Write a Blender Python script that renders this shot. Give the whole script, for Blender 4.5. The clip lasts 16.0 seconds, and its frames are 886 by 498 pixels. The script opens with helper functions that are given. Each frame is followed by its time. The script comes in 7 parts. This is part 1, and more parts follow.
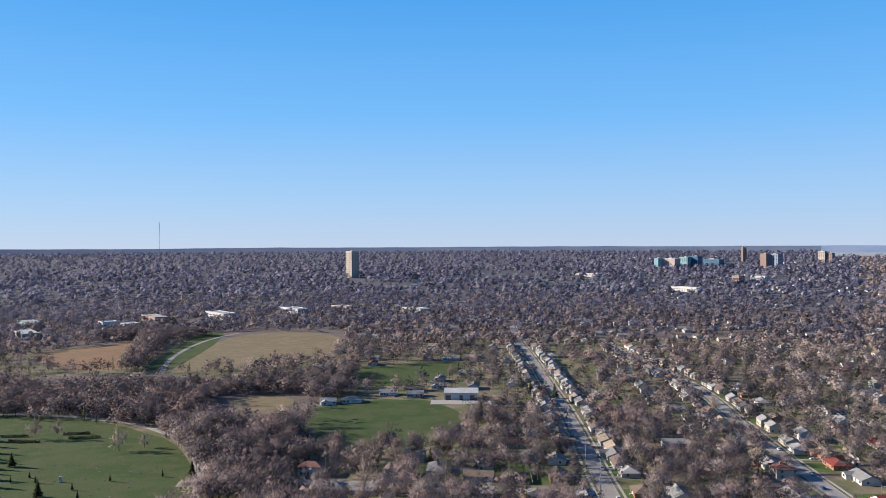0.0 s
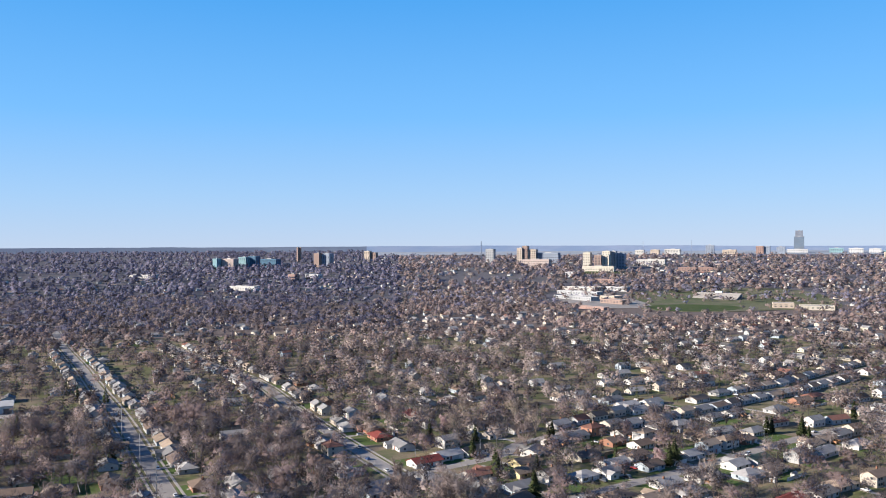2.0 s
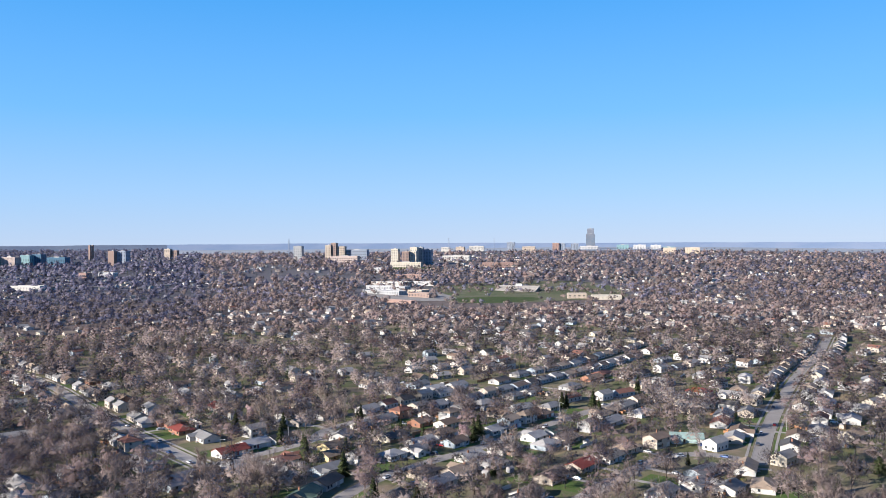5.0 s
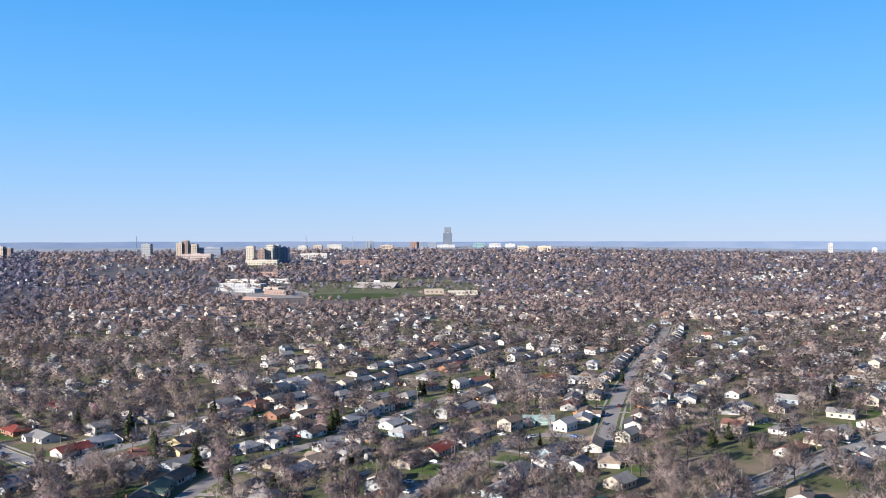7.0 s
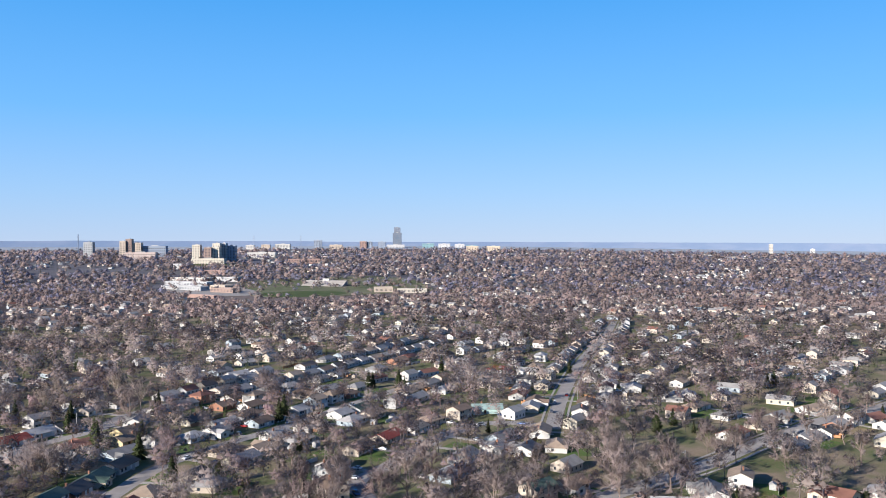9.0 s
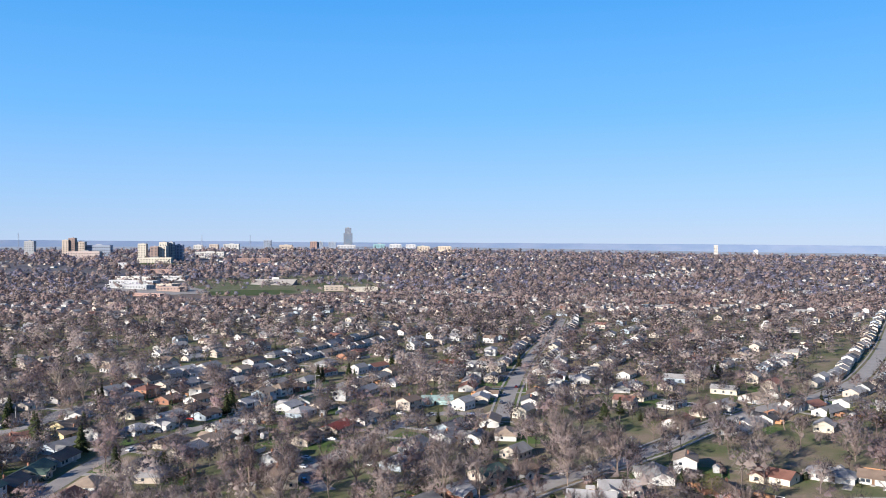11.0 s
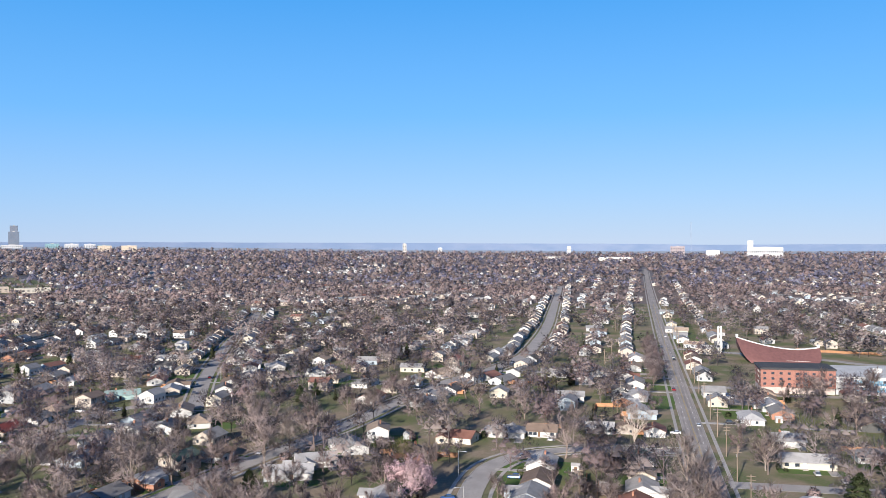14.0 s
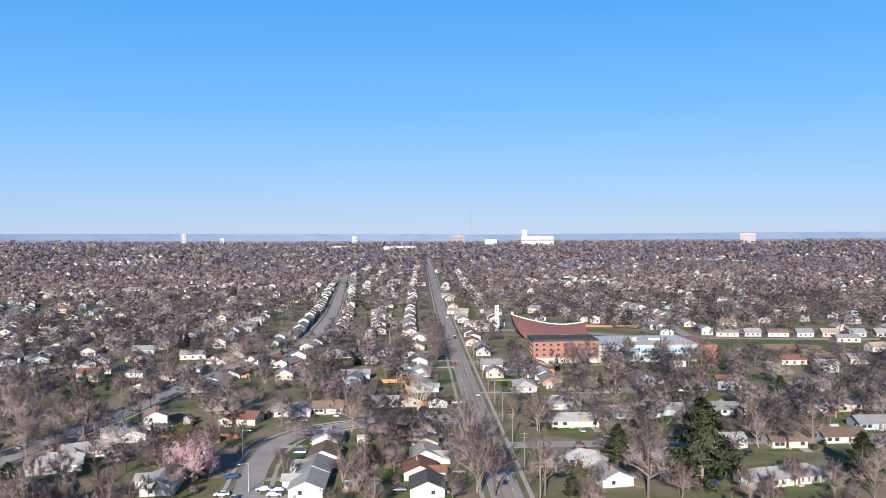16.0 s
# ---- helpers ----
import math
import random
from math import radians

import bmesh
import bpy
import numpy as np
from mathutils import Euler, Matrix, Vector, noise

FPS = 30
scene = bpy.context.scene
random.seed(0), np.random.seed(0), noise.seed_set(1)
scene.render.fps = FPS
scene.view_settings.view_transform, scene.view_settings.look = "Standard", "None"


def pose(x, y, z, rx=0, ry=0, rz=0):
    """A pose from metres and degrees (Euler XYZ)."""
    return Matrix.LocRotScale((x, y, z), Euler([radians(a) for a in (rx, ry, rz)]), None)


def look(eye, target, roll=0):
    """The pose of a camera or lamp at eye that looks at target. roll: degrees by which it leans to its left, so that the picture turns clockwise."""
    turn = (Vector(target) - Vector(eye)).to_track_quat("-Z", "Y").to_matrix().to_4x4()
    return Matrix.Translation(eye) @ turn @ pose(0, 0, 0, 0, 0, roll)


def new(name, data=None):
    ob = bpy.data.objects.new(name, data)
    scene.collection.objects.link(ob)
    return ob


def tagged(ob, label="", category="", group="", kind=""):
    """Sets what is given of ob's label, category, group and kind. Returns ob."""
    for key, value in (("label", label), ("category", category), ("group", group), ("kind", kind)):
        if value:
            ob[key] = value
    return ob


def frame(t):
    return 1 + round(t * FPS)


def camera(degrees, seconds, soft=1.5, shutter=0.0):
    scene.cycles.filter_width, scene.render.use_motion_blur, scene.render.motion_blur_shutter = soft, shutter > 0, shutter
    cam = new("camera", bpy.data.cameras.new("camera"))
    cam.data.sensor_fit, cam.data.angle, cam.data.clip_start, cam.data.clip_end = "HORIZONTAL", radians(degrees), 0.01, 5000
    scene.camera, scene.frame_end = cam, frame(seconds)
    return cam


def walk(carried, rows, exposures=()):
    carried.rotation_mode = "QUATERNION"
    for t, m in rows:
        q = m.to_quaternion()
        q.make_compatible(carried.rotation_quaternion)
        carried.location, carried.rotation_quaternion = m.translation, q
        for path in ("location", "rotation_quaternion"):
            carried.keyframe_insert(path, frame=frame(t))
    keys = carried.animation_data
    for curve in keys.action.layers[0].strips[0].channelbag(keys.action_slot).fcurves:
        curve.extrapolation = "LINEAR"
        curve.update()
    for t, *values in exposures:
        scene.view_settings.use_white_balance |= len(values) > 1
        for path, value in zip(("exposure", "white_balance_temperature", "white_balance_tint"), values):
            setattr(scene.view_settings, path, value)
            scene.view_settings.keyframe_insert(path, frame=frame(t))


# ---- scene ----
cam = camera(55.78, 16.0, soft=0.75)

PATH = [
    (0, 0, 0, 120, 89.765, 0.372, 2.318),
    (0.5, 0.1, 0.28, 118.58, 89.758, 0.343, -9.806),
    (1, 0.31, 0.27, 117.13, 89.714, 0.386, -20.014),
    (1.5, 0.48, 0.14, 115.88, 89.667, 0.437, -26.682),
    (2, 0.55, -0.02, 114.33, 89.701, 0.441, -27.212),
    (2.5, 0.49, -0.33, 112.89, 89.699, 0.44, -29.189),
    (3, 0.46, -0.69, 111.52, 89.735, 0.457, -31.51),
    (3.5, 0.37, -0.74, 110.13, 89.724, 0.481, -33.009),
    (4, 0.29, -0.63, 108.78, 89.677, 0.51, -33.631),
    (4.5, 0.21, -0.59, 107.43, 89.634, 0.536, -34.01),
    (5, 0.19, -0.89, 106.11, 89.536, 0.573, -40.252),
    (5.2, 0.17, -0.99, 105.54, 89.502, 0.58, -43.92),
    (7.3, -0.49, -1.39, 99.27, 89.429, 0.43, -50.944),
    (7.5, -0.56, -1.37, 98.66, 89.427, 0.42, -51.903),
    (8, -0.7, -1.28, 97.06, 89.419, 0.363, -53.193),
    (8.5, -0.65, -1.34, 95.38, 89.43, 0.277, -53.291),
    (9, -0.51, -1.58, 93.61, 89.505, 0.232, -53.381),
    (9.5, -0.29, -1.88, 92.12, 89.558, 0.124, -54.337),
    (10, -0.19, -1.93, 90.68, 89.608, 0.074, -55.389),
    (10.2, -0.18, -1.95, 90.13, 89.605, 0.053, -55.888),
    (12.5, -1.05, -1.91, 83.63, 89.649, 0.199, -57.7),
    (13, -1.49, -1.98, 82.04, 89.677, 0.203, -61.429),
    (13.5, -1.97, -2.18, 80.67, 89.637, 0.249, -70.65),
    (14, -2.44, -2.46, 79.43, 89.581, 0.283, -77.403),
    (14.5, -2.74, -2.47, 78.25, 89.497, 0.316, -84.762),
    (15, -3.02, -2.48, 76.86, 89.45, 0.376, -86.114),
    (15.5, -3.35, -2.57, 75.32, 89.424, 0.437, -87.888),
    (16, -3.51, -2.84, 73.62, 88.896, 0.494, -91.998),
]
EXPOSURES = [(0.0, 0.96, 6800, 10), (1.0, 1.01, 6800, 10), (2.5, 1.03, 6700, 10), (5.0, 1.05, 6550, 10), (8.5, 1.0, 6500, 10), (12.5, 0.98, 6450, 10), (16.0, 0.91, 6450, 10)]
walk(cam, [(t, pose(*p)) for t, *p in PATH], EXPOSURES)

# ---- world, sun ----
SUN_DIR = Vector((-0.92, 0.2, 0.345)).normalized()
world = bpy.data.worlds.new("sky")
scene.world = world
world.use_nodes = True
wn = world.node_tree.nodes
sky = wn.new("ShaderNodeTexSky")
sky.sky_type, sky.sun_disc = "NISHITA", False
sky.sun_elevation = math.asin(SUN_DIR.z)
sky.sun_rotation = math.atan2(SUN_DIR.x, SUN_DIR.y)
sky.air_density, sky.dust_density, sky.ozone_density = 1.0, 0.0, 4.0
dim = wn.new("ShaderNodeMix")
dim.data_type, dim.blend_type = "RGBA", "MULTIPLY"
dim.inputs["Factor"].default_value = 1.0
dim.inputs["B"].default_value = (0.1, 0.1, 0.1, 1)
world.node_tree.links.new(sky.outputs[0], dim.inputs["A"])
# clear spring air: pale at the horizon, deep blue overhead
tcw = wn.new("ShaderNodeTexCoord")
sep = wn.new("ShaderNodeSeparateXYZ")
world.node_tree.links.new(tcw.outputs["Generated"], sep.inputs[0])
ramp = wn.new("ShaderNodeValToRGB")
world.node_tree.links.new(sep.outputs["Z"], ramp.inputs["Fac"])
stops = ((0.0, (0.32, 0.43, 0.62)), (0.06, (0.235, 0.41, 0.67)), (0.15, (0.115, 0.35, 0.71)), (0.3, (0.035, 0.255, 0.64)), (0.5, (0.02, 0.1, 0.32)), (1.0, (0.01, 0.04, 0.15)))
while len(ramp.color_ramp.elements) < len(stops):
    ramp.color_ramp.elements.new(0.5)
for el, (p, c) in zip(ramp.color_ramp.elements, stops):
    el.position, el.color = p, (*c, 1)
both = wn.new("ShaderNodeMix")
both.data_type = "RGBA"
both.inputs["Factor"].default_value = 0.88
world.node_tree.links.new(dim.outputs["Result"], both.inputs["A"])
world.node_tree.links.new(ramp.outputs["Color"], both.inputs["B"])
wn["Background"].inputs["Strength"].default_value = 0.75
world.node_tree.links.new(both.outputs["Result"], wn["Background"].inputs["Color"])
sun_data = bpy.data.lights.new("sun", "SUN")
sun_data.energy, sun_data.angle, sun_data.color = 5.0, radians(0.6), (1.0, 0.92, 0.83)
sun = new("sun", sun_data)
sun.matrix_world = look(SUN_DIR * 3000, (0, 0, 0))



# ---- materials ----
def mix_rgb(nt, fac, a, b):
    m = nt.nodes.new("ShaderNodeMix")
    m.data_type = "RGBA"
    for sock, v in ((m.inputs["Factor"], fac), (m.inputs["A"], a), (m.inputs["B"], b)):
        if isinstance(v, (int, float)):
            sock.default_value = v
        elif isinstance(v, tuple):
            sock.default_value = (*v, 1)
        else:
            nt.links.new(v, sock)
    return m.outputs["Result"]


def noise_fac(nt, scale, lo=0.4, hi=0.6, detail=3, coord="Object", stretch=None):
    tc = nt.nodes.new("ShaderNodeTexCoord")
    out = tc.outputs[coord]
    if stretch:
        mp = nt.nodes.new("ShaderNodeMapping")
        mp.inputs["Scale"].default_value = stretch
        nt.links.new(out, mp.inputs["Vector"])
        out = mp.outputs["Vector"]
    n = nt.nodes.new("ShaderNodeTexNoise")
    n.inputs["Scale"].default_value, n.inputs["Detail"].default_value = scale, detail
    nt.links.new(out, n.inputs["Vector"])
    r = nt.nodes.new("ShaderNodeMapRange")
    r.inputs["From Min"].default_value, r.inputs["From Max"].default_value = lo, hi
    nt.links.new(n.outputs["Fac"], r.inputs["Value"])
    return r.outputs["Result"]


def place_fac(nt, scale, lo=0.4, hi=0.6, detail=3):
    """Noise over the place itself, in metres."""
    g = nt.nodes.new("ShaderNodeNewGeometry")
    n = nt.nodes.new("ShaderNodeTexNoise")
    n.inputs["Scale"].default_value, n.inputs["Detail"].default_value = scale, detail
    nt.links.new(g.outputs["Position"], n.inputs["Vector"])
    r = nt.nodes.new("ShaderNodeMapRange")
    r.inputs["From Min"].default_value, r.inputs["From Max"].default_value = lo, hi
    nt.links.new(n.outputs["Fac"], r.inputs["Value"])
    return r.outputs["Result"]


def base_mat(name, rough=0.85, metal=0.0, spec=0.3):
    m = bpy.data.materials.new(name)
    m.use_nodes = True
    b = m.node_tree.nodes["Principled BSDF"]
    b.inputs["Roughness"].default_value, b.inputs["Metallic"].default_value = rough, metal
    b.inputs["Specular IOR Level"].default_value = spec
    return m, m.node_tree, b


def worn(name, rgb, other=None, scale=0.6, rough=0.85, spread=0.25, bump=0.0, metal=0.0, spec=0.3):
    """A surface with stains at two scales and a shade of its own for each object."""
    m, nt, b = base_mat(name, rough, metal, spec)
    other = other or tuple(c * 0.72 for c in rgb)
    c = mix_rgb(nt, place_fac(nt, scale, 0.35, 0.7), rgb, other)
    c = mix_rgb(nt, place_fac(nt, scale * 9, 0.45, 0.8, 2), c, tuple(v * 0.8 for v in rgb))
    info = nt.nodes.new("ShaderNodeObjectInfo")
    hsv = nt.nodes.new("ShaderNodeHueSaturation")
    r = nt.nodes.new("ShaderNodeMapRange")
    r.inputs["To Min"].default_value, r.inputs["To Max"].default_value = 1 - spread, 1 + spread
    nt.links.new(info.outputs["Random"], r.inputs["Value"])
    nt.links.new(r.outputs["Result"], hsv.inputs["Value"])
    nt.links.new(c, hsv.inputs["Color"])
    nt.links.new(hsv.outputs["Color"], b.inputs["Base Color"])
    if bump:
        n = nt.nodes.new("ShaderNodeTexNoise")
        n.inputs["Scale"].default_value = scale * 12
        g = nt.nodes.new("ShaderNodeNewGeometry")
        nt.links.new(g.outputs["Position"], n.inputs["Vector"])
        bp = nt.nodes.new("ShaderNodeBump")
        bp.inputs["Strength"].default_value, bp.inputs["Distance"].default_value = bump, 0.1
        nt.links.new(n.outputs["Fac"], bp.inputs["Height"])
        nt.links.new(bp.outputs["Normal"], b.inputs["Normal"])
    return m


def twig_mat(name, a, b_, c_, through_light=0.2, gaps=0.0):
    """Bark and twigs: three tones, by twig and by neighbourhood. gaps: how much of a clump of twigs is open air."""
    m, nt, b = base_mat(name, 0.9, 0, 0.15)
    g = nt.nodes.new("ShaderNodeNewGeometry")
    soft_pick = nt.nodes.new("ShaderNodeMapRange")
    soft_pick.inputs["To Min"].default_value, soft_pick.inputs["To Max"].default_value = 0.38, 0.62
    nt.links.new(g.outputs["Random Per Island"], soft_pick.inputs["Value"])
    col = mix_rgb(nt, soft_pick.outputs["Result"], a, b_)
    col = mix_rgb(nt, place_fac(nt, 0.045, 0.42, 0.6, 2), col, c_)
    col = mix_rgb(nt, place_fac(nt, 0.085, 0.48, 0.66, 1), col, tuple(v * 0.78 for v in c_))
    info = nt.nodes.new("ShaderNodeObjectInfo")
    hsv = nt.nodes.new("ShaderNodeHueSaturation")
    r = nt.nodes.new("ShaderNodeMapRange")
    r.inputs["To Min"].default_value, r.inputs["To Max"].default_value = 0.8, 1.2
    nt.links.new(info.outputs["Random"], r.inputs["Value"])
    nt.links.new(r.outputs["Result"], hsv.inputs["Value"])
    nt.links.new(col, hsv.inputs["Color"])
    nt.links.new(hsv.outputs["Color"], b.inputs["Base Color"])
    soft = nt.nodes.new("ShaderNodeBsdfTranslucent")
    both = nt.nodes.new("ShaderNodeMixShader")
    both.inputs["Fac"].default_value = through_light
    nt.links.new(hsv.outputs["Color"], soft.inputs["Color"])
    nt.links.new(b.outputs["BSDF"], both.inputs[1])
    nt.links.new(soft.outputs["BSDF"], both.inputs[2])
    out = next(n for n in nt.nodes if n.type == "OUTPUT_MATERIAL")
    last = both.outputs["Shader"]
    if gaps:
        air = nt.nodes.new("ShaderNodeMixShader")
        air.inputs["Fac"].default_value = gaps
        nt.links.new(last, air.inputs[1])
        nt.links.new(nt.nodes.new("ShaderNodeBsdfTransparent").outputs["BSDF"], air.inputs[2])
        last = air.outputs["Shader"]
    nt.links.new(last, out.inputs["Surface"])
    return m


def ground_mat(name, tones, scales=(0.035, 0.11, 0.9)):
    """Turf or soil: three tones laid over each other at three sizes, with a rough relief."""
    m, nt, b = base_mat(name, 0.95, 0, 0.1)
    c = mix_rgb(nt, place_fac(nt, scales[0], 0.42, 0.58, 4), tones[0], tones[1])
    c = mix_rgb(nt, place_fac(nt, scales[1], 0.5, 0.66, 4), c, tones[2])
    c = mix_rgb(nt, place_fac(nt, scales[2], 0.3, 0.9, 3), c, tuple(v * 0.65 for v in tones[0]))
    nt.links.new(c, b.inputs["Base Color"])
    n = nt.nodes.new("ShaderNodeTexNoise")
    n.inputs["Scale"].default_value = 1.5
    g = nt.nodes.new("ShaderNodeNewGeometry")
    nt.links.new(g.outputs["Position"], n.inputs["Vector"])
    bp = nt.nodes.new("ShaderNodeBump")
    bp.inputs["Strength"].default_value, bp.inputs["Distance"].default_value = 0.5, 0.3
    nt.links.new(n.outputs["Fac"], bp.inputs["Height"])
    nt.links.new(bp.outputs["Normal"], b.inputs["Normal"])
    return m


M_LAWN = ground_mat("lawn", ((0.249, 0.198, 0.144), (0.086, 0.122, 0.043), (0.146, 0.149, 0.081)), (0.043, 0.081, 0.810))
M_FIELD = ground_mat("field grass", ((0.054, 0.088, 0.027), (0.084, 0.108, 0.042), (0.105, 0.104, 0.054)))
M_PARK = ground_mat("school turf", ((0.09, 0.125, 0.045), (0.14, 0.14, 0.07), (0.19, 0.16, 0.1)))
M_MEADOW = ground_mat("dry meadow", ((0.26, 0.2, 0.13), (0.21, 0.17, 0.1), (0.16, 0.15, 0.07)))
M_SOIL = ground_mat("bare soil", ((0.3, 0.18, 0.1), (0.24, 0.16, 0.1), (0.2, 0.14, 0.09)))
M_LITTER = ground_mat("leaf litter", ((0.18, 0.145, 0.135), (0.155, 0.125, 0.118), (0.14, 0.125, 0.1)))
# ground of the far woods, turned bluish by painted haze
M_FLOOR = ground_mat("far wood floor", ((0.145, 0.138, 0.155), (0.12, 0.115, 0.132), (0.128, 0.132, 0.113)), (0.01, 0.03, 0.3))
M_CAMPUS = ground_mat("worn campus turf", ((0.12, 0.14, 0.075), (0.16, 0.16, 0.1), (0.2, 0.175, 0.13)), (0.01, 0.03, 0.2))
# plain under the bluffs, its colour paled to stand for haze
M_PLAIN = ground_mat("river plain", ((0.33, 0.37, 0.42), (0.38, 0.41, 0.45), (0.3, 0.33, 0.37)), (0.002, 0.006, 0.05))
M_DIAMOND = ground_mat("infield clay", ((0.36, 0.24, 0.15), (0.33, 0.22, 0.14), (0.3, 0.2, 0.13)))
M_ROAD = worn("street concrete", (0.31, 0.288, 0.27), (0.24, 0.222, 0.21), 0.12, 0.9, 0.06)
M_AVENUE = worn("avenue asphalt", (0.28, 0.258, 0.245), (0.2, 0.186, 0.178), 0.1, 0.9, 0.03)
def lane_mat():
    """Asphalt with long worn and stained lanes along the road."""
    m, nt, b = base_mat("worn avenue lanes", 0.9, 0, 0.2)
    streak = noise_fac(nt, 1.0, 0.4, 0.62, 3, "Object", (0.012, 0.9, 0.0))
    c = mix_rgb(nt, streak, (0.3, 0.268, 0.246), (0.2, 0.182, 0.17))
    c = mix_rgb(nt, place_fac(nt, 0.07, 0.5, 0.75, 4), c, (0.34, 0.31, 0.285))
    c = mix_rgb(nt, place_fac(nt, 0.9, 0.55, 0.85, 2), c, (0.16, 0.148, 0.14))
    nt.links.new(c, b.inputs["Base Color"])
    return m


M_LANES = lane_mat()
M_WALK = worn("pavement concrete", (0.36, 0.335, 0.31), (0.28, 0.262, 0.24), 0.5, 0.9, 0.1)
M_PAINT = worn("road paint", (0.65, 0.63, 0.58), (0.4, 0.39, 0.36), 0.8)
M_YELLOW = worn("yellow road paint", (0.6, 0.42, 0.08), (0.35, 0.28, 0.12), 0.8)
ROOFS = {k: worn(k + " shingles", rgb, None, 0.35, 0.9, 0.2, 0.4) for k, rgb in dict(
    lgrey=(0.353, 0.344, 0.340), grey=(0.232, 0.228, 0.228), dark=(0.086, 0.084, 0.086), brown=(0.189, 0.138, 0.107),
    lbrown=(0.310, 0.241, 0.185), redbrown=(0.232, 0.112, 0.086), red=(0.224, 0.052, 0.043), green=(0.077, 0.120, 0.099),
    blue=(0.095, 0.120, 0.172), turq=(0.258, 0.361, 0.344)).items()}
WALLS = {k: worn(k + " siding", rgb, tuple(c * 0.9 for c in rgb), 0.3, 0.7, 0.08) for k, rgb in dict(
    white=(0.517, 0.508, 0.492), cream=(0.492, 0.451, 0.377), tan=(0.451, 0.394, 0.336), yellow=(0.558, 0.467, 0.279), blue=(0.328, 0.385, 0.435),
    grey=(0.369, 0.377, 0.385), dark=(0.082, 0.082, 0.082), turq=(0.410, 0.558, 0.541)).items()}
WALLS["brick"] = worn("red-brown brick", (0.33, 0.17, 0.115), (0.26, 0.13, 0.09), 0.8, 0.85, 0.12, 0.3)
M_TRIM = worn("white trim", (0.64, 0.63, 0.61), None, 0.5, 0.6, 0.06)
M_GLASS, _nt, _b = base_mat("window glass", 0.08, 0, 0.6)
_b.inputs["Base Color"].default_value = (0.035, 0.045, 0.06, 1)
M_DOORS = [worn(n, c, None, 1.0, 0.5, 0.2) for n, c in (("red door", (0.25, 0.05, 0.04)), ("brown door", (0.16, 0.09, 0.05)), ("white door", (0.7, 0.7, 0.68)))]
M_CHIMNEY = worn("chimney brick", (0.3, 0.15, 0.1), None, 1.0)
M_FENCE = worn("cedar fence", (0.4, 0.2, 0.1), (0.3, 0.17, 0.1), 0.7, 0.85, 0.2)
M_POLE = worn("weathered pole wood", (0.22, 0.17, 0.13), None, 0.8)
M_METAL = worn("galvanised metal", (0.5, 0.5, 0.5), None, 0.8, 0.45, 0.1, 0, 0.7)
M_BARK = twig_mat("grey bark", (0.24, 0.19, 0.16), (0.18, 0.14, 0.12), (0.21, 0.16, 0.14), 0.0)
M_PALEBARK = twig_mat("pale bark", (0.5, 0.44, 0.38), (0.36, 0.3, 0.26), (0.45, 0.38, 0.32))
M_TWIGS = [twig_mat("brown-grey twigs", (0.361, 0.300, 0.282), (0.235, 0.188, 0.180), (0.286, 0.229, 0.220)),
           twig_mat("reddish twigs", (0.295, 0.221, 0.215), (0.192, 0.145, 0.144), (0.241, 0.184, 0.180)),
           twig_mat("tan twigs", (0.418, 0.355, 0.318), (0.286, 0.234, 0.211), (0.342, 0.284, 0.259))]
M_CROWD = [twig_mat("soft brown-grey twigs", (0.365, 0.302, 0.294), (0.238, 0.190, 0.187), (0.287, 0.230, 0.229), 0.38, 0.42),
           twig_mat("soft reddish twigs", (0.297, 0.222, 0.222), (0.196, 0.145, 0.150), (0.243, 0.184, 0.187), 0.38, 0.42),
           twig_mat("soft tan twigs", (0.419, 0.357, 0.331), (0.287, 0.234, 0.221), (0.347, 0.284, 0.270), 0.38, 0.42),
           twig_mat("dark grey-brown twigs", (0.170, 0.146, 0.155), (0.114, 0.099, 0.106), (0.139, 0.118, 0.126), 0.38, 0.42)]
# distance haze is painted into these twig tones as blue-grey
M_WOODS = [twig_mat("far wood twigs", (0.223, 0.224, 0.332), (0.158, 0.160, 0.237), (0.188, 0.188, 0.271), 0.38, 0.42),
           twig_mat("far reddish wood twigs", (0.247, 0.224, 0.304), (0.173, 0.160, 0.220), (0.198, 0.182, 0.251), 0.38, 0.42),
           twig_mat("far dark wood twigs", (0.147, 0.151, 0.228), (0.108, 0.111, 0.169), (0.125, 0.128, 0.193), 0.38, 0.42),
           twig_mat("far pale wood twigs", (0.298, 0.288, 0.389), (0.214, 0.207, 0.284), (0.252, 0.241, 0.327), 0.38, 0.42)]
# trees at middle distance: aerial haze put into paler twig colours
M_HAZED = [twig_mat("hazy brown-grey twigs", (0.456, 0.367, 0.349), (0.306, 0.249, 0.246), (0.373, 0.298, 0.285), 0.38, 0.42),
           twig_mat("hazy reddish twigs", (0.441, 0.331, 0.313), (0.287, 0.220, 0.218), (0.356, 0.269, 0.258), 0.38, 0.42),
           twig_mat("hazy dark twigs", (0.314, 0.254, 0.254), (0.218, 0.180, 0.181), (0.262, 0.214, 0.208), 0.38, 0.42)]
M_PALETWIGS = twig_mat("pale twigs", (0.42, 0.34, 0.29), (0.3, 0.235, 0.2), (0.35, 0.28, 0.24))
M_NEEDLES = twig_mat("dark green needles", (0.05, 0.072, 0.03), (0.075, 0.095, 0.042), (0.065, 0.075, 0.04), 0.3)
M_BLOSSOM = twig_mat("pink blossom", (0.7, 0.5, 0.53), (0.56, 0.38, 0.42), (0.64, 0.47, 0.48), 0.3)
M_BUDS = twig_mat("fresh yellow-green buds", (0.19, 0.19, 0.06), (0.14, 0.14, 0.055), (0.17, 0.155, 0.065), 0.3)
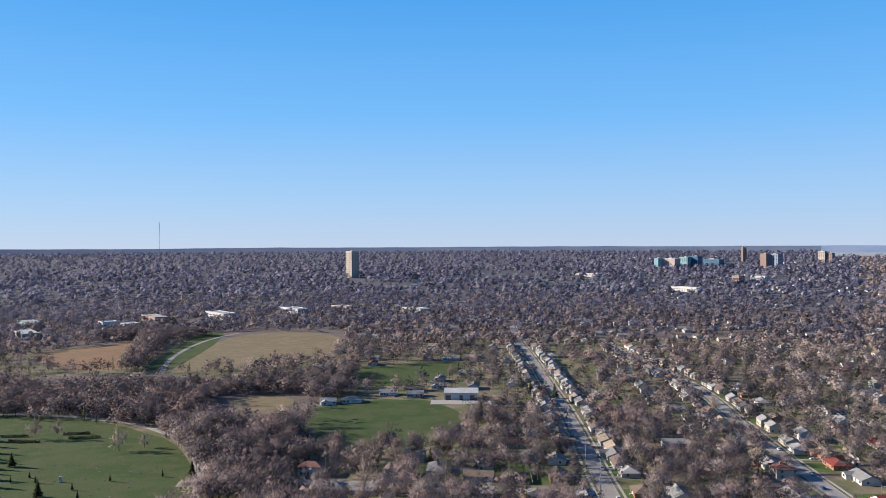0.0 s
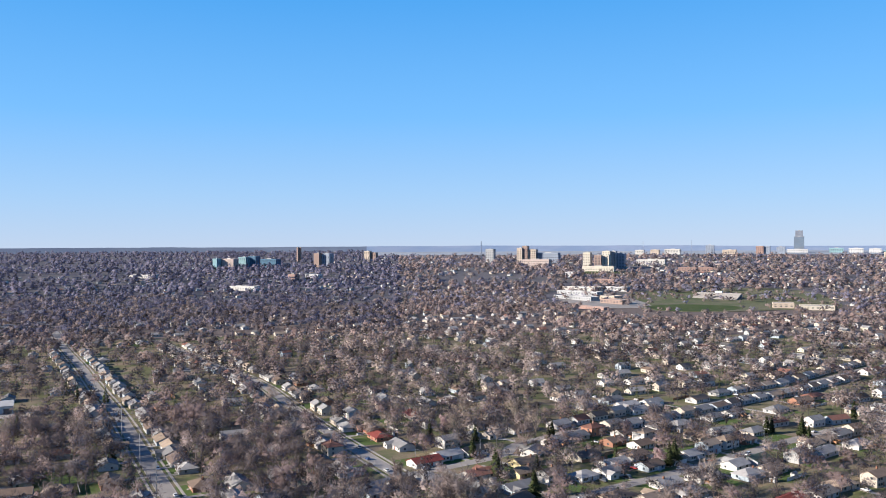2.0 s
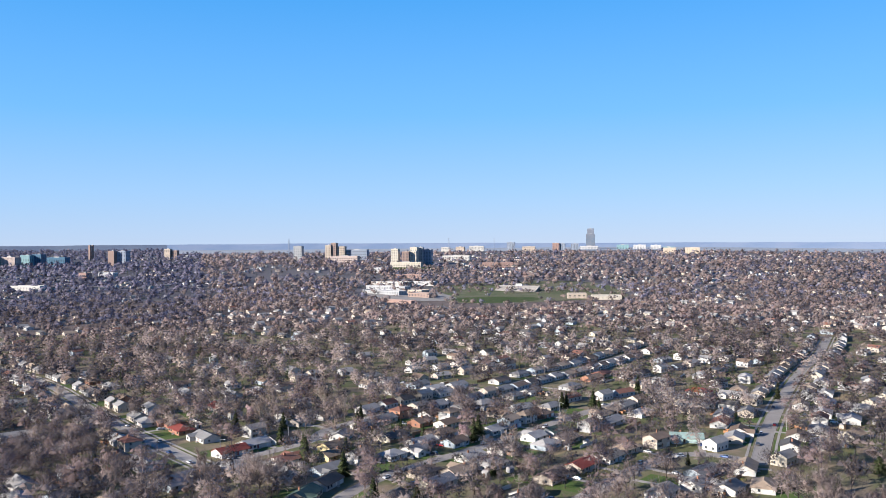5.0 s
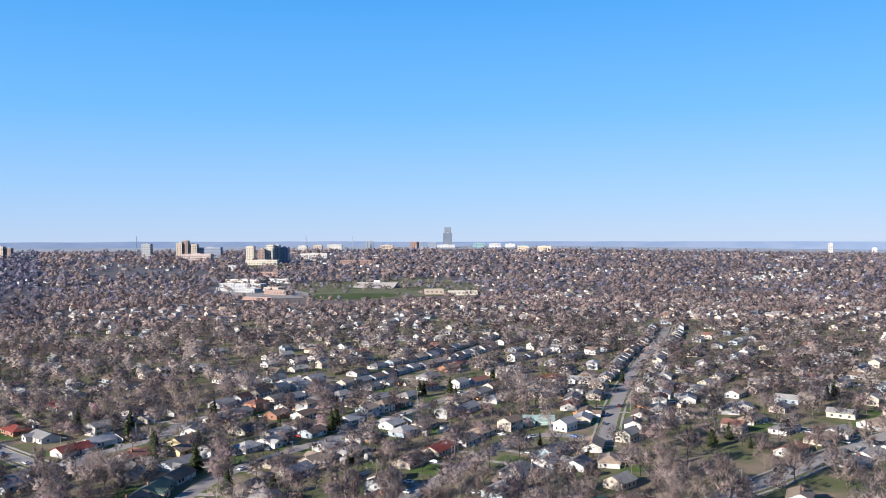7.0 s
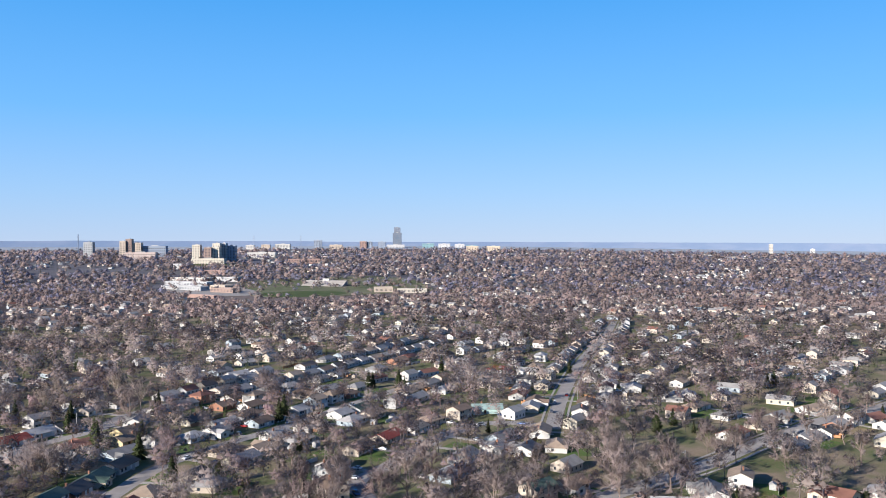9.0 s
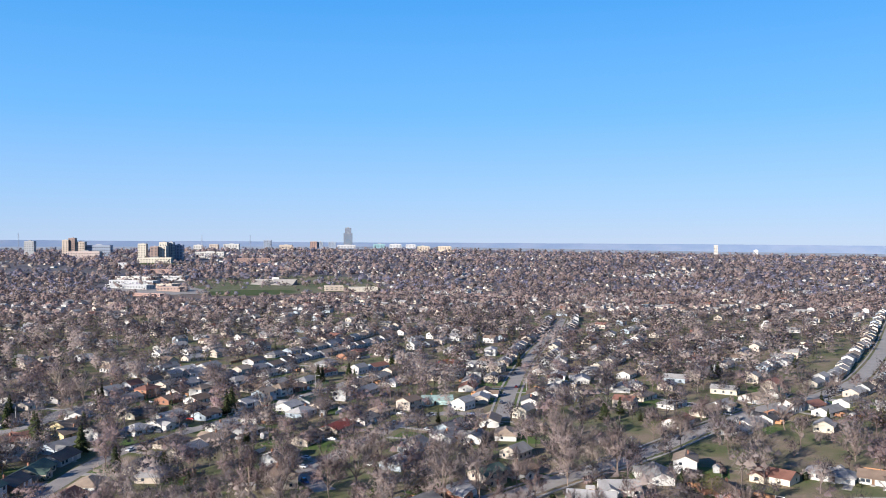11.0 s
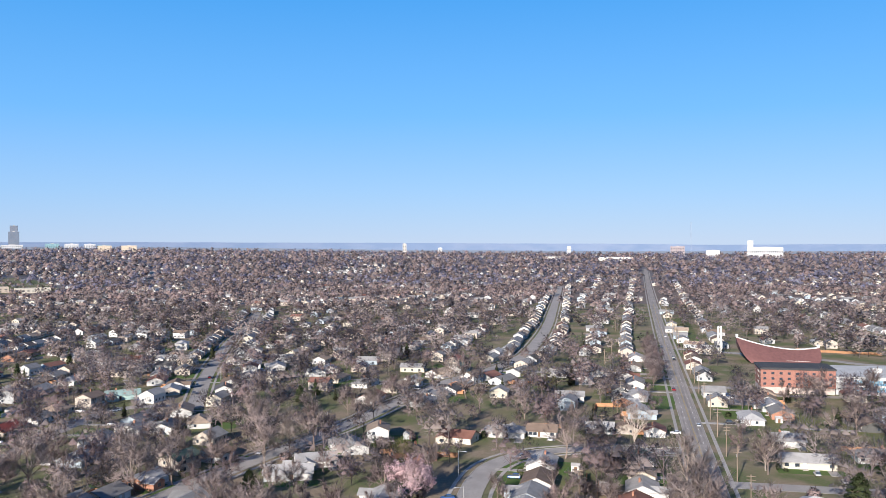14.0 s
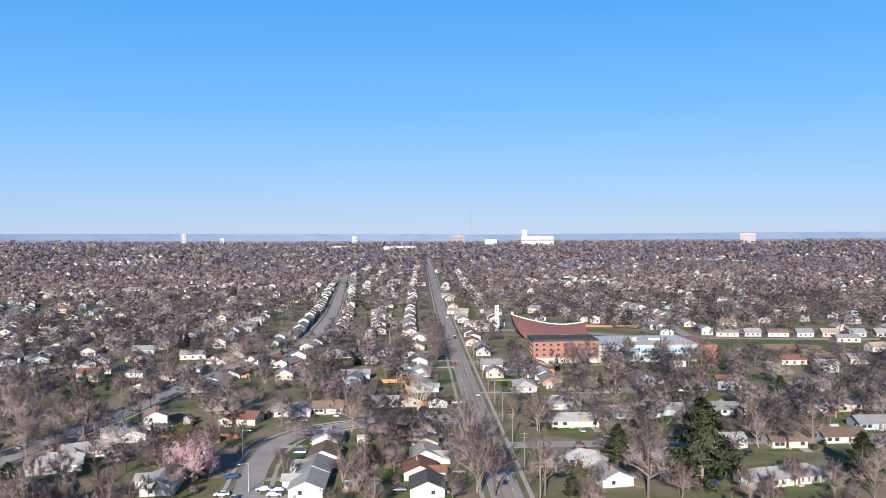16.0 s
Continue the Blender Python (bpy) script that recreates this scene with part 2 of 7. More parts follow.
M_RUBBER = worn("tyre rubber", (0.02, 0.02, 0.02))
PAINTS = {k: worn(k + " car paint", c, c, 1.0, 0.25, 0.05, 0, 0.2, 0.5) for k, c in dict(
    white=(0.75, 0.75, 0.75), black=(0.02, 0.02, 0.022), red=(0.4, 0.03, 0.03), silver=(0.45, 0.46, 0.47), blue=(0.05, 0.1, 0.25), dark_grey=(0.1, 0.1, 0.11)).items()}


# ---- builders ----
def mesh_of(name, bm, mats):
    me = bpy.data.meshes.new(name)
    bm.to_mesh(me)
    bm.free()
    for m in mats if isinstance(mats, (list, tuple)) else [mats]:
        me.materials.append(m)
    return me


def mesh_from(name, verts, faces, mats):
    me = bpy.data.meshes.new(name)
    me.from_pydata([tuple(v) for v in verts], [], faces)
    for m in mats if isinstance(mats, (list, tuple)) else [mats]:
        me.materials.append(m)
    return me


def triangle_mesh(name, verts, tris, mat):
    """A mesh out of two arrays."""
    me = bpy.data.meshes.new(name)
    v, t = np.asarray(verts, np.float32), np.asarray(tris, np.int32)
    me.vertices.add(len(v))
    me.vertices.foreach_set("co", np.ascontiguousarray(v[:, :3]).ravel())
    me.loops.add(t.size)
    me.loops.foreach_set("vertex_index", t.ravel())
    me.polygons.add(len(t))
    me.polygons.foreach_set("loop_start", np.arange(0, t.size, 3, dtype=np.int32))
    me.polygons.foreach_set("loop_total", np.full(len(t), 3, np.int32))
    me.materials.append(mat)
    me.update(calc_edges=True)
    if v.shape[1] == 3:
        me.shade_flat()
    else:
        me.attributes.new("custom_normal", "FLOAT_VECTOR", "POINT").data.foreach_set("vector", np.ascontiguousarray(v[:, 3:]).ravel())
    return me


def child(name, me, parent, m=None, mat=None, label=""):
    ob = new(name, me)
    ob.parent = parent
    if m is not None:
        ob.matrix_basis = m
    if mat is not None:
        ob.material_slots[0].link = "OBJECT"
        ob.material_slots[0].material = mat
    if label:
        ob["label"] = label
    return ob


def part(name, bm, mats, parent, label=""):
    return child(name, mesh_of(name, bm, mats), parent, None, None, label)


def box(bm, x0, y0, z0, x1, y1, z1, slot=0, bevel=0.0):
    vs = [bm.verts.new((x, y, z)) for z in (z0, z1) for x, y in ((x0, y0), (x1, y0), (x1, y1), (x0, y1))]
    for f in ((3, 2, 1, 0), (4, 5, 6, 7), (0, 1, 5, 4), (1, 2, 6, 5), (2, 3, 7, 6), (3, 0, 4, 7)):
        bm.faces.new([vs[i] for i in f]).material_index = slot
    if bevel:
        es = list({e for v in vs for e in v.link_edges})
        bmesh.ops.bevel(bm, geom=es, offset=bevel, segments=2, affect="EDGES")


def terrain(x, y):
    """The land: flat near by, rising gently to the hills far off."""
    r = np.hypot(x, y)
    az = np.degrees(np.arctan2(x, y))
    lift = np.interp(az, (-40, 0, 30, 55, 75, 90, 130), (1.15, 1.15, 1.0, 0.95, 0.55, 0.38, 0.38))
    u = np.clip((r - 1500) / 1300, 0, 1)
    return lift * (45 * u * u * (3 - 2 * u) + np.maximum(0, r - 2800) / 1900 * 28)


# ---- ground ----
radii = [0, 120, 240, 360, 500, 700, 900, 1100, 1300, 1500, 1650, 1800, 1950, 2100, 2250, 2400, 2600, 2800, 3200, 3600, 4000, 4400, 4800]
SECT = 144
gv, gf = [(0, 0, 0)], []
for r in radii[1:]:
    for k in range(SECT):
        a = 2 * math.pi * k / SECT
        x, y = r * math.sin(a), r * math.cos(a)
        gv.append((x, y, float(terrain(x, y))))
for k in range(SECT):
    gf.append((0, 1 + (k + 1) % SECT, 1 + k))
for i in range(len(radii) - 2):
    for k in range(SECT):
        a, b = 1 + i * SECT + k, 1 + i * SECT + (k + 1) % SECT
        gf.append((a, b, b + SECT, a + SECT))
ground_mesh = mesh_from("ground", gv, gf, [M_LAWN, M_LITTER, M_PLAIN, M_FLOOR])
# the outer rings take the ground colours with haze painted in
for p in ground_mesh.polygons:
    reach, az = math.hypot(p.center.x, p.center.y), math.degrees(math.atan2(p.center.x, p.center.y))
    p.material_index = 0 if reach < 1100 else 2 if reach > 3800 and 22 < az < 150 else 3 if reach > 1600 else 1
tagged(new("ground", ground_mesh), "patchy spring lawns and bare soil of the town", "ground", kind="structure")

# bluffs at the horizon, the haze in front of them painted into their blue
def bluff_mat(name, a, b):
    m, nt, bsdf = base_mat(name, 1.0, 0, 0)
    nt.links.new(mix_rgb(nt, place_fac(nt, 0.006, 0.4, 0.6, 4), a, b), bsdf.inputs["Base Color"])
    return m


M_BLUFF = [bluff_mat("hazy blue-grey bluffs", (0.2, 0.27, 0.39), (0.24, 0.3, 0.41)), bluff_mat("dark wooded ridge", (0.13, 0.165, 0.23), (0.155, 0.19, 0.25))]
bv, bf = [], []
NB = 720
for k in range(NB):
    az = -180 + 360 * k / NB
    a = radians(az)
    top = float(np.interp(az, (-180, -40, 0, 30, 50, 75, 95, 125, 180), (110, 114, 112, 106, 95, 80, 63, 60, 100)))
    top += 3.5 * noise.noise((az * 0.11, 3.1, 0)) + 1.6 * noise.noise((az * 0.5, 7.7, 0))
    for r, z in ((4700, float(terrain(4700 * math.sin(a), 4700 * math.cos(a))) - 6), (4840, top), (4900, top - 8)):
        bv.append((r * math.sin(a), r * math.cos(a), z))
for k in range(NB):
    a, b = 3 * k, 3 * ((k + 1) % NB)
    bf += [(a, b, b + 1, a + 1), (a + 1, b + 1, b + 2, a + 2)]
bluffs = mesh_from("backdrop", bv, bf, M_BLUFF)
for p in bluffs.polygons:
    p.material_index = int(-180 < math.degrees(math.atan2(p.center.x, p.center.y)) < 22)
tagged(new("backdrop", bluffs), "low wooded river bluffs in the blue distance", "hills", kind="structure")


# ---- streets ----
def offset_line(pts, off):
    out = []
    for i, p in enumerate(pts):
        a, b = Vector(pts[max(i - 1, 0)]), Vector(pts[min(i + 1, len(pts) - 1)])
        d = (b - a).normalized()
        out.append((p[0] - d.y * off, p[1] + d.x * off))
    return out


def smooth(pts, n=2):
    """Rounds the bends of a line."""
    for _ in range(n):
        q = [pts[0]]
        for a, b in zip(pts, pts[1:]):
            q += [(a[0] * 0.75 + b[0] * 0.25, a[1] * 0.75 + b[1] * 0.25), (a[0] * 0.25 + b[0] * 0.75, a[1] * 0.25 + b[1] * 0.75)]
        pts = q + [pts[-1]]
    return pts


def strip(bm, pts, off, width, z0, z1):
    """A slab that follows a line."""
    l, r = offset_line(pts, off + width / 2), offset_line(pts, off - width / 2)
    rows = [[bm.verts.new((x, y, z)) for (x, y), z in ((p, z0), (p, z1), (s, z1), (s, z0))] for p, s in zip(l, r)]
    for a, b in zip(rows, rows[1:]):
        for i in range(3):
            bm.faces.new((a[i], b[i], b[i + 1], a[i + 1]))


def drape(bm):
    """Lets a strip follow the rise of the land far off."""
    for v in bm.verts:
        reach = math.hypot(v.co.x, v.co.y)
        if reach > 1100:
            v.co.z += float(terrain(v.co.x, v.co.y)) + min(0.8, (reach - 1100) * 0.002)


STREETS = {
    "west_street": (7.8, [(64, 150), (63, 487), (64, 602), (60, 724), (58, 865), (50, 1073), (51, 1264)]),
    "hill_street": (7.6, [(170, 376), (171, 475), (174, 539), (178, 603), (183, 670), (180, 760), (171, 843), (160, 1000), (152, 1075)]),
    "long_street": (7.6, [(100, 352), (126, 363), (170, 377), (205, 382), (238, 388), (252, 405), (278, 412), (341, 426), (386, 429), (486, 451), (531, 454), (578, 468), (700, 500)]),
    "slope_street": (7.6, [(120, 250), (166, 276), (209, 304), (259, 313), (284, 315), (353, 328), (441, 345), (473, 342), (484, 300), (486, 262)]),
    "row_street": (7.6, [(367, 204), (433, 236), (525, 276), (656, 328), (741, 355), (900, 420)]),
    "court": (8.0, [(225, 196), (237, 221), (261, 224), (294, 233), (324, 239), (357, 241), (370, 224), (367, 206)]),
    "park_street": (9.0, [(200, 142), (233, 141), (264, 136), (299, 129), (343, 118), (400, 112), (433, 105), (464, 101), (507, 84), (568, 71), (615, 69), (762, 72), (1000, 87), (1250, 103), (1500, 120)]),
    "avenue": (8.6, [(120, -28), (600, -28.5), (1113, -31), (1200, -31.7), (1300, -32.5), (1400, -33.4), (1500, -34.2), (1600, -35.1), (1700, -36), (1800, -37), (1900, -38), (2000, -39), (2100, -40), (2200, -41)]),
    "loop_street": (7.6, [(190, 43), (230, 45), (266, 48), (287, 47), (300, 43), (311, 36), (319, 24), (325, 8), (325, -22)]),
    "side_street": (8.0, [(284, -34), (284, -120), (280, -230)]),
    "school_street": (8.0, [(470, -34), (475, -62)]),
    "far_street": (7.6, [(510, 86), (512, 20), (515, -22)]),
    "back_street": (8.0, [(1100, -170), (900, -187), (694, -206), (600, -197), (562, -192)]),
    "rear_street": (8.0, [(640, -36), (600, -128), (577, -150), (562, -195), (552, -260), (545, -330)]),
    "west_lane": (7.0, [(-115, 426), (-60, 421), (0, 415), (60, 404)]),
}
for lane, (name, (w, pts)) in enumerate(STREETS.items()):
    pts = smooth(pts)
    bm = bmesh.new()
    strip(bm, pts, 0, w, -0.2, 0.032 + 0.0015 * lane)
    drape(bm)
    tagged(new(name, mesh_of(name, bm, M_LANES if name == "avenue" else M_ROAD)), "worn pale concrete street" if name != "avenue" else "long grey asphalt avenue with worn lanes", "road", kind="structure")
    if name in ("avenue", "west_street", "hill_street", "row_street", "park_street"):
        for side in (-1, 1):
            bm = bmesh.new()
            strip(bm, pts, side * (w / 2 + 2.6), 1.3, -0.1, 0.12)
            drape(bm)
            tagged(new("pavement", mesh_of("pavement", bm, M_WALK)), "narrow pale concrete pavement beside a street", "pavement", kind="structure")
            bm = bmesh.new()
            strip(bm, pts, side * (w / 2 + 0.1), 0.25, -0.1, 0.13)
            drape(bm)
            tagged(new("kerb", mesh_of("kerb", bm, M_WALK)), "low concrete kerb", "kerb", kind="structure")
bm = bmesh.new()
for off in (-2.2, 2.2):
    for i in range(60):
        x = 160 + i * 12
        box(bm, x, -28.3 + off - 0.07, 0.02, x + 3.5, -28.3 + off + 0.07, 0.056)
tagged(new("lane_marking", mesh_of("lane_marking", bm, M_PAINT)), "worn white dashed lane lines", "road marking", kind="structure")
bm = bmesh.new()
for off in (-0.18, 0.18):
    strip(bm, [(150, -28), (600, -28.5), (1113, -31)], off, 0.12, 0.02, 0.056)
tagged(new("centre_line", mesh_of("centre_line", bm, M_YELLOW)), "worn double yellow centre line", "road marking", kind="structure")


def patch(name, pts, mat, label, z=0.02, category="grass", wobble=0.0):
    """A flat area of its own ground with an uneven rim."""
    pts = smooth(list(pts) + [pts[0]], 2)[:-1]
    rng = random.Random(len(name))
    bm = bmesh.new()
    top = [bm.verts.new((x + rng.uniform(-wobble, wobble), y + rng.uniform(-wobble, wobble), z)) for x, y in pts]
    f = bm.faces.new(top)
    if f.normal.z < 0:
        f.normal_flip()
    r = bmesh.ops.extrude_face_region(bm, geom=[f])
    bmesh.ops.translate(bm, vec=(0, 0, -0.3), verts=[v for v in r["geom"] if isinstance(v, bmesh.types.BMVert)])
    bmesh.ops.recalc_face_normals(bm, faces=bm.faces)
    bmesh.ops.triangulate(bm, faces=bm.faces)
    if any(math.hypot(*q) > 1450 for q in pts):
        bmesh.ops.subdivide_edges(bm, edges=bm.edges, cuts=7, use_grid_fill=True)
        drape(bm)
    return tagged(new(name, mesh_of(name, bm, mat)), label, category, kind="structure")


FIELDS = {
    "sports_field": ([(-120, 490), (-130, 580), (-112, 636), (-46, 660), (-8, 604), (-14, 505), (-72, 470)], M_FIELD, "broad mown green playing field"),
    "upper_field": ([(-142, 806), (-60, 850), (-6, 868), (-10, 806), (-64, 692), (-128, 752)], M_FIELD, "green field between trees and houses"),
    "cemetery_lawn": ([(-360, 300), (-400, 590), (-338, 585), (-272, 575), (-205, 530), (-152, 450), (-128, 380), (-140, 290)], M_FIELD, "rolling green cemetery lawn"),
    "meadow": ([(-292, 789), (-345, 1160), (-180, 1160), (-152, 866), (-270, 800)], M_MEADOW, "dry tan meadow on the hill"),
    "meadow_edge": ([(-330, 800), (-390, 1160), (-345, 1165), (-290, 790)], M_FIELD, "green strip beside the meadow"),
    "clearing": ([(-178, 600), (-194, 640), (-188, 668), (-160, 672), (-136, 636), (-138, 594), (-160, 582)], M_MEADOW, "grassy clearing in the wood"),
    "cleared_slope": ([(-500, 930), (-430, 1060), (-380, 1040), (-335, 826), (-405, 785)], M_SOIL, "bare brown cleared slope"),
    "wood_floor": ([(-340, 600), (-260, 585), (-190, 540), (-140, 470), (-125, 640), (-110, 690), (-280, 780), (-420, 770), (-460, 700)], M_LITTER, "leaf litter under the bare wood"),
    "school_lawn": ([(470, -180), (462, -260), (555, -290), (565, -190), (520, -178)], M_PARK, "green school playing field"),
    "stadium_field": ([(1010, 1174), (955, 1078), (1050, 1008), (1160, 1070), (1100, 1171)], M_FIELD, "green school sports ground"),
}
for level, (name, (pts, mat, label)) in enumerate(FIELDS.items()):
    patch(name, pts, mat, label, 0.004 if name == "wood_floor" else 0.008 + 0.002 * level, "field", 2.0)
patch("campus_lawn", [(1000, 1210), (953, 1073), (1050, 1004), (1165, 985), (1260, 940), (1451, 1143), (1486, 1242), (1481, 1315), (1259, 1437), (1150, 1400), (1080, 1260)], M_CAMPUS, "green lawns of the school campus", 0.004, "grass")
patch("campus_yard", [(930, 1180), (955, 1400), (1060, 1490), (1140, 1420), (1070, 1240), (1000, 1130)], M_ROAD, "pale concrete yards and parking of the school campus", 0.015, "yard")
patch("hospital_lawn", [(1390, 1870), (1440, 1940), (1540, 1850), (1490, 1780)], M_FIELD, "green lawn before the hospital", 0.02, "grass")
patch("verge_lawn", [(648, -40), (900, -42), (900, -60), (700, -57), (648, -54)], M_PARK, "green front lawns set back from the avenue", 0.03, "grass")
patch("infield", [(505, -215), (500, -255), (525, -262), (532, -222)], M_DIAMOND, "tan clay baseball infield", 0.05, "ball field")
patch("infield", [(472, -228), (466, -262), (486, -268), (492, -234)], M_DIAMOND, "tan clay baseball infield", 0.05, "ball field")
bm = bmesh.new()
strip(bm, smooth([(-420, 590), (-340, 592), (-275, 582), (-208, 545), (-158, 470), (-132, 390), (-130, 300)]), 0, 4.5, -0.2, 0.06)
tagged(new("cemetery_path", mesh_of("cemetery_path", bm, M_WALK)), "pale gravel drive round the cemetery", "path", kind="structure")
bm = bmesh.new()
strip(bm, smooth([(-300, 780), (-335, 900), (-352, 1060), (-330, 1160)]), 0, 5, -0.2, 0.06)
tagged(new("meadow_track", mesh_of("meadow_track", bm, M_ROAD)), "pale track beside the meadow", "path", kind="structure")


# ---- houses ----
EAVE = {1: 2.5, 2: 5.0}
CACHE = {}


def wall_mesh(w, d, s, hip):
    key = ("wall", w, d, s, hip)
    if key not in CACHE:
        e, rise, x, y = EAVE[s], d * 0.21, w / 2, d / 2
        v = [(-x, -y, -0.4), (x, -y, -0.4), (x, y, -0.4), (-x, y, -0.4), (-x, -y, e), (x, -y, e), (x, y, e), (-x, y, e)]
        f = [(0, 1, 5, 4), (2, 3, 7, 6)]
        if hip:
            f += [(1, 2, 6, 5), (3, 0, 4, 7)]
        else:
            v += [(-x, 0, e + rise), (x, 0, e + rise)]
            f += [(1, 2, 6, 9, 5), (3, 0, 4, 8, 7)]
        CACHE[key] = mesh_from("wall", v, f, M_TRIM)
    return CACHE[key]


def roof_mesh(w, d, s, hip):
    key = ("roof", w, d, s, hip)
    if key not in CACHE:
        e, rise, o = EAVE[s], d * 0.21, 0.55
        x, y, k = w / 2 + o, d / 2 + o, rise / (d / 2)
        lo, hi, t = e - o * k + 0.06, e + rise + 0.06, 0.16
        rx = x if not hip else x - y * 0.95
        bm = bmesh.new()
        ring = [(-x, -y), (x, -y), (x, y), (-x, y)]
        a = [bm.verts.new((px, py, lo)) for px, py in ring]
        b = [bm.verts.new((px, py, lo + t)) for px, py in ring]
        r0, r1 = bm.verts.new((-rx, 0, hi + t)), bm.verts.new((rx, 0, hi + t))
        u0, u1 = bm.verts.new((-rx, 0, hi)), bm.verts.new((rx, 0, hi))
        for i in range(4):
            if hip or i in (0, 2):
                bm.faces.new((a[i], a[(i + 1) % 4], b[(i + 1) % 4], b[i]))
        bm.faces.new((b[0], b[1], r1, r0))
        bm.faces.new((b[2], b[3], r0, r1))
        bm.faces.new((a[1], a[0], u0, u1))
        bm.faces.new((a[3], a[2], u1, u0))
        if hip:
            bm.faces.new((b[1], b[2], r1))
            bm.faces.new((b[3], b[0], r0))
        else:
            for p, q, r, u in ((a[1], b[1], r1, u1), (a[0], b[0], r0, u0)):
                bm.faces.new((p, q, r, u))
            for p, q, r, u in ((a[2], b[2], r1, u1), (a[3], b[3], r0, u0)):
                bm.faces.new((p, q, r, u))
        bmesh.ops.recalc_face_normals(bm, faces=bm.faces)
        CACHE[key] = mesh_of("roof", bm, ROOFS["grey"])
    return CACHE[key]


def simple(key, build, mats):
    if key not in CACHE:
        bm = bmesh.new()
        build(bm)
        CACHE[key] = mesh_of(key, bm, mats)
    return CACHE[key]


def window_mesh(w=1.5, h=1.2):
    def build(bm):
        box(bm, -w / 2, -0.07, 0, w / 2, 0.05, h)
        front = next(f for f in bm.faces if f.normal.y < -0.9 or f.calc_center_median().y < -0.06)
        bmesh.ops.inset_region(bm, faces=[front], thickness=0.1, depth=-0.05)
        front.material_index = 1
    return simple("window_%g" % w, build, [M_TRIM, M_GLASS])


def door_mesh():
    def build(bm):
        box(bm, -0.5, -0.05, 0, 0.5, 0.03, 2.05, 0)
        box(bm, -0.62, -0.03, 0, -0.5, 0.03, 2.15, 1)
        box(bm, 0.5, -0.03, 0, 0.62, 0.03, 2.15, 1)
    return simple("door", build, [M_DOORS[0], M_TRIM])


def garage_mesh():
    def build(bm):
        for i in range(4):
            box(bm, -1.35, -0.05, 0.52 * i + 0.01, 1.35, 0.03, 0.52 * i + 0.5, 0)
    return simple("garage_door", build, M_TRIM)


def chimney_mesh():
    def build(bm):
        box(bm, -0.4, -0.3, 0, 0.4, 0.3, 2.2)
        box(bm, -0.48, -0.38, 2.2, 0.48, 0.38, 2.35)
        box(bm, -0.15, -0.15, 2.35, 0.15, 0.15, 2.6)
    return simple("chimney", build, M_CHIMNEY)


def steps_mesh():
    def build(bm):
        box(bm, -0.9, -1.2, -0.2, 0.9, 0, 0.34)
        box(bm, -0.9, -1.5, -0.2, 0.9, -1.2, 0.17)
    return simple("front_steps", build, M_WALK)


WORDS = dict(lgrey="pale grey", grey="grey", dark="near-black", brown="brown", lbrown="light brown", redbrown="red-brown", red="red", green="green", blue="blue", turq="turquoise",
             white="white-sided", cream="cream-sided", tan="tan-sided", yellow="yellow-sided", brick="brick")
HOMES = []


def deck_mesh():
    return simple("deck", lambda b: box(b, -2.4, 0, 0.55, 2.4, 3.2, 1.0, 0, 0.03), M_FENCE)


def rail_mesh():
    def build(b):
        box(b, -2.4, 3.1, 1.0, 2.4, 3.18, 1.9)
        box(b, -2.4, 0.02, 1.0, -2.32, 3.1, 1.9)
        box(b, 2.32, 0.02, 1.0, 2.4, 3.1, 1.9)
    return simple("deck_rail", build, M_FENCE)


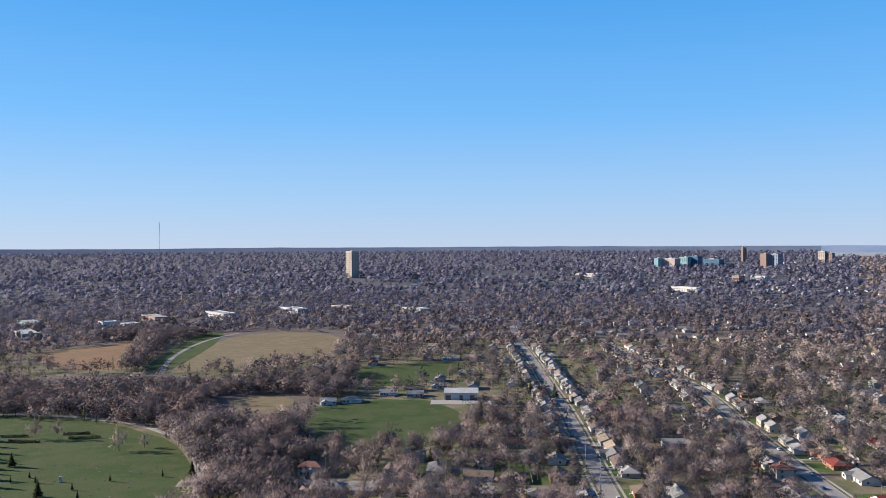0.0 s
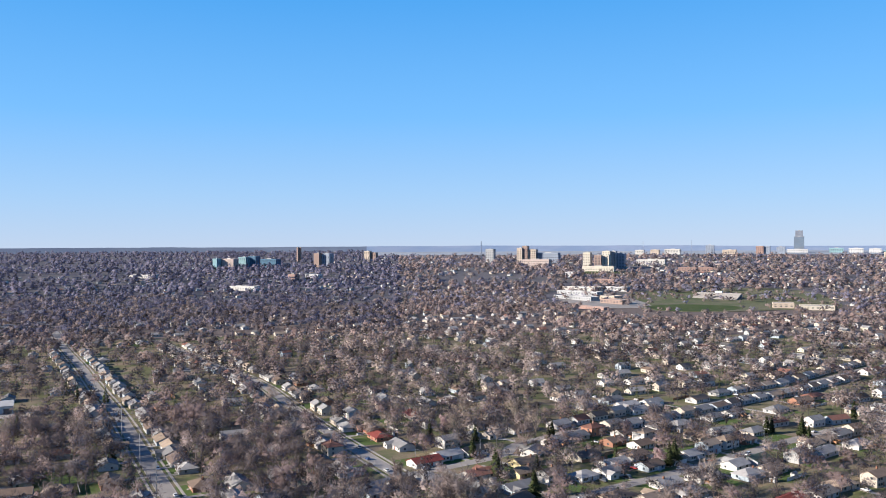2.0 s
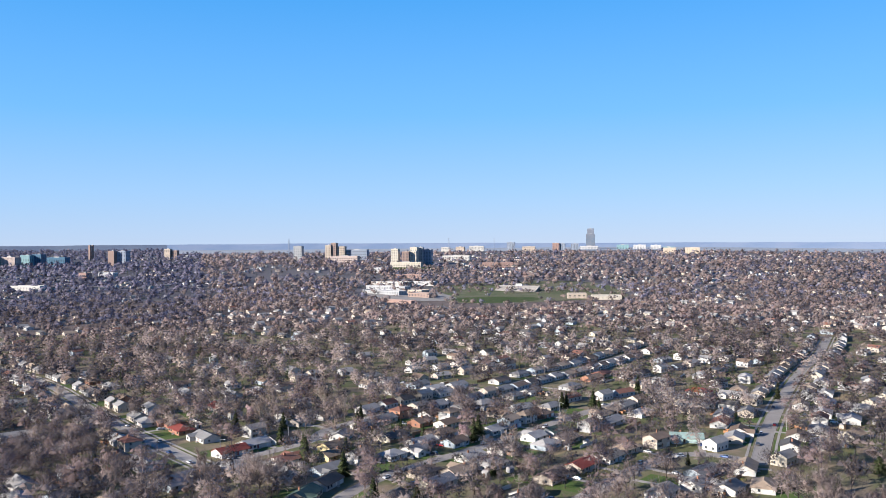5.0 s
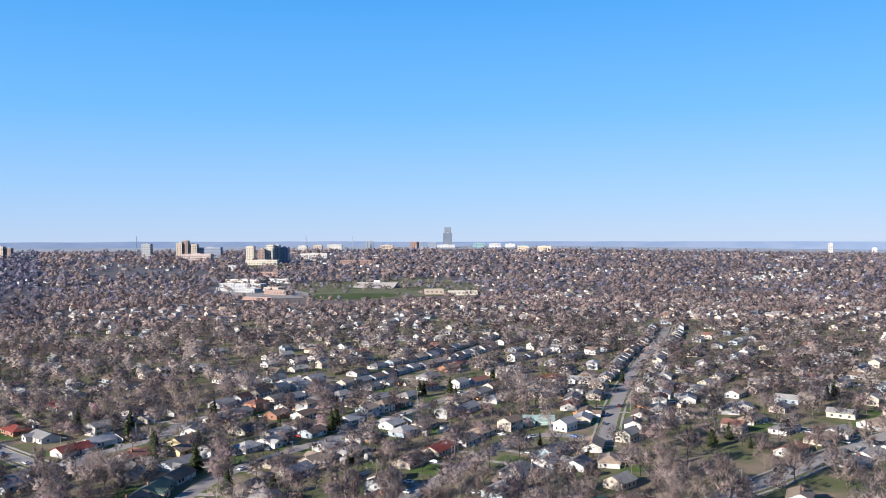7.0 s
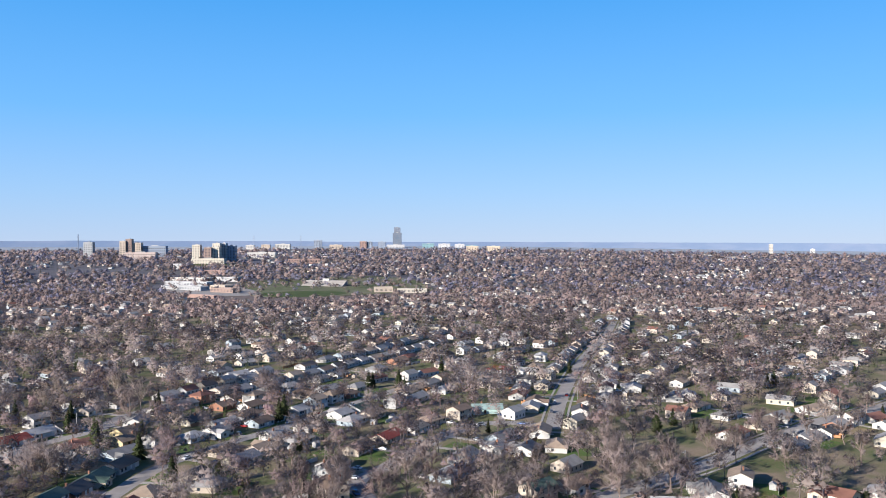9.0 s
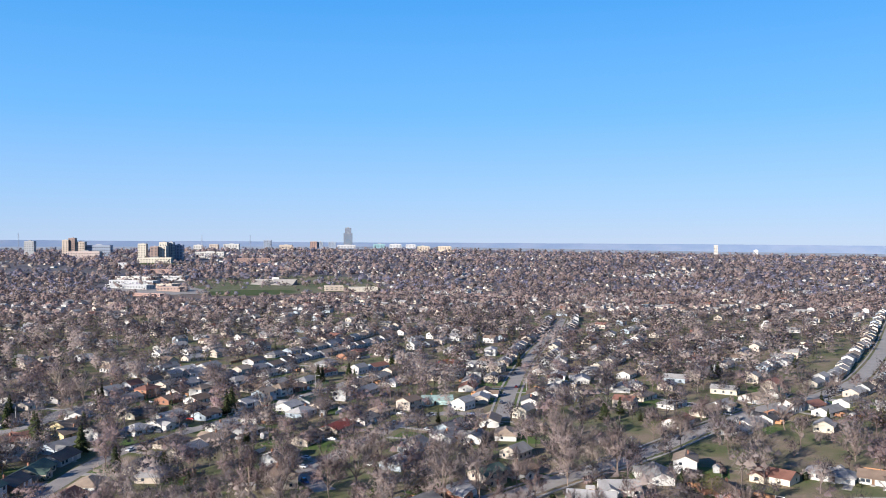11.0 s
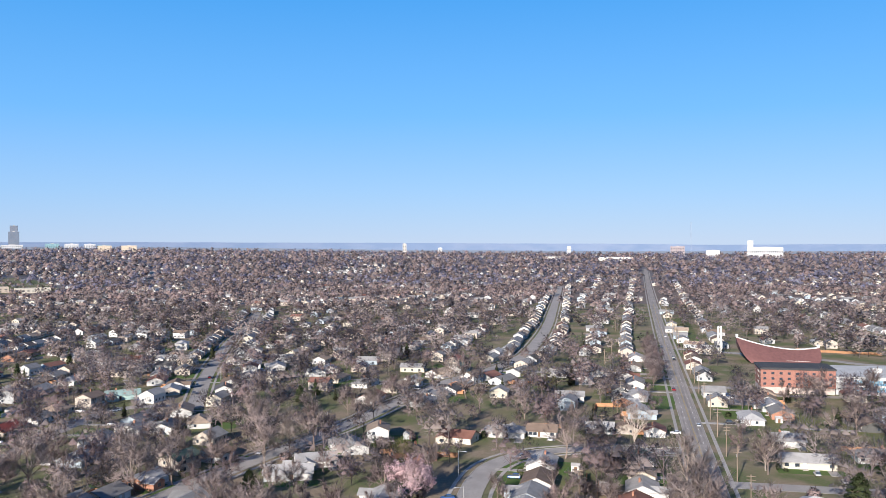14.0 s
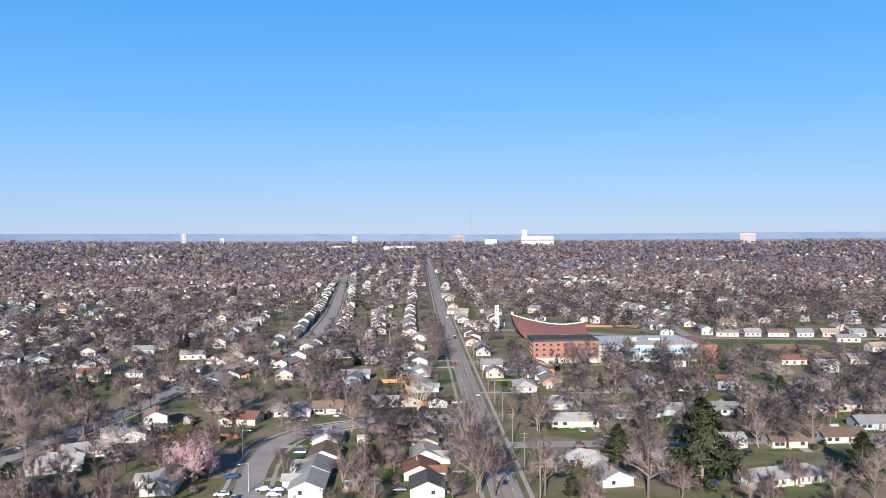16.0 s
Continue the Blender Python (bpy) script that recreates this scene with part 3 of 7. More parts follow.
def house(x, y, turn, w, roof, wall, setback=14, storeys=0, hip=None):
    """A detached house. Its front, with door and drive, looks to its own -y."""
    rng = random.Random(int(x * 31 + y * 17))
    s = storeys or (2 if rng.random() < 0.09 else 1)
    hip = rng.random() < 0.28 if hip is None else hip
    d = 8.6 if w < 12 else 9.6
    if s == 2:
        w, d = min(w, 12), 8.6
    z = float(terrain(x, y))
    h = new("house")
    h.matrix_basis = pose(x, y, z, 0, 0, turn)
    ww = {"turq": "pale turquoise", "blue": "blue-sided", "grey": "grey-sided", "dark": "dark-sided"}.get(wall, WORDS.get(wall, wall))
    tagged(h, "%s %s house with a %s shingled %s roof" % (ww, "two-storey" if s == 2 else "single-storey", WORDS[roof], "hip" if hip else "gable"), "house", "houses of the suburb")
    child("wall", wall_mesh(w, d, s, hip), h, None, WALLS[wall])
    r = child("roof", roof_mesh(w, d, s, hip), h, None, ROOFS[roof])
    if rng.random() < 0.5:
        child("chimney", chimney_mesh(), r, pose(rng.uniform(-w / 4, w / 4), 0.9, EAVE[s] + 0.6))
    garage = w >= 11 and rng.random() < 0.45

    def shows(side):
        """Whether a side, by the heading of its outer face, looks towards the middle of the place."""
        a = radians(turn + side)
        return math.cos(a) * x + math.sin(a) * y < 0.25 * math.hypot(x, y)

    dx = rng.choice((-1, 1)) * w * 0.08
    door_mat = rng.choice(M_DOORS)
    if shows(-90):
        child("door", door_mesh(), h, pose(dx, -d / 2 - 0.02, 0.34), door_mat)
        child("front_steps", steps_mesh(), h, pose(dx, -d / 2, 0))
    gx = w / 2 - 1.8
    if garage and shows(-90):
        child("garage_door", garage_mesh(), h, pose(gx, -d / 2 - 0.02, 0.1))
    wing = s == 1 and w >= 12 and not hip and rng.random() < 0.36
    if wing:
        child("wing_wall", wall_mesh(5.6, 5.4, 1, False), h, pose(-w / 2 + 3.1, -d / 2 - 0.2, 0, 0, 0, 90), WALLS[wall])
        child("wing_roof", roof_mesh(5.6, 5.4, 1, False), h, pose(-w / 2 + 3.1, -d / 2 - 0.2, 0, 0, 0, 90), ROOFS[roof])
        child("window", window_mesh(), h, pose(-w / 2 + 3.1, -d / 2 - 3.02, 0.9))
    if rng.random() < 0.14:
        bx = rng.uniform(-w / 4, w / 4)
        child("deck", deck_mesh(), h, pose(bx, d / 2, 0), None, "red-brown cedar deck")
        child("deck_rail", rail_mesh(), h, pose(bx, d / 2, 0))
    for fl in range(s):
        zz = 0.9 + fl * 2.5
        spots = [(-w / 2 + 1.6, 0), (w / 2 - 1.7, 0)] if not (garage and fl == 0) else [(-w / 2 + 1.6, 0)]
        if w > 11:
            spots.append((-w * 0.22, 0))
        for wx, _ in spots:
            if (wing and wx < 0) or not shows(-90):
                continue
            child("window", window_mesh(), h, pose(wx, -d / 2 - 0.02, zz))
        for wx in (-w / 4, w / 4) if shows(90) else ():
            child("window", window_mesh(), h, pose(wx, d / 2 + 0.02, zz, 0, 0, 180))
        for side in (-1, 1):
            wy = rng.choice((-1.6, 1.5))
            if shows(0 if side > 0 else 180):
                child("window", window_mesh(1.1, 1.1), h, pose(side * (w / 2 + 0.02), wy, zz, 0, 0, side * 90))
    HOMES.append((x, y, turn, w, d, gx, setback))
    return h


house(221, 214, 64, 16.5, 'brown', 'tan', 12)
house(201, 260, -147, 12, 'lgrey', 'tan', 33)
house(238, 232, 7, 12, 'dark', 'grey', 12)
house(267, 194, -173, 16.5, 'lgrey', 'blue', 31)
house(205, 273, -147, 12, 'dark', 'tan', 24)
house(249, 241, 7, 12, 'dark', 'grey', 18)
house(292, 205, -165, 15, 'grey', 'white', 26)
house(233, 279, -170, 15, 'grey', 'cream', 29)
house(318, 190, -169, 12, 'grey', 'white', 47)
house(312, 202, -169, 12, 'grey', 'white', 34)
house(276, 252, 15, 16.5, 'brown', 'tan', 23)
house(332, 182, -154, 15, 'lbrown', 'white', 41)
house(251, 286, -170, 15, 'lbrown', 'tan', 25)
house(88, 377, -90, 16.5, 'lgrey', 'white', 25)
house(208, 329, 10, 16.5, 'grey', 'blue', 25)
house(386, -54, 180, 16.5, 'lgrey', 'white', 25)
house(390, -6, 0, 16.5, 'lgrey', 'blue', 26)
house(331, 211, -177, 16.5, 'grey', 'blue', 28)
house(271, 285, -175, 15, 'lgrey', 'white', 29)
house(300, 255, 11, 16.5, 'red', 'tan', 20)
house(382, -101, 180, 16.5, 'brown', 'dark', 72)
house(380, -129, -92, 16.5, 'lgrey', 'white', 96)
house(126, 384, 18, 16.5, 'green', 'tan', 20)
house(230, 334, 10, 15, 'brown', 'white', 26)
house(352, 202, 26, 16.5, 'lbrown', 'white', 15)
house(95, 399, -90, 16.5, 'lgrey', 'white', 32)
house(321, 256, 11, 15, 'grey', 'white', 17)
house(203, 357, -172, 16.5, 'redbrown', 'white', 24)
house(246, 330, 10, 12, 'lgrey', 'white', 19)
house(225, 350, -170, 15, 'lbrown', 'yellow', 35)
house(375, -184, -92, 16.5, 'grey', 'white', 93)
house(400, 125, -6, 16.5, 'redbrown', 'white', 13)
house(261, 330, 5, 12, 'lgrey', 'white', 17)
house(147, 396, 89, 16.5, 'lgrey', 'white', 23)
house(296, 302, -169, 16.5, 'grey', 'white', 15)
house(341, 261, 3, 15, 'lbrown', 'tan', 21)
house(431, -6, 0, 16.5, 'lgrey', 'white', 26)
house(41, 430, 90, 16.5, 'brown', 'brick', 22)
house(190, 391, 8, 16.5, 'red', 'white', 12)
house(318, 294, -169, 15, 'lgrey', 'blue', 27)
house(235, 365, -170, 15, 'lbrown', 'yellow', 22)
house(273, 341, 5, 15, 'lgrey', 'white', 27)
house(143, 418, 89, 16.5, 'brown', 'tan', 27)
house(361, 257, 3, 15, 'brown', 'tan', 16)
house(-22, 444, 90, 16.5, 'grey', 'blue', 85)
house(334, 295, -169, 15, 'lbrown', 'tan', 29)
house(432, 121, -12, 16.5, 'lbrown', 'tan', 15)
house(270, 361, -170, 15, 'dark', 'cream', 42)
house(3, 453, 90, 16.5, 'grey', 'white', 60)
house(295, 349, 11, 16.5, 'brown', 'grey', 31)
house(382, 253, -53, 16.5, 'turq', 'turq', 27)
house(420, 200, -154, 16.5, 'grey', 'grey', 27)
house(443, 142, -7, 16.5, 'grey', 'white', 38)
house(43, 464, 90, 12, 'grey', 'white', 20)
house(29, 468, 90, 12, 'grey', 'white', 34)
house(470, -5, 0, 16.5, 'grey', 'white', 27)
house(194, 429, -91, 16.5, 'grey', 'white', 23)
house(466, 68, 161, 16.5, 'grey', 'white', 30)
house(219, 420, 10, 16.5, 'grey', 'white', 35)
house(364, 304, -169, 16.5, 'lgrey', 'grey', 26)
house(131, 459, 89, 16.5, 'grey', 'blue', 40)
house(312, 366, 11, 12, 'brown', 'white', 45)
house(456, 163, -7, 16.5, 'lbrown', 'tan', 60)
house(303, 379, -167, 12, 'brown', 'brick', 38)
house(239, 429, 51, 10, 'grey', 'tan', 27)
house(386, 306, -169, 16.5, 'grey', 'white', 28)
house(192, 456, -91, 15, 'red', 'brick', 21)
house(251, 427, 15, 10, 'grey', 'tan', 22)
house(484, 109, -19, 16.5, 'lbrown', 'white', 14)
house(450, 215, -157, 16.5, 'lgrey', 'white', 26)
house(428, 261, 23, 16.5, 'redbrown', 'white', 25)
house(327, 380, -167, 12, 'lbrown', 'white', 42)
house(499, 63, 161, 16.5, 'grey', 'white', 24)
house(506, 16, 0, 16.5, 'brown', 'white', 45)
house(473, 182, -157, 12, 'grey', 'white', 65)
house(322, 393, -167, 12, 'brown', 'white', 28)
house(274, 433, 13, 16.5, 'lbrown', 'white', 21)
house(195, 476, -93, 15, 'brown', 'brick', 24)
house(145, 496, 87, 16.5, 'brown', 'white', 27)
house(486, 179, -157, 12, 'lgrey', 'white', 73)
house(418, 309, -169, 16.5, 'lgrey', 'white', 31)
house(470, 224, -157, 16.5, 'redbrown', 'white', 26)
house(259, 452, 15, 16.5, 'brown', 'white', 44)
house(449, 272, 23, 16.5, 'grey', 'white', 27)
house(352, 395, -176, 15, 'grey', 'white', 32)
house(530, -4, 0, 16.5, 'lbrown', 'white', 28)
house(393, 359, 11, 16.5, 'grey', 'tan', 23)
house(490, 215, -157, 15, 'lgrey', 'white', 42)
house(525, 108, -4, 16.5, 'redbrown', 'tan', 23)
house(369, 395, -176, 15, 'grey', 'white', 33)
house(495, 234, -157, 15, 'lgrey', 'white', 27)
house(236, 501, -93, 16.5, 'red', 'tan', 64)
house(199, 519, -93, 16.5, 'grey', 'white', 26)
house(150, 545, 86, 16.5, 'grey', 'white', 24)
house(402, 401, -168, 15, 'grey', 'white', 31)
house(574, -6, 0, 16.5, 'lgrey', 'white', 26)
house(421, 403, -168, 15, 'grey', 'white', 33)
house(528, 247, -157, 16.5, 'lgrey', 'white', 28)
house(96, 576, -90, 16.5, 'brown', 'brick', 32)
house(510, 302, -75, 16.5, 'lgrey', 'white', 26)
house(379, 459, 4, 16.5, 'lgrey', 'white', 30)
house(154, 576, 86, 16.5, 'lgrey', 'white', 22)
house(263, 538, -94, 16.5, 'grey', 'white', 89)
house(504, 324, -75, 16.5, 'red', 'white', 25)
house(457, 399, -168, 16.5, 'grey', 'grey', 45)
house(401, 459, 12, 16.5, 'grey', 'white', 26)
house(201, 576, -94, 16.5, 'brown', 'brick', 25)
house(382, 480, 12, 16.5, 'grey', 'blue', 51)
house(531, 310, 22, 16.5, 'lbrown', 'white', 29)
house(243, 568, -94, 16.5, 'lgrey', 'white', 67)
house(562, 264, -158, 16.5, 'lgrey', 'white', 25)
house(93, 615, -88, 16.5, 'brown', 'brick', 29)
house(606, 157, -2, 16.5, 'lgrey', 'white', 76)
house(438, 452, 12, 16.5, 'brown', 'white', 11)
house(375, 508, 12, 16.5, 'grey', 'white', 80)
house(606, 178, -2, 16.5, 'redbrown', 'white', 97)
house(604, 204, -158, 16.5, 'lbrown', 'white', 96)
house(497, 412, -176, 16.5, 'brown', 'brick', 40)
house(571, 328, 22, 16.5, 'lgrey', 'white', 31)
house(472, 464, 12, 16.5, 'grey', 'white', 16)
house(601, 285, -158, 16.5, 'lgrey', 'white', 20)
house(94, 660, -88, 16.5, 'grey', 'tan', 32)
house(519, 419, -176, 16.5, 'redbrown', 'tan', 34)
house(212, 634, -94, 16.5, 'grey', 'tan', 32)
house(619, 260, -158, 16.5, 'lgrey', 'white', 50)
house(567, 363, 22, 16.5, 'lgrey', 'white', 65)
house(162, 654, 86, 16.5, 'grey', 'white', 20)
house(210, 666, -94, 16.5, 'brown', 'brick', 27)
house(30, 719, 92, 16.5, 'lgrey', 'blue', 30)
house(216, 696, -88, 16.5, 'lgrey', 'white', 34)
house(338, 663, -94, 16.5, 'grey', 'white', 155)
house(750, 301, -162, 16.5, 'lgrey', 'white', 54)
house(392, 716, -88, 16.5, 'red', 'brick', 210)
house(351, 737, -88, 16.5, 'grey', 'white', 170)
house(28, 858, 91, 16.5, 'lgrey', 'blue', 30)
house(80, 898, -88, 16.5, 'grey', 'white', 23)
house(126, 925, 94, 16.5, 'brown', 'brick', 39)
house(134, 1037, 96, 16.5, 'lgrey', 'white', 22)
house(263, 111, -70, 16, 'lgrey', 'grey', 16, 1, False)
house(280, 108, -60, 14, 'lgrey', 'white', 14, 1, False)
house(303, 102, -150, 16, 'grey', 'white', 14, 1, False)
house(321, 97, -165, 11, 'lbrown', 'white', 14, 2, False)
house(297, 75, -140, 15, 'brown', 'brick', 14, 1, False)
house(326, 65, -100, 14, 'redbrown', 'cream', 14, 1, False)
house(339, 48, -90, 17, 'lgrey', 'white', 16, 1, True)
house(343, 33, -90, 12, 'brown', 'white', 14, 1, False)
house(241, 71, -175, 14, 'lgrey', 'white', 16, 1, False)
house(292, 28, 180, 13, 'lgrey', 'white', 20, 1, False)
house(270, 27, 180, 13, 'brown', 'white', 20, 1, False)
house(253, 28, 180, 13, 'grey', 'blue', 20, 1, False)
house(237, 28, 180, 14, 'lgrey', 'white', 20, 1, False)
house(304, -6, 0, 11, 'green', 'white', 13, 1, False)
house(284, -6, 0, 11, 'lbrown', 'cream', 13, 1, False)
house(267, -6, 0, 12, 'lgrey', 'white', 13, 1, False)
house(250, -4, 0, 12, 'redbrown', 'white', 13, 1, False)
house(234, -6, 0, 12, 'dark', 'white', 13, 1, False)
house(353, 10, -90, 11, 'lgrey', 'white', 12, 1, False)
house(355, -1, 0, 9, 'brown', 'tan', 12, 1, False)
house(352, -12, 0, 10, 'redbrown', 'white', 12, 1, False)
house(345, -62, -90, 12, 'lgrey', 'white', 14, 1, False)
house(313, -63, -90, 18, 'lgrey', 'cream', 16, 1, False)
house(325, -90, -90, 17, 'grey', 'white', 16, 1, True)
house(330, -105, -90, 11, 'grey', 'blue', 14, 1, False)
house(259, -57, -120, 14, 'lgrey', 'grey', 14, 1, True)
house(240, -60, 10, 12, 'lgrey', 'white', 14, 1, False)
house(329, -129, -90, 14, 'grey', 'white', 14, 1, False)
house(278, -108, -90, 13, 'lgrey', 'white', 14, 1, False)
house(278, -129, -90, 12, 'brown', 'cream', 14, 1, False)
house(283, -151, -90, 15, 'brown', 'grey', 14, 1, False)
house(332, -148, -110, 13, 'green', 'brick', 14, 1, False)
house(301, -172, -90, 13, 'grey', 'blue', 14, 1, False)
house(335, -179, -90, 12, 'grey', 'tan', 14, 1, False)
house(331, -163, -90, 12, 'lgrey', 'white', 14, 1, False)
house(237, -110, -76, 26, 'lgrey', 'white', 14, 1, True)
house(-72, 672, 8, 14, 'lgrey', 'white', 14, 1, False)
house(-52, 692, 5, 15, 'brown', 'tan', 14, 1, False)
house(-50, 666, 5, 13, 'grey', 'blue', 14, 1, False)
house(-32, 706, 0, 14, 'lgrey', 'white', 14, 1, False)
house(-97, 640, 12, 15, 'grey', 'white', 14, 1, True)
house(-114, 634, 12, 12, 'lgrey', 'white', 14, 1, False)
house(-28, 876, 0, 18, 'lgrey', 'blue', 14, 1, False)
house(-4, 890, 0, 18, 'grey', 'blue', 14, 1, False)
house(-130, 866, 0, 14, 'redbrown', 'white', 14, 1, False)
house(-110, 878, 0, 15, 'grey', 'white', 14, 1, False)
house(-42, 436, 5, 15, 'dark', 'tan', 14, 1, True)
house(-88, 403, 175, 16, 'redbrown', 'brick', 14, 1, False)
house(-106, 434, 8, 15, 'grey', 'white', 14, 1, False)
house(0, 402, 175, 15, 'lgrey', 'white', 14, 1, False)


# rows of further houses along the streets
rng = random.Random(5)
ROOF_PICK = ["lgrey"] * 5 + ["grey"] * 5 + ["lbrown"] * 3 + ["brown"] * 3 + ["redbrown"] * 2 + ["dark", "green"]
WALL_PICK = ["white"] * 11 + ["tan"] * 3 + ["cream", "grey", "grey", "blue", "brick", "brick"]


def along(pts, step):
    """Points, with their headings, at even steps along a line."""
    left = step / 2
    for a, b in zip(pts, pts[1:]):
        a, b = Vector(a), Vector(b)
        n, d = (b - a).length, (b - a).normalized()
        while left < n:
            yield a + d * left, d
            left += step
        left -= n


def near_line(x, y, gap, skip=None):
    for nm, (w, pts) in STREETS.items():
        if nm == skip:
            continue
        for a, b in zip(pts, pts[1:]):
            a, b = Vector(a), Vector(b)
            u = max(0, min(1, (Vector((x, y)) - a).dot(b - a) / (b - a).length_squared))
            if (Vector((x, y)) - a - (b - a) * u).length < gap + w / 2:
                return True
    return False


def inside(x, y, pts):
    c = False
    for (x0, y0), (x1, y1) in zip(pts, pts[1:] + pts[:1]):
        if (y0 > y) != (y1 > y) and x < (x1 - x0) * (y - y0) / (y1 - y0) + x0:
            c = not c
    return c


SCHOOL = [(452, -60), (452, -185), (560, -185), (650, -130), (650, -55)]
SHED = [(-50, 625), (15, 625), (15, 690), (-50, 690)]
CAMPUS = [(850, 1080), (858, 966), (945, 904), (1048, 886), (1110, 860), (1270, 940), (1460, 1140), (1495, 1320), (1300, 1450), (1150, 1540), (1000, 1500), (920, 1380)]
HOSPITAL = [(1370, 1850), (1440, 1940), (1540, 1850), (1470, 1760)]
KEEP = [p for p, _, _ in FIELDS.values()] + [SCHOOL, SHED, CAMPUS, HOSPITAL]
HAND = [(403, 206), (368, -227), (199, -125), (213, 109)]
WOODS = [[(-158, 470), (-120, 375), (-92, 395), (-108, 540), (-122, 600), (-195, 552)], [(-460, 600), (-190, 545), (-140, 470), (-122, 490), (-130, 590), (-118, 655), (-200, 700), (-290, 706), (-360, 692), (-480, 730)],
         [(-345, 800), (-325, 790), (-400, 1060), (-430, 1060)], [(-600, 1060), (-400, 1060), (-360, 1120), (-420, 1160), (-600, 1130)], [(-128, 640), (-105, 660), (-115, 800), (-145, 770)], [(-215, 672), (-120, 660), (-125, 725), (-200, 730)]]
GLADE = [(-200, 572), (-140, 535), (-124, 600), (-132, 668), (-205, 668)]


def free(x, y, gap):
    return not any(inside(x, y, p) for p in KEEP + WOODS + [HAND]) and not any((x - q[0]) ** 2 + (y - q[1]) ** 2 < gap * gap for q in HOMES)


ROWS = []
for name, (sw, pts) in STREETS.items():
    if name in ("school_street", "court"):
        continue
    for p, d in along(smooth(pts), 17.5 if name != "avenue" else 16):
        for side in (-1, 1):
            back = 14.5 + sw / 2 - 4 + rng.uniform(-1.5, 1.5)
            if name == "avenue":
                back += 15 if side > 0 else 24 + max(0, p.x - 700) * 0.012
            x, y = p.x - d.y * side * back, p.y + d.x * side * back
            if math.hypot(x, y) < 200 or math.hypot(x, y) > (1700 if name in ("avenue", "park_street") else 1000) or rng.random() < 0.08:
                continue
            if free(x, y, 15.5) and not near_line(x, y, 6, name) and not any((x - q[1]) ** 2 + (y - q[2]) ** 2 < 220 for q in ROWS):
                ROWS.append((math.hypot(x, y), x, y, math.degrees(math.atan2(d.y, d.x)) + (0 if side > 0 else 180), back))
ROWS.sort()
LEFT_OVER = [(x, y, radians(turn)) for _, x, y, turn, _ in ROWS[112:]]
for _, x, y, turn, back in ROWS[:112]:
    house(x, y, turn, rng.choice((12, 13, 14, 15)), rng.choice(ROOF_PICK), rng.choice(WALL_PICK), back)

# front and back lawns
M_LAWNS = [ground_mat("green lawn", ((0.085, 0.14, 0.04), (0.1, 0.145, 0.05), (0.12, 0.13, 0.055)), (0.15, 0.3, 1.5)),
           ground_mat("olive lawn", ((0.15, 0.155, 0.07), (0.12, 0.14, 0.055), (0.2, 0.17, 0.1)), (0.15, 0.3, 1.5)),
           ground_mat("dormant lawn", ((0.3, 0.235, 0.15), (0.25, 0.2, 0.12), (0.2, 0.17, 0.1)), (0.15, 0.3, 1.5))]
LAWN_WORDS = ("fresh green lawn beside a house", "olive patchy lawn beside a house", "dormant tan lawn beside a house")
lawn_rng = random.Random(8)
for n_lawn, (x, y, turn, w, d, gx, setback) in enumerate(HOMES):
    k = lawn_rng.choice((0, 0, 0, 1, 1, 2))
    for y0, y1 in ((-d / 2 - max(3.0, min(setback - d / 2 - 5.0, 20)), -d / 2), (d / 2, d / 2 + lawn_rng.uniform(6, 13))):
        if lawn_rng.random() < 0.2:
            continue
        bm = bmesh.new()
        j = lawn_rng.uniform(-1.5, 1.5)
        box(bm, -w / 2 - 2 + j, y0, -0.2, w / 2 + 2 + j, y1, 0.009 + 0.0007 * (n_lawn % 29) + (0.0003 if y0 > 0 else 0))
        ob = new("lawn", mesh_of("lawn", bm, M_LAWNS[k]))
        ob.matrix_basis = pose(x, y, 0, 0, 0, turn)
        tagged(ob, LAWN_WORDS[k], "lawn", kind="structure")
        k = lawn_rng.choice((0, 0, 1, 1, 2))

# drives from the houses to the streets
for i, (x, y, turn, w, d, gx, setback) in enumerate(HOMES):
    if math.hypot(x, y) > 650 or i % 5 in (1, 3):
        continue
    length = max(3.0, min(setback - d / 2 - 4.0, 22))
    bm = bmesh.new()
    box(bm, gx - 1.6, -d / 2 - length, -0.2, gx + 1.6, -d / 2 - 0.02, 0.06 + 0.0007 * (i % 29))
    ob = new("driveway", mesh_of("driveway", bm, M_WALK))
    ob.matrix_basis = pose(x, y, 0, 0, 0, turn)
    tagged(ob, "pale concrete drive in front of a house", "driveway", kind="structure")

# ---- trees ----
def prisms(p0, p1, r0, r1):
    """Three-sided tapering limbs between rows of points."""
    d = p1 - p0
    d /= np.linalg.norm(d, axis=1, keepdims=True) + 1e-9
    side = np.cross(d, np.where(np.abs(d[:, 2:]) > 0.9, [[1.0, 0, 0]], [[0, 0, 1.0]]))
    side /= np.linalg.norm(side, axis=1, keepdims=True) + 1e-9
    up = np.cross(d, side)
    v = []
    for k in range(3):
        a = 2 * math.pi * k / 3
        v.append(math.cos(a) * side + math.sin(a) * up)
    n = len(p0)
    verts = np.stack([p0 + r0[:, None] * v[0], p0 + r0[:, None] * v[1], p0 + r0[:, None] * v[2],
                      p1 + r1[:, None] * v[0], p1 + r1[:, None] * v[1], p1 + r1[:, None] * v[2]], 1)
    t = np.array([(0, 1, 4), (0, 4, 3), (1, 2, 5), (1, 5, 4), (2, 0, 3), (2, 3, 5)])
    return verts.reshape(-1, 3), (t[None] + 6 * np.arange(n)[:, None, None]).reshape(-1, 3)


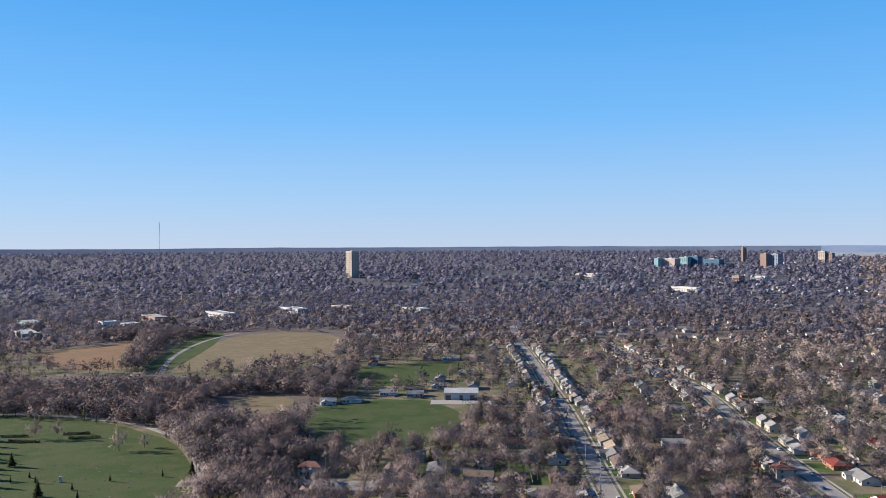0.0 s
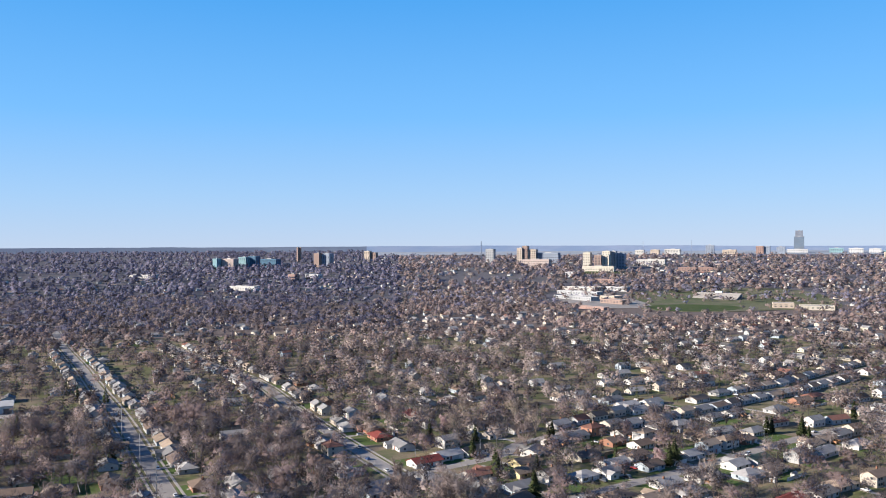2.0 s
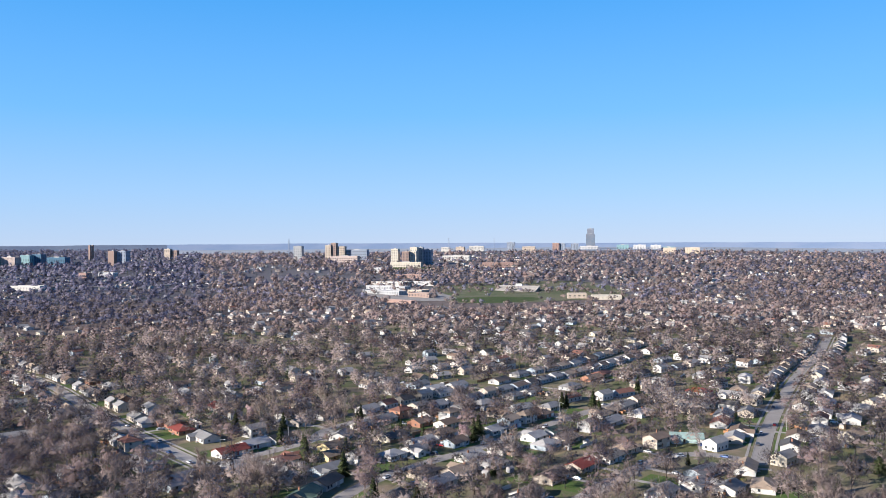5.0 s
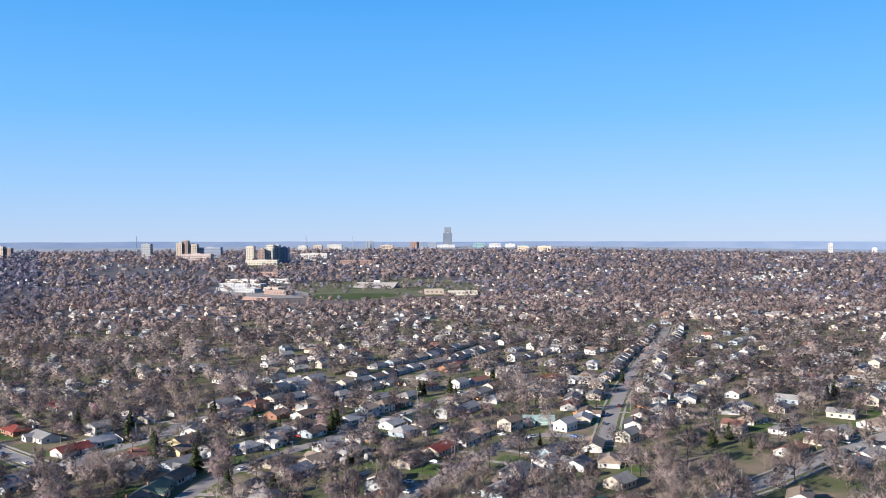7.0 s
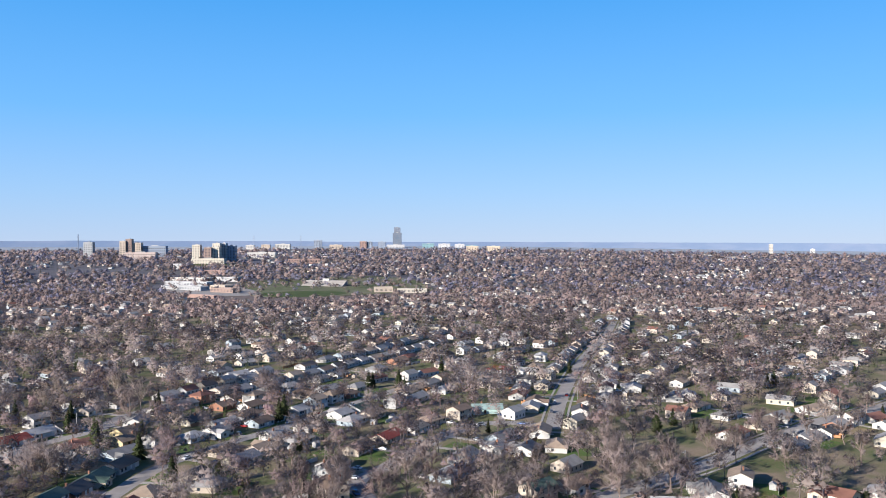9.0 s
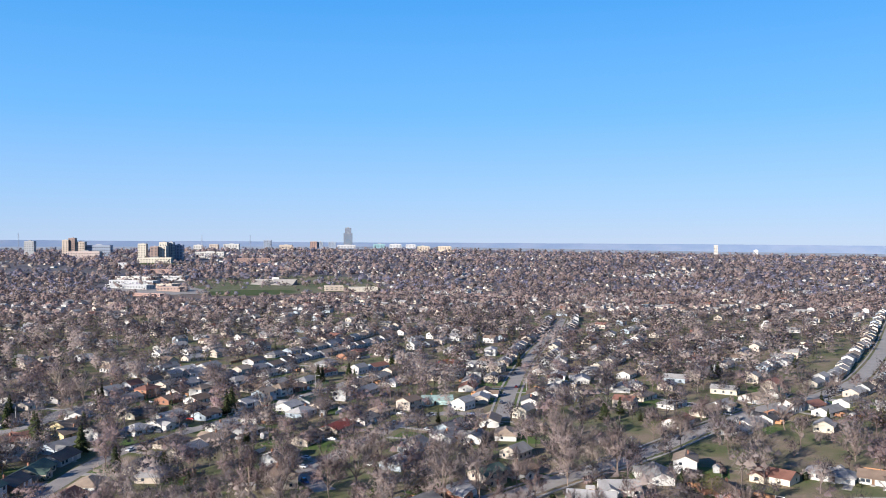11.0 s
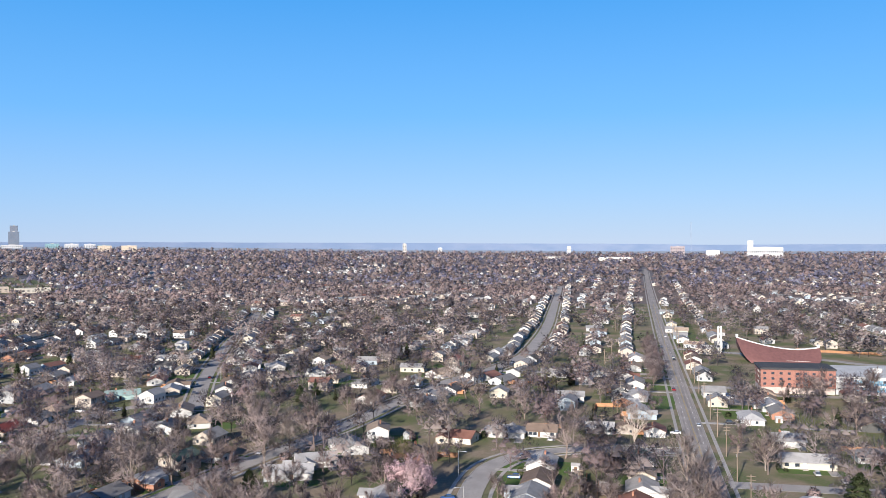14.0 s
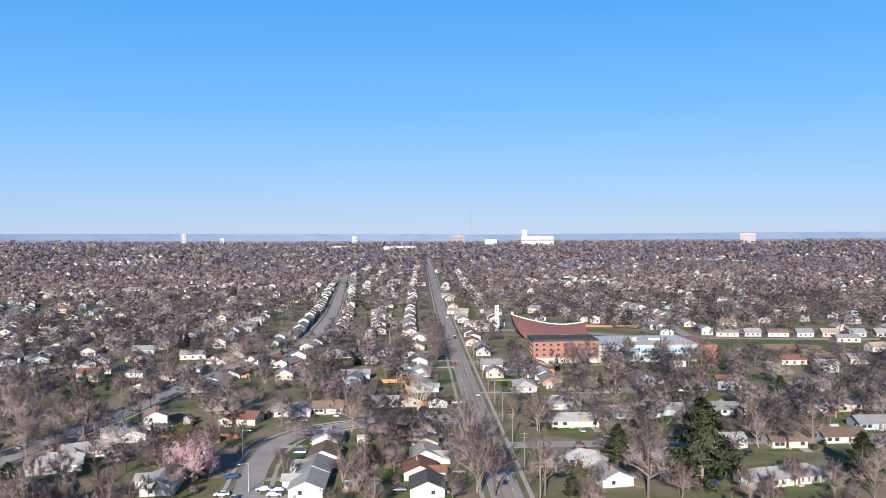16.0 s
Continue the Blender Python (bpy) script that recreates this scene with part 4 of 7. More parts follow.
def slivers(p, d, length, width, r):
    """Thin pointed twigs, one triangle each."""
    side = np.cross(d, r.normal(size=p.shape))
    side /= np.linalg.norm(side, axis=1, keepdims=True) + 1e-9
    h = side * (width / 2)[:, None]
    v = np.stack([p - h, p + h, p + d * length[:, None]], 1).reshape(-1, 3)
    return v, np.arange(len(v)).reshape(-1, 3)


def unit(a):
    return a / (np.linalg.norm(a, axis=-1, keepdims=True) + 1e-9)


def domed(v, centre, seed, ragged=0.45, flat=1.0):
    """Gives a crown's twigs normals that turn outwards from its middle, as the mass of fine twigs shades in the sun."""
    r = np.random.RandomState(seed)
    q = v.reshape(-1, 3, 3).copy()
    out = unit(unit((q.mean(1) - np.asarray(centre)) * np.array([1, 1, flat])) + np.array([0, 0, 0.15]) + r.normal(size=(len(q), 3)) * ragged * 0.577)
    face = np.cross(q[:, 1] - q[:, 0], q[:, 2] - q[:, 0])
    turned = (face * out).sum(1) < 0
    q[turned] = q[turned][:, [1, 0, 2]]
    return np.concatenate([q.reshape(-1, 3), np.repeat(out, 3, 0)], 1)


def barked(v):
    """The same for limbs: normals that turn outwards from their axis."""
    rings = v.reshape(-1, 3, 3)
    return np.concatenate([v, unit((rings - rings.mean(1, keepdims=True)).reshape(-1, 3))], 1)


def bare_tree(seed, h, rad, limbs=9, boughs=6, twigs=30, width=0.1, form=0.5, reach=0.32):
    """A leafless tree: trunk, limbs and boughs, and the fine twigs apart."""
    r = np.random.RandomState(seed)
    th = h * r.uniform(0.1, 0.18)
    lean = r.normal(size=2) * 0.03 * h
    fork = np.array([lean[0], lean[1], th])
    seg = [(np.array([0, 0, -0.3]), fork, 0.022 * h, 0.016 * h)]
    cz, rz = h * 0.56, h * 0.42
    ends, starts = [], []
    lead = np.array([lean[0] * 2, lean[1] * 2, h * 0.8])
    seg.append((fork, lead, 0.016 * h, 0.004 * h))
    for i in range(limbs):
        a = 2 * math.pi * (i + r.uniform(-0.3, 0.3)) / limbs
        u = r.uniform(0, 0.34)
        p0 = fork * (1 - u) + lead * u
        el = r.uniform(-0.6, 0.88)
        k = math.sqrt(max(0.05, 1 - el * el)) * r.uniform(0.75, 1.0)
        p1 = np.array([math.cos(a) * rad * k, math.sin(a) * rad * k, cz + rz * el])
        mid = p0 * 0.5 + p1 * 0.5 + np.array([0, 0, rad * 0.12 * form])
        r0 = 0.009 * h * r.uniform(0.8, 1.2)
        seg += [(p0, mid, r0, r0 * 0.6), (mid, p1, r0 * 0.6, r0 * 0.18)]
        for j in range(boughs):
            v = r.uniform(0.3, 1)
            q0 = p0 * (1 - v) + p1 * v if v > 0.5 else p0 * (1 - 2 * v) + mid * 2 * v
            dirn = unit(unit(p1 - p0) * 0.7 + r.normal(size=3) * 0.55 + np.array([0, 0, 0.45]))
            q1 = q0 + dirn * rad * r.uniform(0.3, 0.6)
            seg.append((q0, q1, r0 * 0.4, r0 * 0.1))
            starts.append(q0), ends.append(q1)
        starts.append(mid), ends.append(p1)
    for j in range(boughs * 2):
        q0 = fork * 0.3 + lead * 0.7
        q1 = lead + unit(r.normal(size=3) + np.array([0, 0, 0.8])) * rad * 0.45
        seg.append((q0, q1, 0.004 * h, 0.0012 * h))
        starts.append(q0), ends.append(q1)
    wood = prisms(np.array([s[0] for s in seg]), np.array([s[1] for s in seg]), np.array([s[2] for s in seg]), np.array([s[3] for s in seg]))
    starts, ends = np.array(starts), np.array(ends)
    n = len(starts) * twigs
    u = r.uniform(0.25, 1.02, n)[:, None]
    s, e = np.repeat(starts, twigs, 0), np.repeat(ends, twigs, 0)
    p = s * (1 - u) + e * u
    d = unit(unit(e - s) * 0.55 + r.normal(size=(n, 3)) * 0.6 + np.array([0, 0, 0.3]))
    v, t = slivers(p, d, r.uniform(0.5, 1.3, n) * rad * reach, np.full(n, width), r)
    return wood, (domed(v, (0, 0, h * 0.5), seed, 0.7), t)


def joined(shape, kept=None):
    """One array of wood and twigs; far off only the first limbs are kept."""
    (v0, t0), (v1, t1) = shape
    if kept:
        v0, t0 = v0[:6 * kept], t0[:6 * kept]
    return np.concatenate([barked(v0), v1]), np.concatenate([t0, t1 + len(v0)])


def round_crown(seed, h, rad, clumps, size, twigs=0, length=2.0, width=0.2, limbs=0):
    """A leafless tree further off: trunk, a few limbs, lobes made up of small uneven clumps of fine twigs, and single twigs that stick out of them."""
    r = np.random.RandomState(seed)
    k = 6
    lobes = r.normal(size=(k, 3)) * np.array([0.42, 0.42, 0.24]) * rad + np.array([0, 0, h * 0.58])
    big = r.uniform(0.42, 0.7, k) * rad
    a, b = [[0, 0, -0.5]], [[0, 0, h * 0.5]]
    for i in range(limbs):
        a.append([0, 0, h * r.uniform(0.18, 0.4)])
        b.append(list(lobes[i % k] + r.normal(size=3) * rad * 0.25))
    r0 = np.array([0.02 * h] + [0.011 * h] * limbs)
    wv, wt = prisms(np.array(a), np.array(b), r0, r0 * 0.3)
    middle = np.array([0, 0, h * 0.42])

    def spots(n, inner):
        pick = np.arange(n) % k
        out = unit(r.normal(size=(n, 3)) + np.array([0, 0, 0.3]))
        q = lobes[pick] + out * (big[pick] * r.uniform(inner, 1.0, n))[:, None] * np.array([1, 1, 0.85])
        q[:, 2] = np.maximum(q[:, 2], h * 0.2)
        return q, out

    # clumps: low uneven domes of five sides
    q, _ = spots(clumps, 0.35)
    s = size * rad * r.uniform(0.65, 1.35, clumps)
    turn = r.uniform(0, 2 * math.pi, clumps)[:, None] + 2 * math.pi * np.arange(5)[None] / 5
    reach = s[:, None] * r.uniform(0.8, 1.2, (clumps, 5))
    ring = np.stack([np.cos(turn) * reach, np.sin(turn) * reach, s[:, None] * r.uniform(-0.6, -0.2, (clumps, 5))], -1)
    tip = np.stack([s * r.uniform(-0.25, 0.25, clumps), s * r.uniform(-0.25, 0.25, clumps), s * r.uniform(0.5, 0.9, clumps)], -1)
    local = np.concatenate([tip[:, None], ring], 1)
    v = local + q[:, None]
    n = unit(unit(local) * 0.35 + unit(v - middle) * 0.8)
    cv = np.concatenate([v, n], -1).reshape(-1, 6)
    fan = np.array([(0, 1 + i, 1 + (i + 1) % 5) for i in range(5)])
    ct = (fan[None] + 6 * np.arange(clumps)[:, None, None]).reshape(-1, 3)
    vs, ts = [barked(wv), cv], [wt, ct + len(wv)]
    if twigs:
        q, out = spots(twigs, 0.6)
        d = unit(out * 0.9 + r.normal(size=(twigs, 3)) * 0.5 + np.array([0, 0, 0.35]))
        tv, tt = slivers(q, d, length * r.uniform(0.6, 1.4, twigs), width * r.uniform(0.6, 1.4, twigs), r)
        vs.append(domed(tv, middle, seed, 0.4))
        ts.append(tt + len(wv) + len(cv))
    return np.concatenate(vs), np.concatenate(ts)


def conifer_shape(seed, h, rad, n, taper=0.65):
    """A spruce: drooping needle sprays in whorls round a straight stem."""
    r = np.random.RandomState(seed)
    wood = prisms(np.array([[0, 0, -0.3]]), np.array([[0, 0, h * 0.97]]), np.array([0.02 * h]), np.array([0.004 * h]))
    u = r.uniform(0, 1, n) ** 0.65
    z = h * (1 - u * 0.9)
    reach = rad * (u ** (taper / 0.65) * 0.95 + 0.05) * r.uniform(0.6, 1.08, n) * (0.8 + 0.2 * np.sin(z * 5 / h * 6))
    a = r.uniform(0, 2 * math.pi, n)
    out = np.stack([np.cos(a), np.sin(a), np.zeros(n)], 1)
    p = out * (reach * 0.35)[:, None] + np.stack([0 * z, 0 * z, z], 1)
    d = unit(out + np.array([0, 0, -0.25]) + r.normal(size=(n, 3)) * 0.22)
    v, t = slivers(p, d, reach * 0.7 + 0.3, 0.18 * reach + 0.35, r)
    return wood, (domed(v, (0, 0, h * 0.4), seed, 0.6, 0.35), t)


def pine_shape(seed, h, rad):
    """A broad old pine: tufts of needles in uneven tiers with gaps between them."""
    r = np.random.RandomState(seed)
    a, b, tufts = [[0, 0, -0.3]], [[0, 0, h * 0.96]], []
    for i in range(46):
        u = i / 45
        z = h * (0.1 + 0.88 * u)
        reach = rad * (1 - u ** 2.2) * r.uniform(0.55, 1.05) + 0.3
        t = i * 2.4 + r.uniform(-0.4, 0.4)
        end = [math.cos(t) * reach, math.sin(t) * reach, z + r.uniform(-0.3, 0.5)]
        a.append([0, 0, z - 0.3])
        b.append(end)
        for v in (0.45, 0.75, 1.0):
            tufts.append((np.array([end[0] * v, end[1] * v, z]), 0.45 + 0.5 * rad / 4 * (1 - u * 0.6) * r.uniform(0.7, 1.3)))
    r0 = np.array([0.02 * h] + [0.006 * h] * 46)
    wood = prisms(np.array(a), np.array(b), r0, r0 * 0.25)
    n = 46
    p = np.concatenate([c + unit(r.normal(size=(n, 3))) * s * r.uniform(0.2, 1, (n, 1)) * np.array([1, 1, 0.55]) for c, s in tufts])
    d = unit(r.normal(size=p.shape) + np.array([0, 0, 0.5]))
    v, t = slivers(p, d, r.uniform(0.35, 0.75, len(p)), np.full(len(p), 0.27), r)
    return wood, (domed(v, (0, 0, h * 0.45), seed, 0.7, 0.5), t)


def leaf_cloud(tw, seed, n, size):
    """Small flat leaves or petals on the ends of twigs."""
    r = np.random.RandomState(seed)
    tips = tw[0][:, :3].reshape(-1, 3, 3)[:, 2]
    p = tips[r.randint(0, len(tips), n)] + r.normal(size=(n, 3)) * 0.25
    d = unit(r.normal(size=(n, 3)))
    v, t = slivers(p, d, r.uniform(0.7, 1.3, n) * size, np.full(n, size), r)
    return domed(v, tips.mean(0) - np.array([0, 0, 1.0]), seed, 0.6), t


def tree_thing(name, shape, crown_mat, bark, m, label, group, cache={}):
    key = id(shape)
    if key not in cache:
        cache[key] = (triangle_mesh("trunk", *shape[0], bark), triangle_mesh("crown", *shape[1], crown_mat))
    t = new(name)
    t.matrix_basis = m
    tagged(t, label, "tree", group)
    child("trunk", cache[key][0], t, None, bark)
    child("crown", cache[key][1], t, None, crown_mat)
    return t


def grow(x, y, s, turn):
    return Matrix.Translation((x, y, float(terrain(x, y)))) @ Matrix.Rotation(turn, 4, "Z") @ Matrix.Diagonal((s, s, s, 1))


NEAR = [bare_tree(10 + i, 15, (5.2, 6.2, 7.0, 4.6, 5.8, 6.6, 4.2, 7.4)[i], limbs=(8, 9, 10, 7, 9, 9, 7, 11)[i], form=(0.5, 0.2, 0.8, 1.2, 0.5, 0.3, 1.5, 0.6)[i]) for i in range(8)]
PALE = [bare_tree(40 + i, 17, (5.5, 6.3)[i], limbs=9, boughs=6, twigs=24, width=0.075, form=1.0) for i in range(2)]
SPRUCE = [conifer_shape(60, 12, 3.6, 760), conifer_shape(61, 12, 3.0, 700), conifer_shape(62, 11, 4.2, 800)]
TREES = []
rng = random.Random(21)

for x, y in ((60, 657), (42, 671), (2, 566), (339, 759), (213, 432), (237, 421), (210, 351), (225, 339), (230, 679), (297, 326), (285, 413), (403, 355), (401, 327), (217, 440), (219, 392), (211, 355), (209, 317), (304, 330), (197, 277), (268, 392), (399, 355), (481, 358), (522, 277), (544, 149), (622, 113), (410, 339), (555, 148)):
    tree_thing("conifer", rng.choice(SPRUCE), M_NEEDLES, M_BARK, grow(x, y, rng.uniform(0.85, 1.25), rng.uniform(0, 6)), "dark green spruce standing among houses", "evergreens")
    TREES.append((x, y))
PINE = pine_shape(66, 11, 4.0)
for x, y, s in ((233, -85, 2.3), (235, -133, 1.3), (255, -66, 1.2), (235, 112, 0.9), (388, 158, 0.8), (304, -86, 0.7), (362, -165, 0.8), (226, -46, 0.6)):
    tree_thing("conifer", PINE, M_NEEDLES, M_BARK, grow(x, y, s, rng.uniform(0, 6)), "tall broad dark green pine in a back yard", "evergreens")
    TREES.append((x, y))
for x, y, s in ((296, 332, 0.85), (238, 460, 0.8), (247, 64, 1.35)):
    base = bare_tree(71 + int(x), 9, 4.8, limbs=8, boughs=6, twigs=12, form=0.4)
    shape = (base[0], leaf_cloud(base[1], 5, 9000, 0.27))
    tree_thing("blossom_tree", shape, M_BLOSSOM, M_BARK, grow(x, y, s, 1.0), "round tree covered in pink spring blossom", "blossom trees")
    TREES.append((x, y))
for x, y, s in ((227, -49, 1.1), (290, 79, 1.0), (385, 121, 0.8), (437, 40, 1.1), (492, 319, 0.9), (470, 55, 0.9)):
    base = bare_tree(171 + int(x), 9, 5.0, limbs=8, boughs=6, twigs=12, form=0.4)
    shape = (base[0], leaf_cloud(base[1], 6, 1500, 0.3))
    tree_thing("budding_tree", shape, M_BUDS, M_BARK, grow(x, y, s, 1.0), "broad tree with fresh yellow-green buds", "budding trees")
    TREES.append((x, y))
for x, y in ((164, 587), (229, 432), (276, 417), (249, 458), (279, 445), (291, 292), (326, -4), (231, -21), (304, -48)):
    tree_thing("bare_tree", rng.choice(PALE), M_PALETWIGS, M_PALEBARK, grow(x, y, rng.uniform(0.95, 1.2), rng.uniform(0, 6)), "tall bare tree with pale whitish bark", "bare trees")
    TREES.append((x, y))
for x, y, s in ((337, 154, 1.3), (328, 96, 1.1), (416, 79, 1.2), (358, 122, 1.25), (305, 83, 1.1), (238, -14, 1.45), (252, -10, 1.3), (291, 8, 1.2)):
    if inside(x, y, HAND):
        continue
    tree_thing("bare_tree", rng.choice(NEAR), M_TWIGS[2 if s > 1.3 else 0], M_BARK, grow(x, y, s, rng.uniform(0, 6)), "large spreading leafless tree with fine twigs", "bare trees")
    TREES.append((x, y))

for x, y, s in ((206, 198, 1.1), (220, 190, 1.0), (233, 188, 1.2), (226, 160, 1.1), (235, 151, 1.2), (247, 145, 1.0), (266, 141, 0.95), (314, 143, 1.0), (282, 109, 1.1), (200, 208, 1.2), (235, 177, 0.9), (389, 81, 1.1), (303, 137, 0.95),
                (284, 138, 1.1), (271, 157, 1.2), (266, 176, 1.0), (253, 194, 1.1), (227, 217, 1.0), (222, 236, 1.1), (166, 314, 1.2), (122, 361, 1.1), (157, 348, 1.1), (181, 322, 1.0), (251, 388, 1.1), (-76, 459, 1.2), (-44, 448, 1.1),
                (11, 514, 1.0), (-5, 486, 1.1), (44, 428, 1.2), (338, 128, 1.0), (360, 122, 1.1), (319, 142, 1.0), (240, 110, 1.1), (258, 17, 1.0), (240, 21, 1.1), (320, -114, 1.0), (301, -120, 1.1), (299, -147, 1.0), (226, -61, 1.1), (234, -71, 1.0),
                (438, -92, 1.25), (442, -118, 1.2), (446, -138, 1.0), (428, -76, 0.9), (450, -160, 1.0), (440, -150, 0.8)):
    if any(abs(x - q[0]) < 4.5 and abs(y - q[1]) < 4.5 for q in HOMES):
        continue
    if inside(x, y, HAND):
        continue
    k = rng.choice((0, 0, 1))
    tree_thing("bare_tree", rng.choice(NEAR), M_TWIGS[k], M_BARK, grow(x, y, s, rng.uniform(0, 6)), "large dark leafless tree with a dense crown", "bare trees")
    TREES.append((x, y))
for x, y, s, k in ((292, 133, 1.45, 0), (299, 116, 1.5, 0), (365, 125, 0.9, 0), (270, 101, 0.6, 1), (260, 61, 1.05, 0), (340, 73, 1.0, 2), (307, 21, 1.05, 0), (237, 17, 1.15, 1), (284, 7, 0.75, 0), (254, 4, 0.6, 0), (272, -20, 1.35, 2), (232, -20, 1.3, 0), (324, -41, 0.75, 1), (299, -48, 1.05, 0), (228, -39, 1.15, 0), (224, -67, 1.5, 2), (324, -100, 1.0, 0), (332, -130, 0.9, 1), (275, -119, 0.9, 0), (274, -137, 1.1, 0), (231, -111, 0.55, 1), (222, -118, 0.7, 2), (220, -128, 0.8, 2), (301, -125, 0.9, 0), (365, -130, 0.9, 1), (317, -167, 0.9, 0), (326, -183, 1.0, 0), (292, -132, 0.9, 0), (368, -93, 1.0, 0), (363, -81, 0.9, 0), (352, 20, 0.9, 0), (372, 44, 0.9, 0), (363, 160, 1.0, 0), (321, 152, 1.1, 0), (246, 102, 0.7, 0), (235, 105, 0.9, 0), (358, 90, 0.8, 0), (381, 66, 1.0, 0), (283, 85, 0.6, 0), (366, -120, 0.8, 0), (383, 179, 0.9, 0), (228, -25, 0.9, 0)):
    if any(abs(x - q[0]) < 4.5 and abs(y - q[1]) < 4.5 for q in HOMES):
        continue
    tree_thing("bare_tree", rng.choice(NEAR), M_TWIGS[k], M_BARK, grow(x, y, s, rng.uniform(0, 6)), ("spreading brown-grey leafless garden tree", "reddish-budded leafless garden tree", "tan leafless garden tree with fine twigs")[k], "bare trees")
    TREES.append((x, y))
for p, d in along(smooth(STREETS["park_street"][1]), 17):
    for side in (-1, 1):
        x, y = p.x - d.y * side * 7 + rng.uniform(-3, 3), p.y + d.x * side * 7 + rng.uniform(-1, 1)
        if 215 < x < 560 and rng.random() < 0.62 and not any(abs(x - q[0]) < 5 and abs(y - q[1]) < 5 for q in HOMES + TREES):
            tree_thing("bare_tree", rng.choice(NEAR), M_TWIGS[rng.choice((0, 0, 1, 2))], M_BARK, grow(x, y, rng.uniform(0.55, 1.05), rng.uniform(0, 6)), "leafless street tree beside the road", "bare trees")
            TREES.append((x, y))
for x in range(470, 660, 13):
    x, y = x + rng.uniform(-3, 3), -16 + rng.uniform(-2, 2)
    tree_thing("bare_tree", rng.choice(NEAR), M_TWIGS[rng.choice((0, 1, 1))], M_BARK, grow(x, y, rng.uniform(0.6, 0.95), rng.uniform(0, 6)), "leafless reddish tree beside the avenue", "bare trees")
    TREES.append((x, y))
for x, y in ((-53, 397), (-17, 398)):
    tree_thing("bare_tree", rng.choice(PALE), M_PALETWIGS, M_PALEBARK, grow(x, y, 1.15, rng.uniform(0, 6)), "tall bare tree with pale whitish bark", "bare trees")
    TREES.append((x, y))


def wood_spot(x, y):
    return not inside(x, y, FIELDS["clearing"][0]) and not inside(x, y, GLADE) and any(inside(x, y, p) for p in WOODS)


def tree_spot(x, y, gap):
    if (any(inside(x, y, p) for p in KEEP) and not wood_spot(x, y)) or inside(x, y, GLADE):
        return False
    if near_line(x, y, 4.5 if math.hypot(x, y) < 620 else 2.5) or (abs(y + 30) < 13 and x > 120):
        return False
    return not any(abs(x - q[0]) < gap and abs(y - q[1]) < gap for q in HOMES)


def far_ok(x, y):
    return not any(inside(x, y, p) for p in KEEP)


# where the further houses stand
homes = list(LEFT_OVER)
for gx in range(-200, 2400, 24):
    for gy in range(-1300, 2400, 34):
        x, y = gx + rng.uniform(-5, 5), gy + rng.uniform(-4, 4)
        r, az = math.hypot(x, y), math.degrees(math.atan2(x, y))
        if not 330 < r < 2400 or not -12 < az < 127 or not far_ok(x, y) or near_line(x, y, 6) or wood_spot(x, y) or inside(x, y, HAND):
            continue
        if any(abs(x - q[0]) < 17 and abs(y - q[1]) < 17 for q in HOMES + LEFT_OVER):
            continue
        if rng.random() < (0.25 if r < 600 else (0.32 if r < 1400 else 0.7) - 0.9 * noise.noise((x * 0.004, y * 0.004, 6.0))):
            continue
        if az < 38 and rng.random() < 0.45:
            continue
        homes.append((x, y, rng.choice((0, 0, math.pi / 2)) + rng.uniform(-0.08, 0.08)))
BEFORE = set()
for q in HOMES + homes:
    r = math.hypot(q[0], q[1])
    for k in (0, 9, 18):
        BEFORE.add((int(q[0] * (1 - k / r) // 9), int(q[1] * (1 - k / r) // 9)))


def veils(x, y):
    """Whether a tree here would stand before a house."""
    return (int(x // 9), int(y // 9)) in BEFORE


# bare trees in the gardens near by
LABELS = ("leafless brown-grey tree between the houses", "leafless reddish-budded tree between the houses", "leafless tan tree between the houses")
spots = []
for gx in range(-420, 640, 11):
    for gy in range(-300, 640, 11):
        x, y = gx + rng.uniform(-5, 5), gy + rng.uniform(-5, 5)
        r, az = math.hypot(x, y), math.degrees(math.atan2(x, y))
        if not 215 < r < 570 or not -33 < az < 122 or (inside(x, y, HAND) and rng.random() < (0.1 if x > 300 else 0.25)):
            continue
        wood = wood_spot(x, y)
        dens = 1.0 if wood else 0.62 * (0.75 + 0.8 * (noise.noise((x * 0.012, y * 0.012, 2.0)) + 0.35))
        if az < 40:
            dens *= 1.5 if az > 20 else 2.2
        if r > 330 and veils(x, y) and not wood and rng.random() < 0.6:
            continue
        if rng.random() < dens and tree_spot(x, y, 5.6) and not any(abs(x - q[0]) < 6 and abs(y - q[1]) < 6 for q in TREES):
            spots.append((r, x, y))
            if wood:
                spots.append((r + 1, x + rng.uniform(-7, 7), y + rng.uniform(-7, 7)))
spots.sort()
for r, x, y in spots[:165]:
    k = rng.choice((0, 0, 0, 1, 1, 2))
    s = rng.choice((0.5, 0.6, 0.7, 0.8, 0.9, 1.0, 1.15)) * (0.72 if inside(x, y, HAND) else 1)
    tree_thing("bare_tree", rng.choice(NEAR), M_TWIGS[k], M_BARK, grow(x, y, s, rng.uniform(0, 6)), LABELS[k], "bare trees")


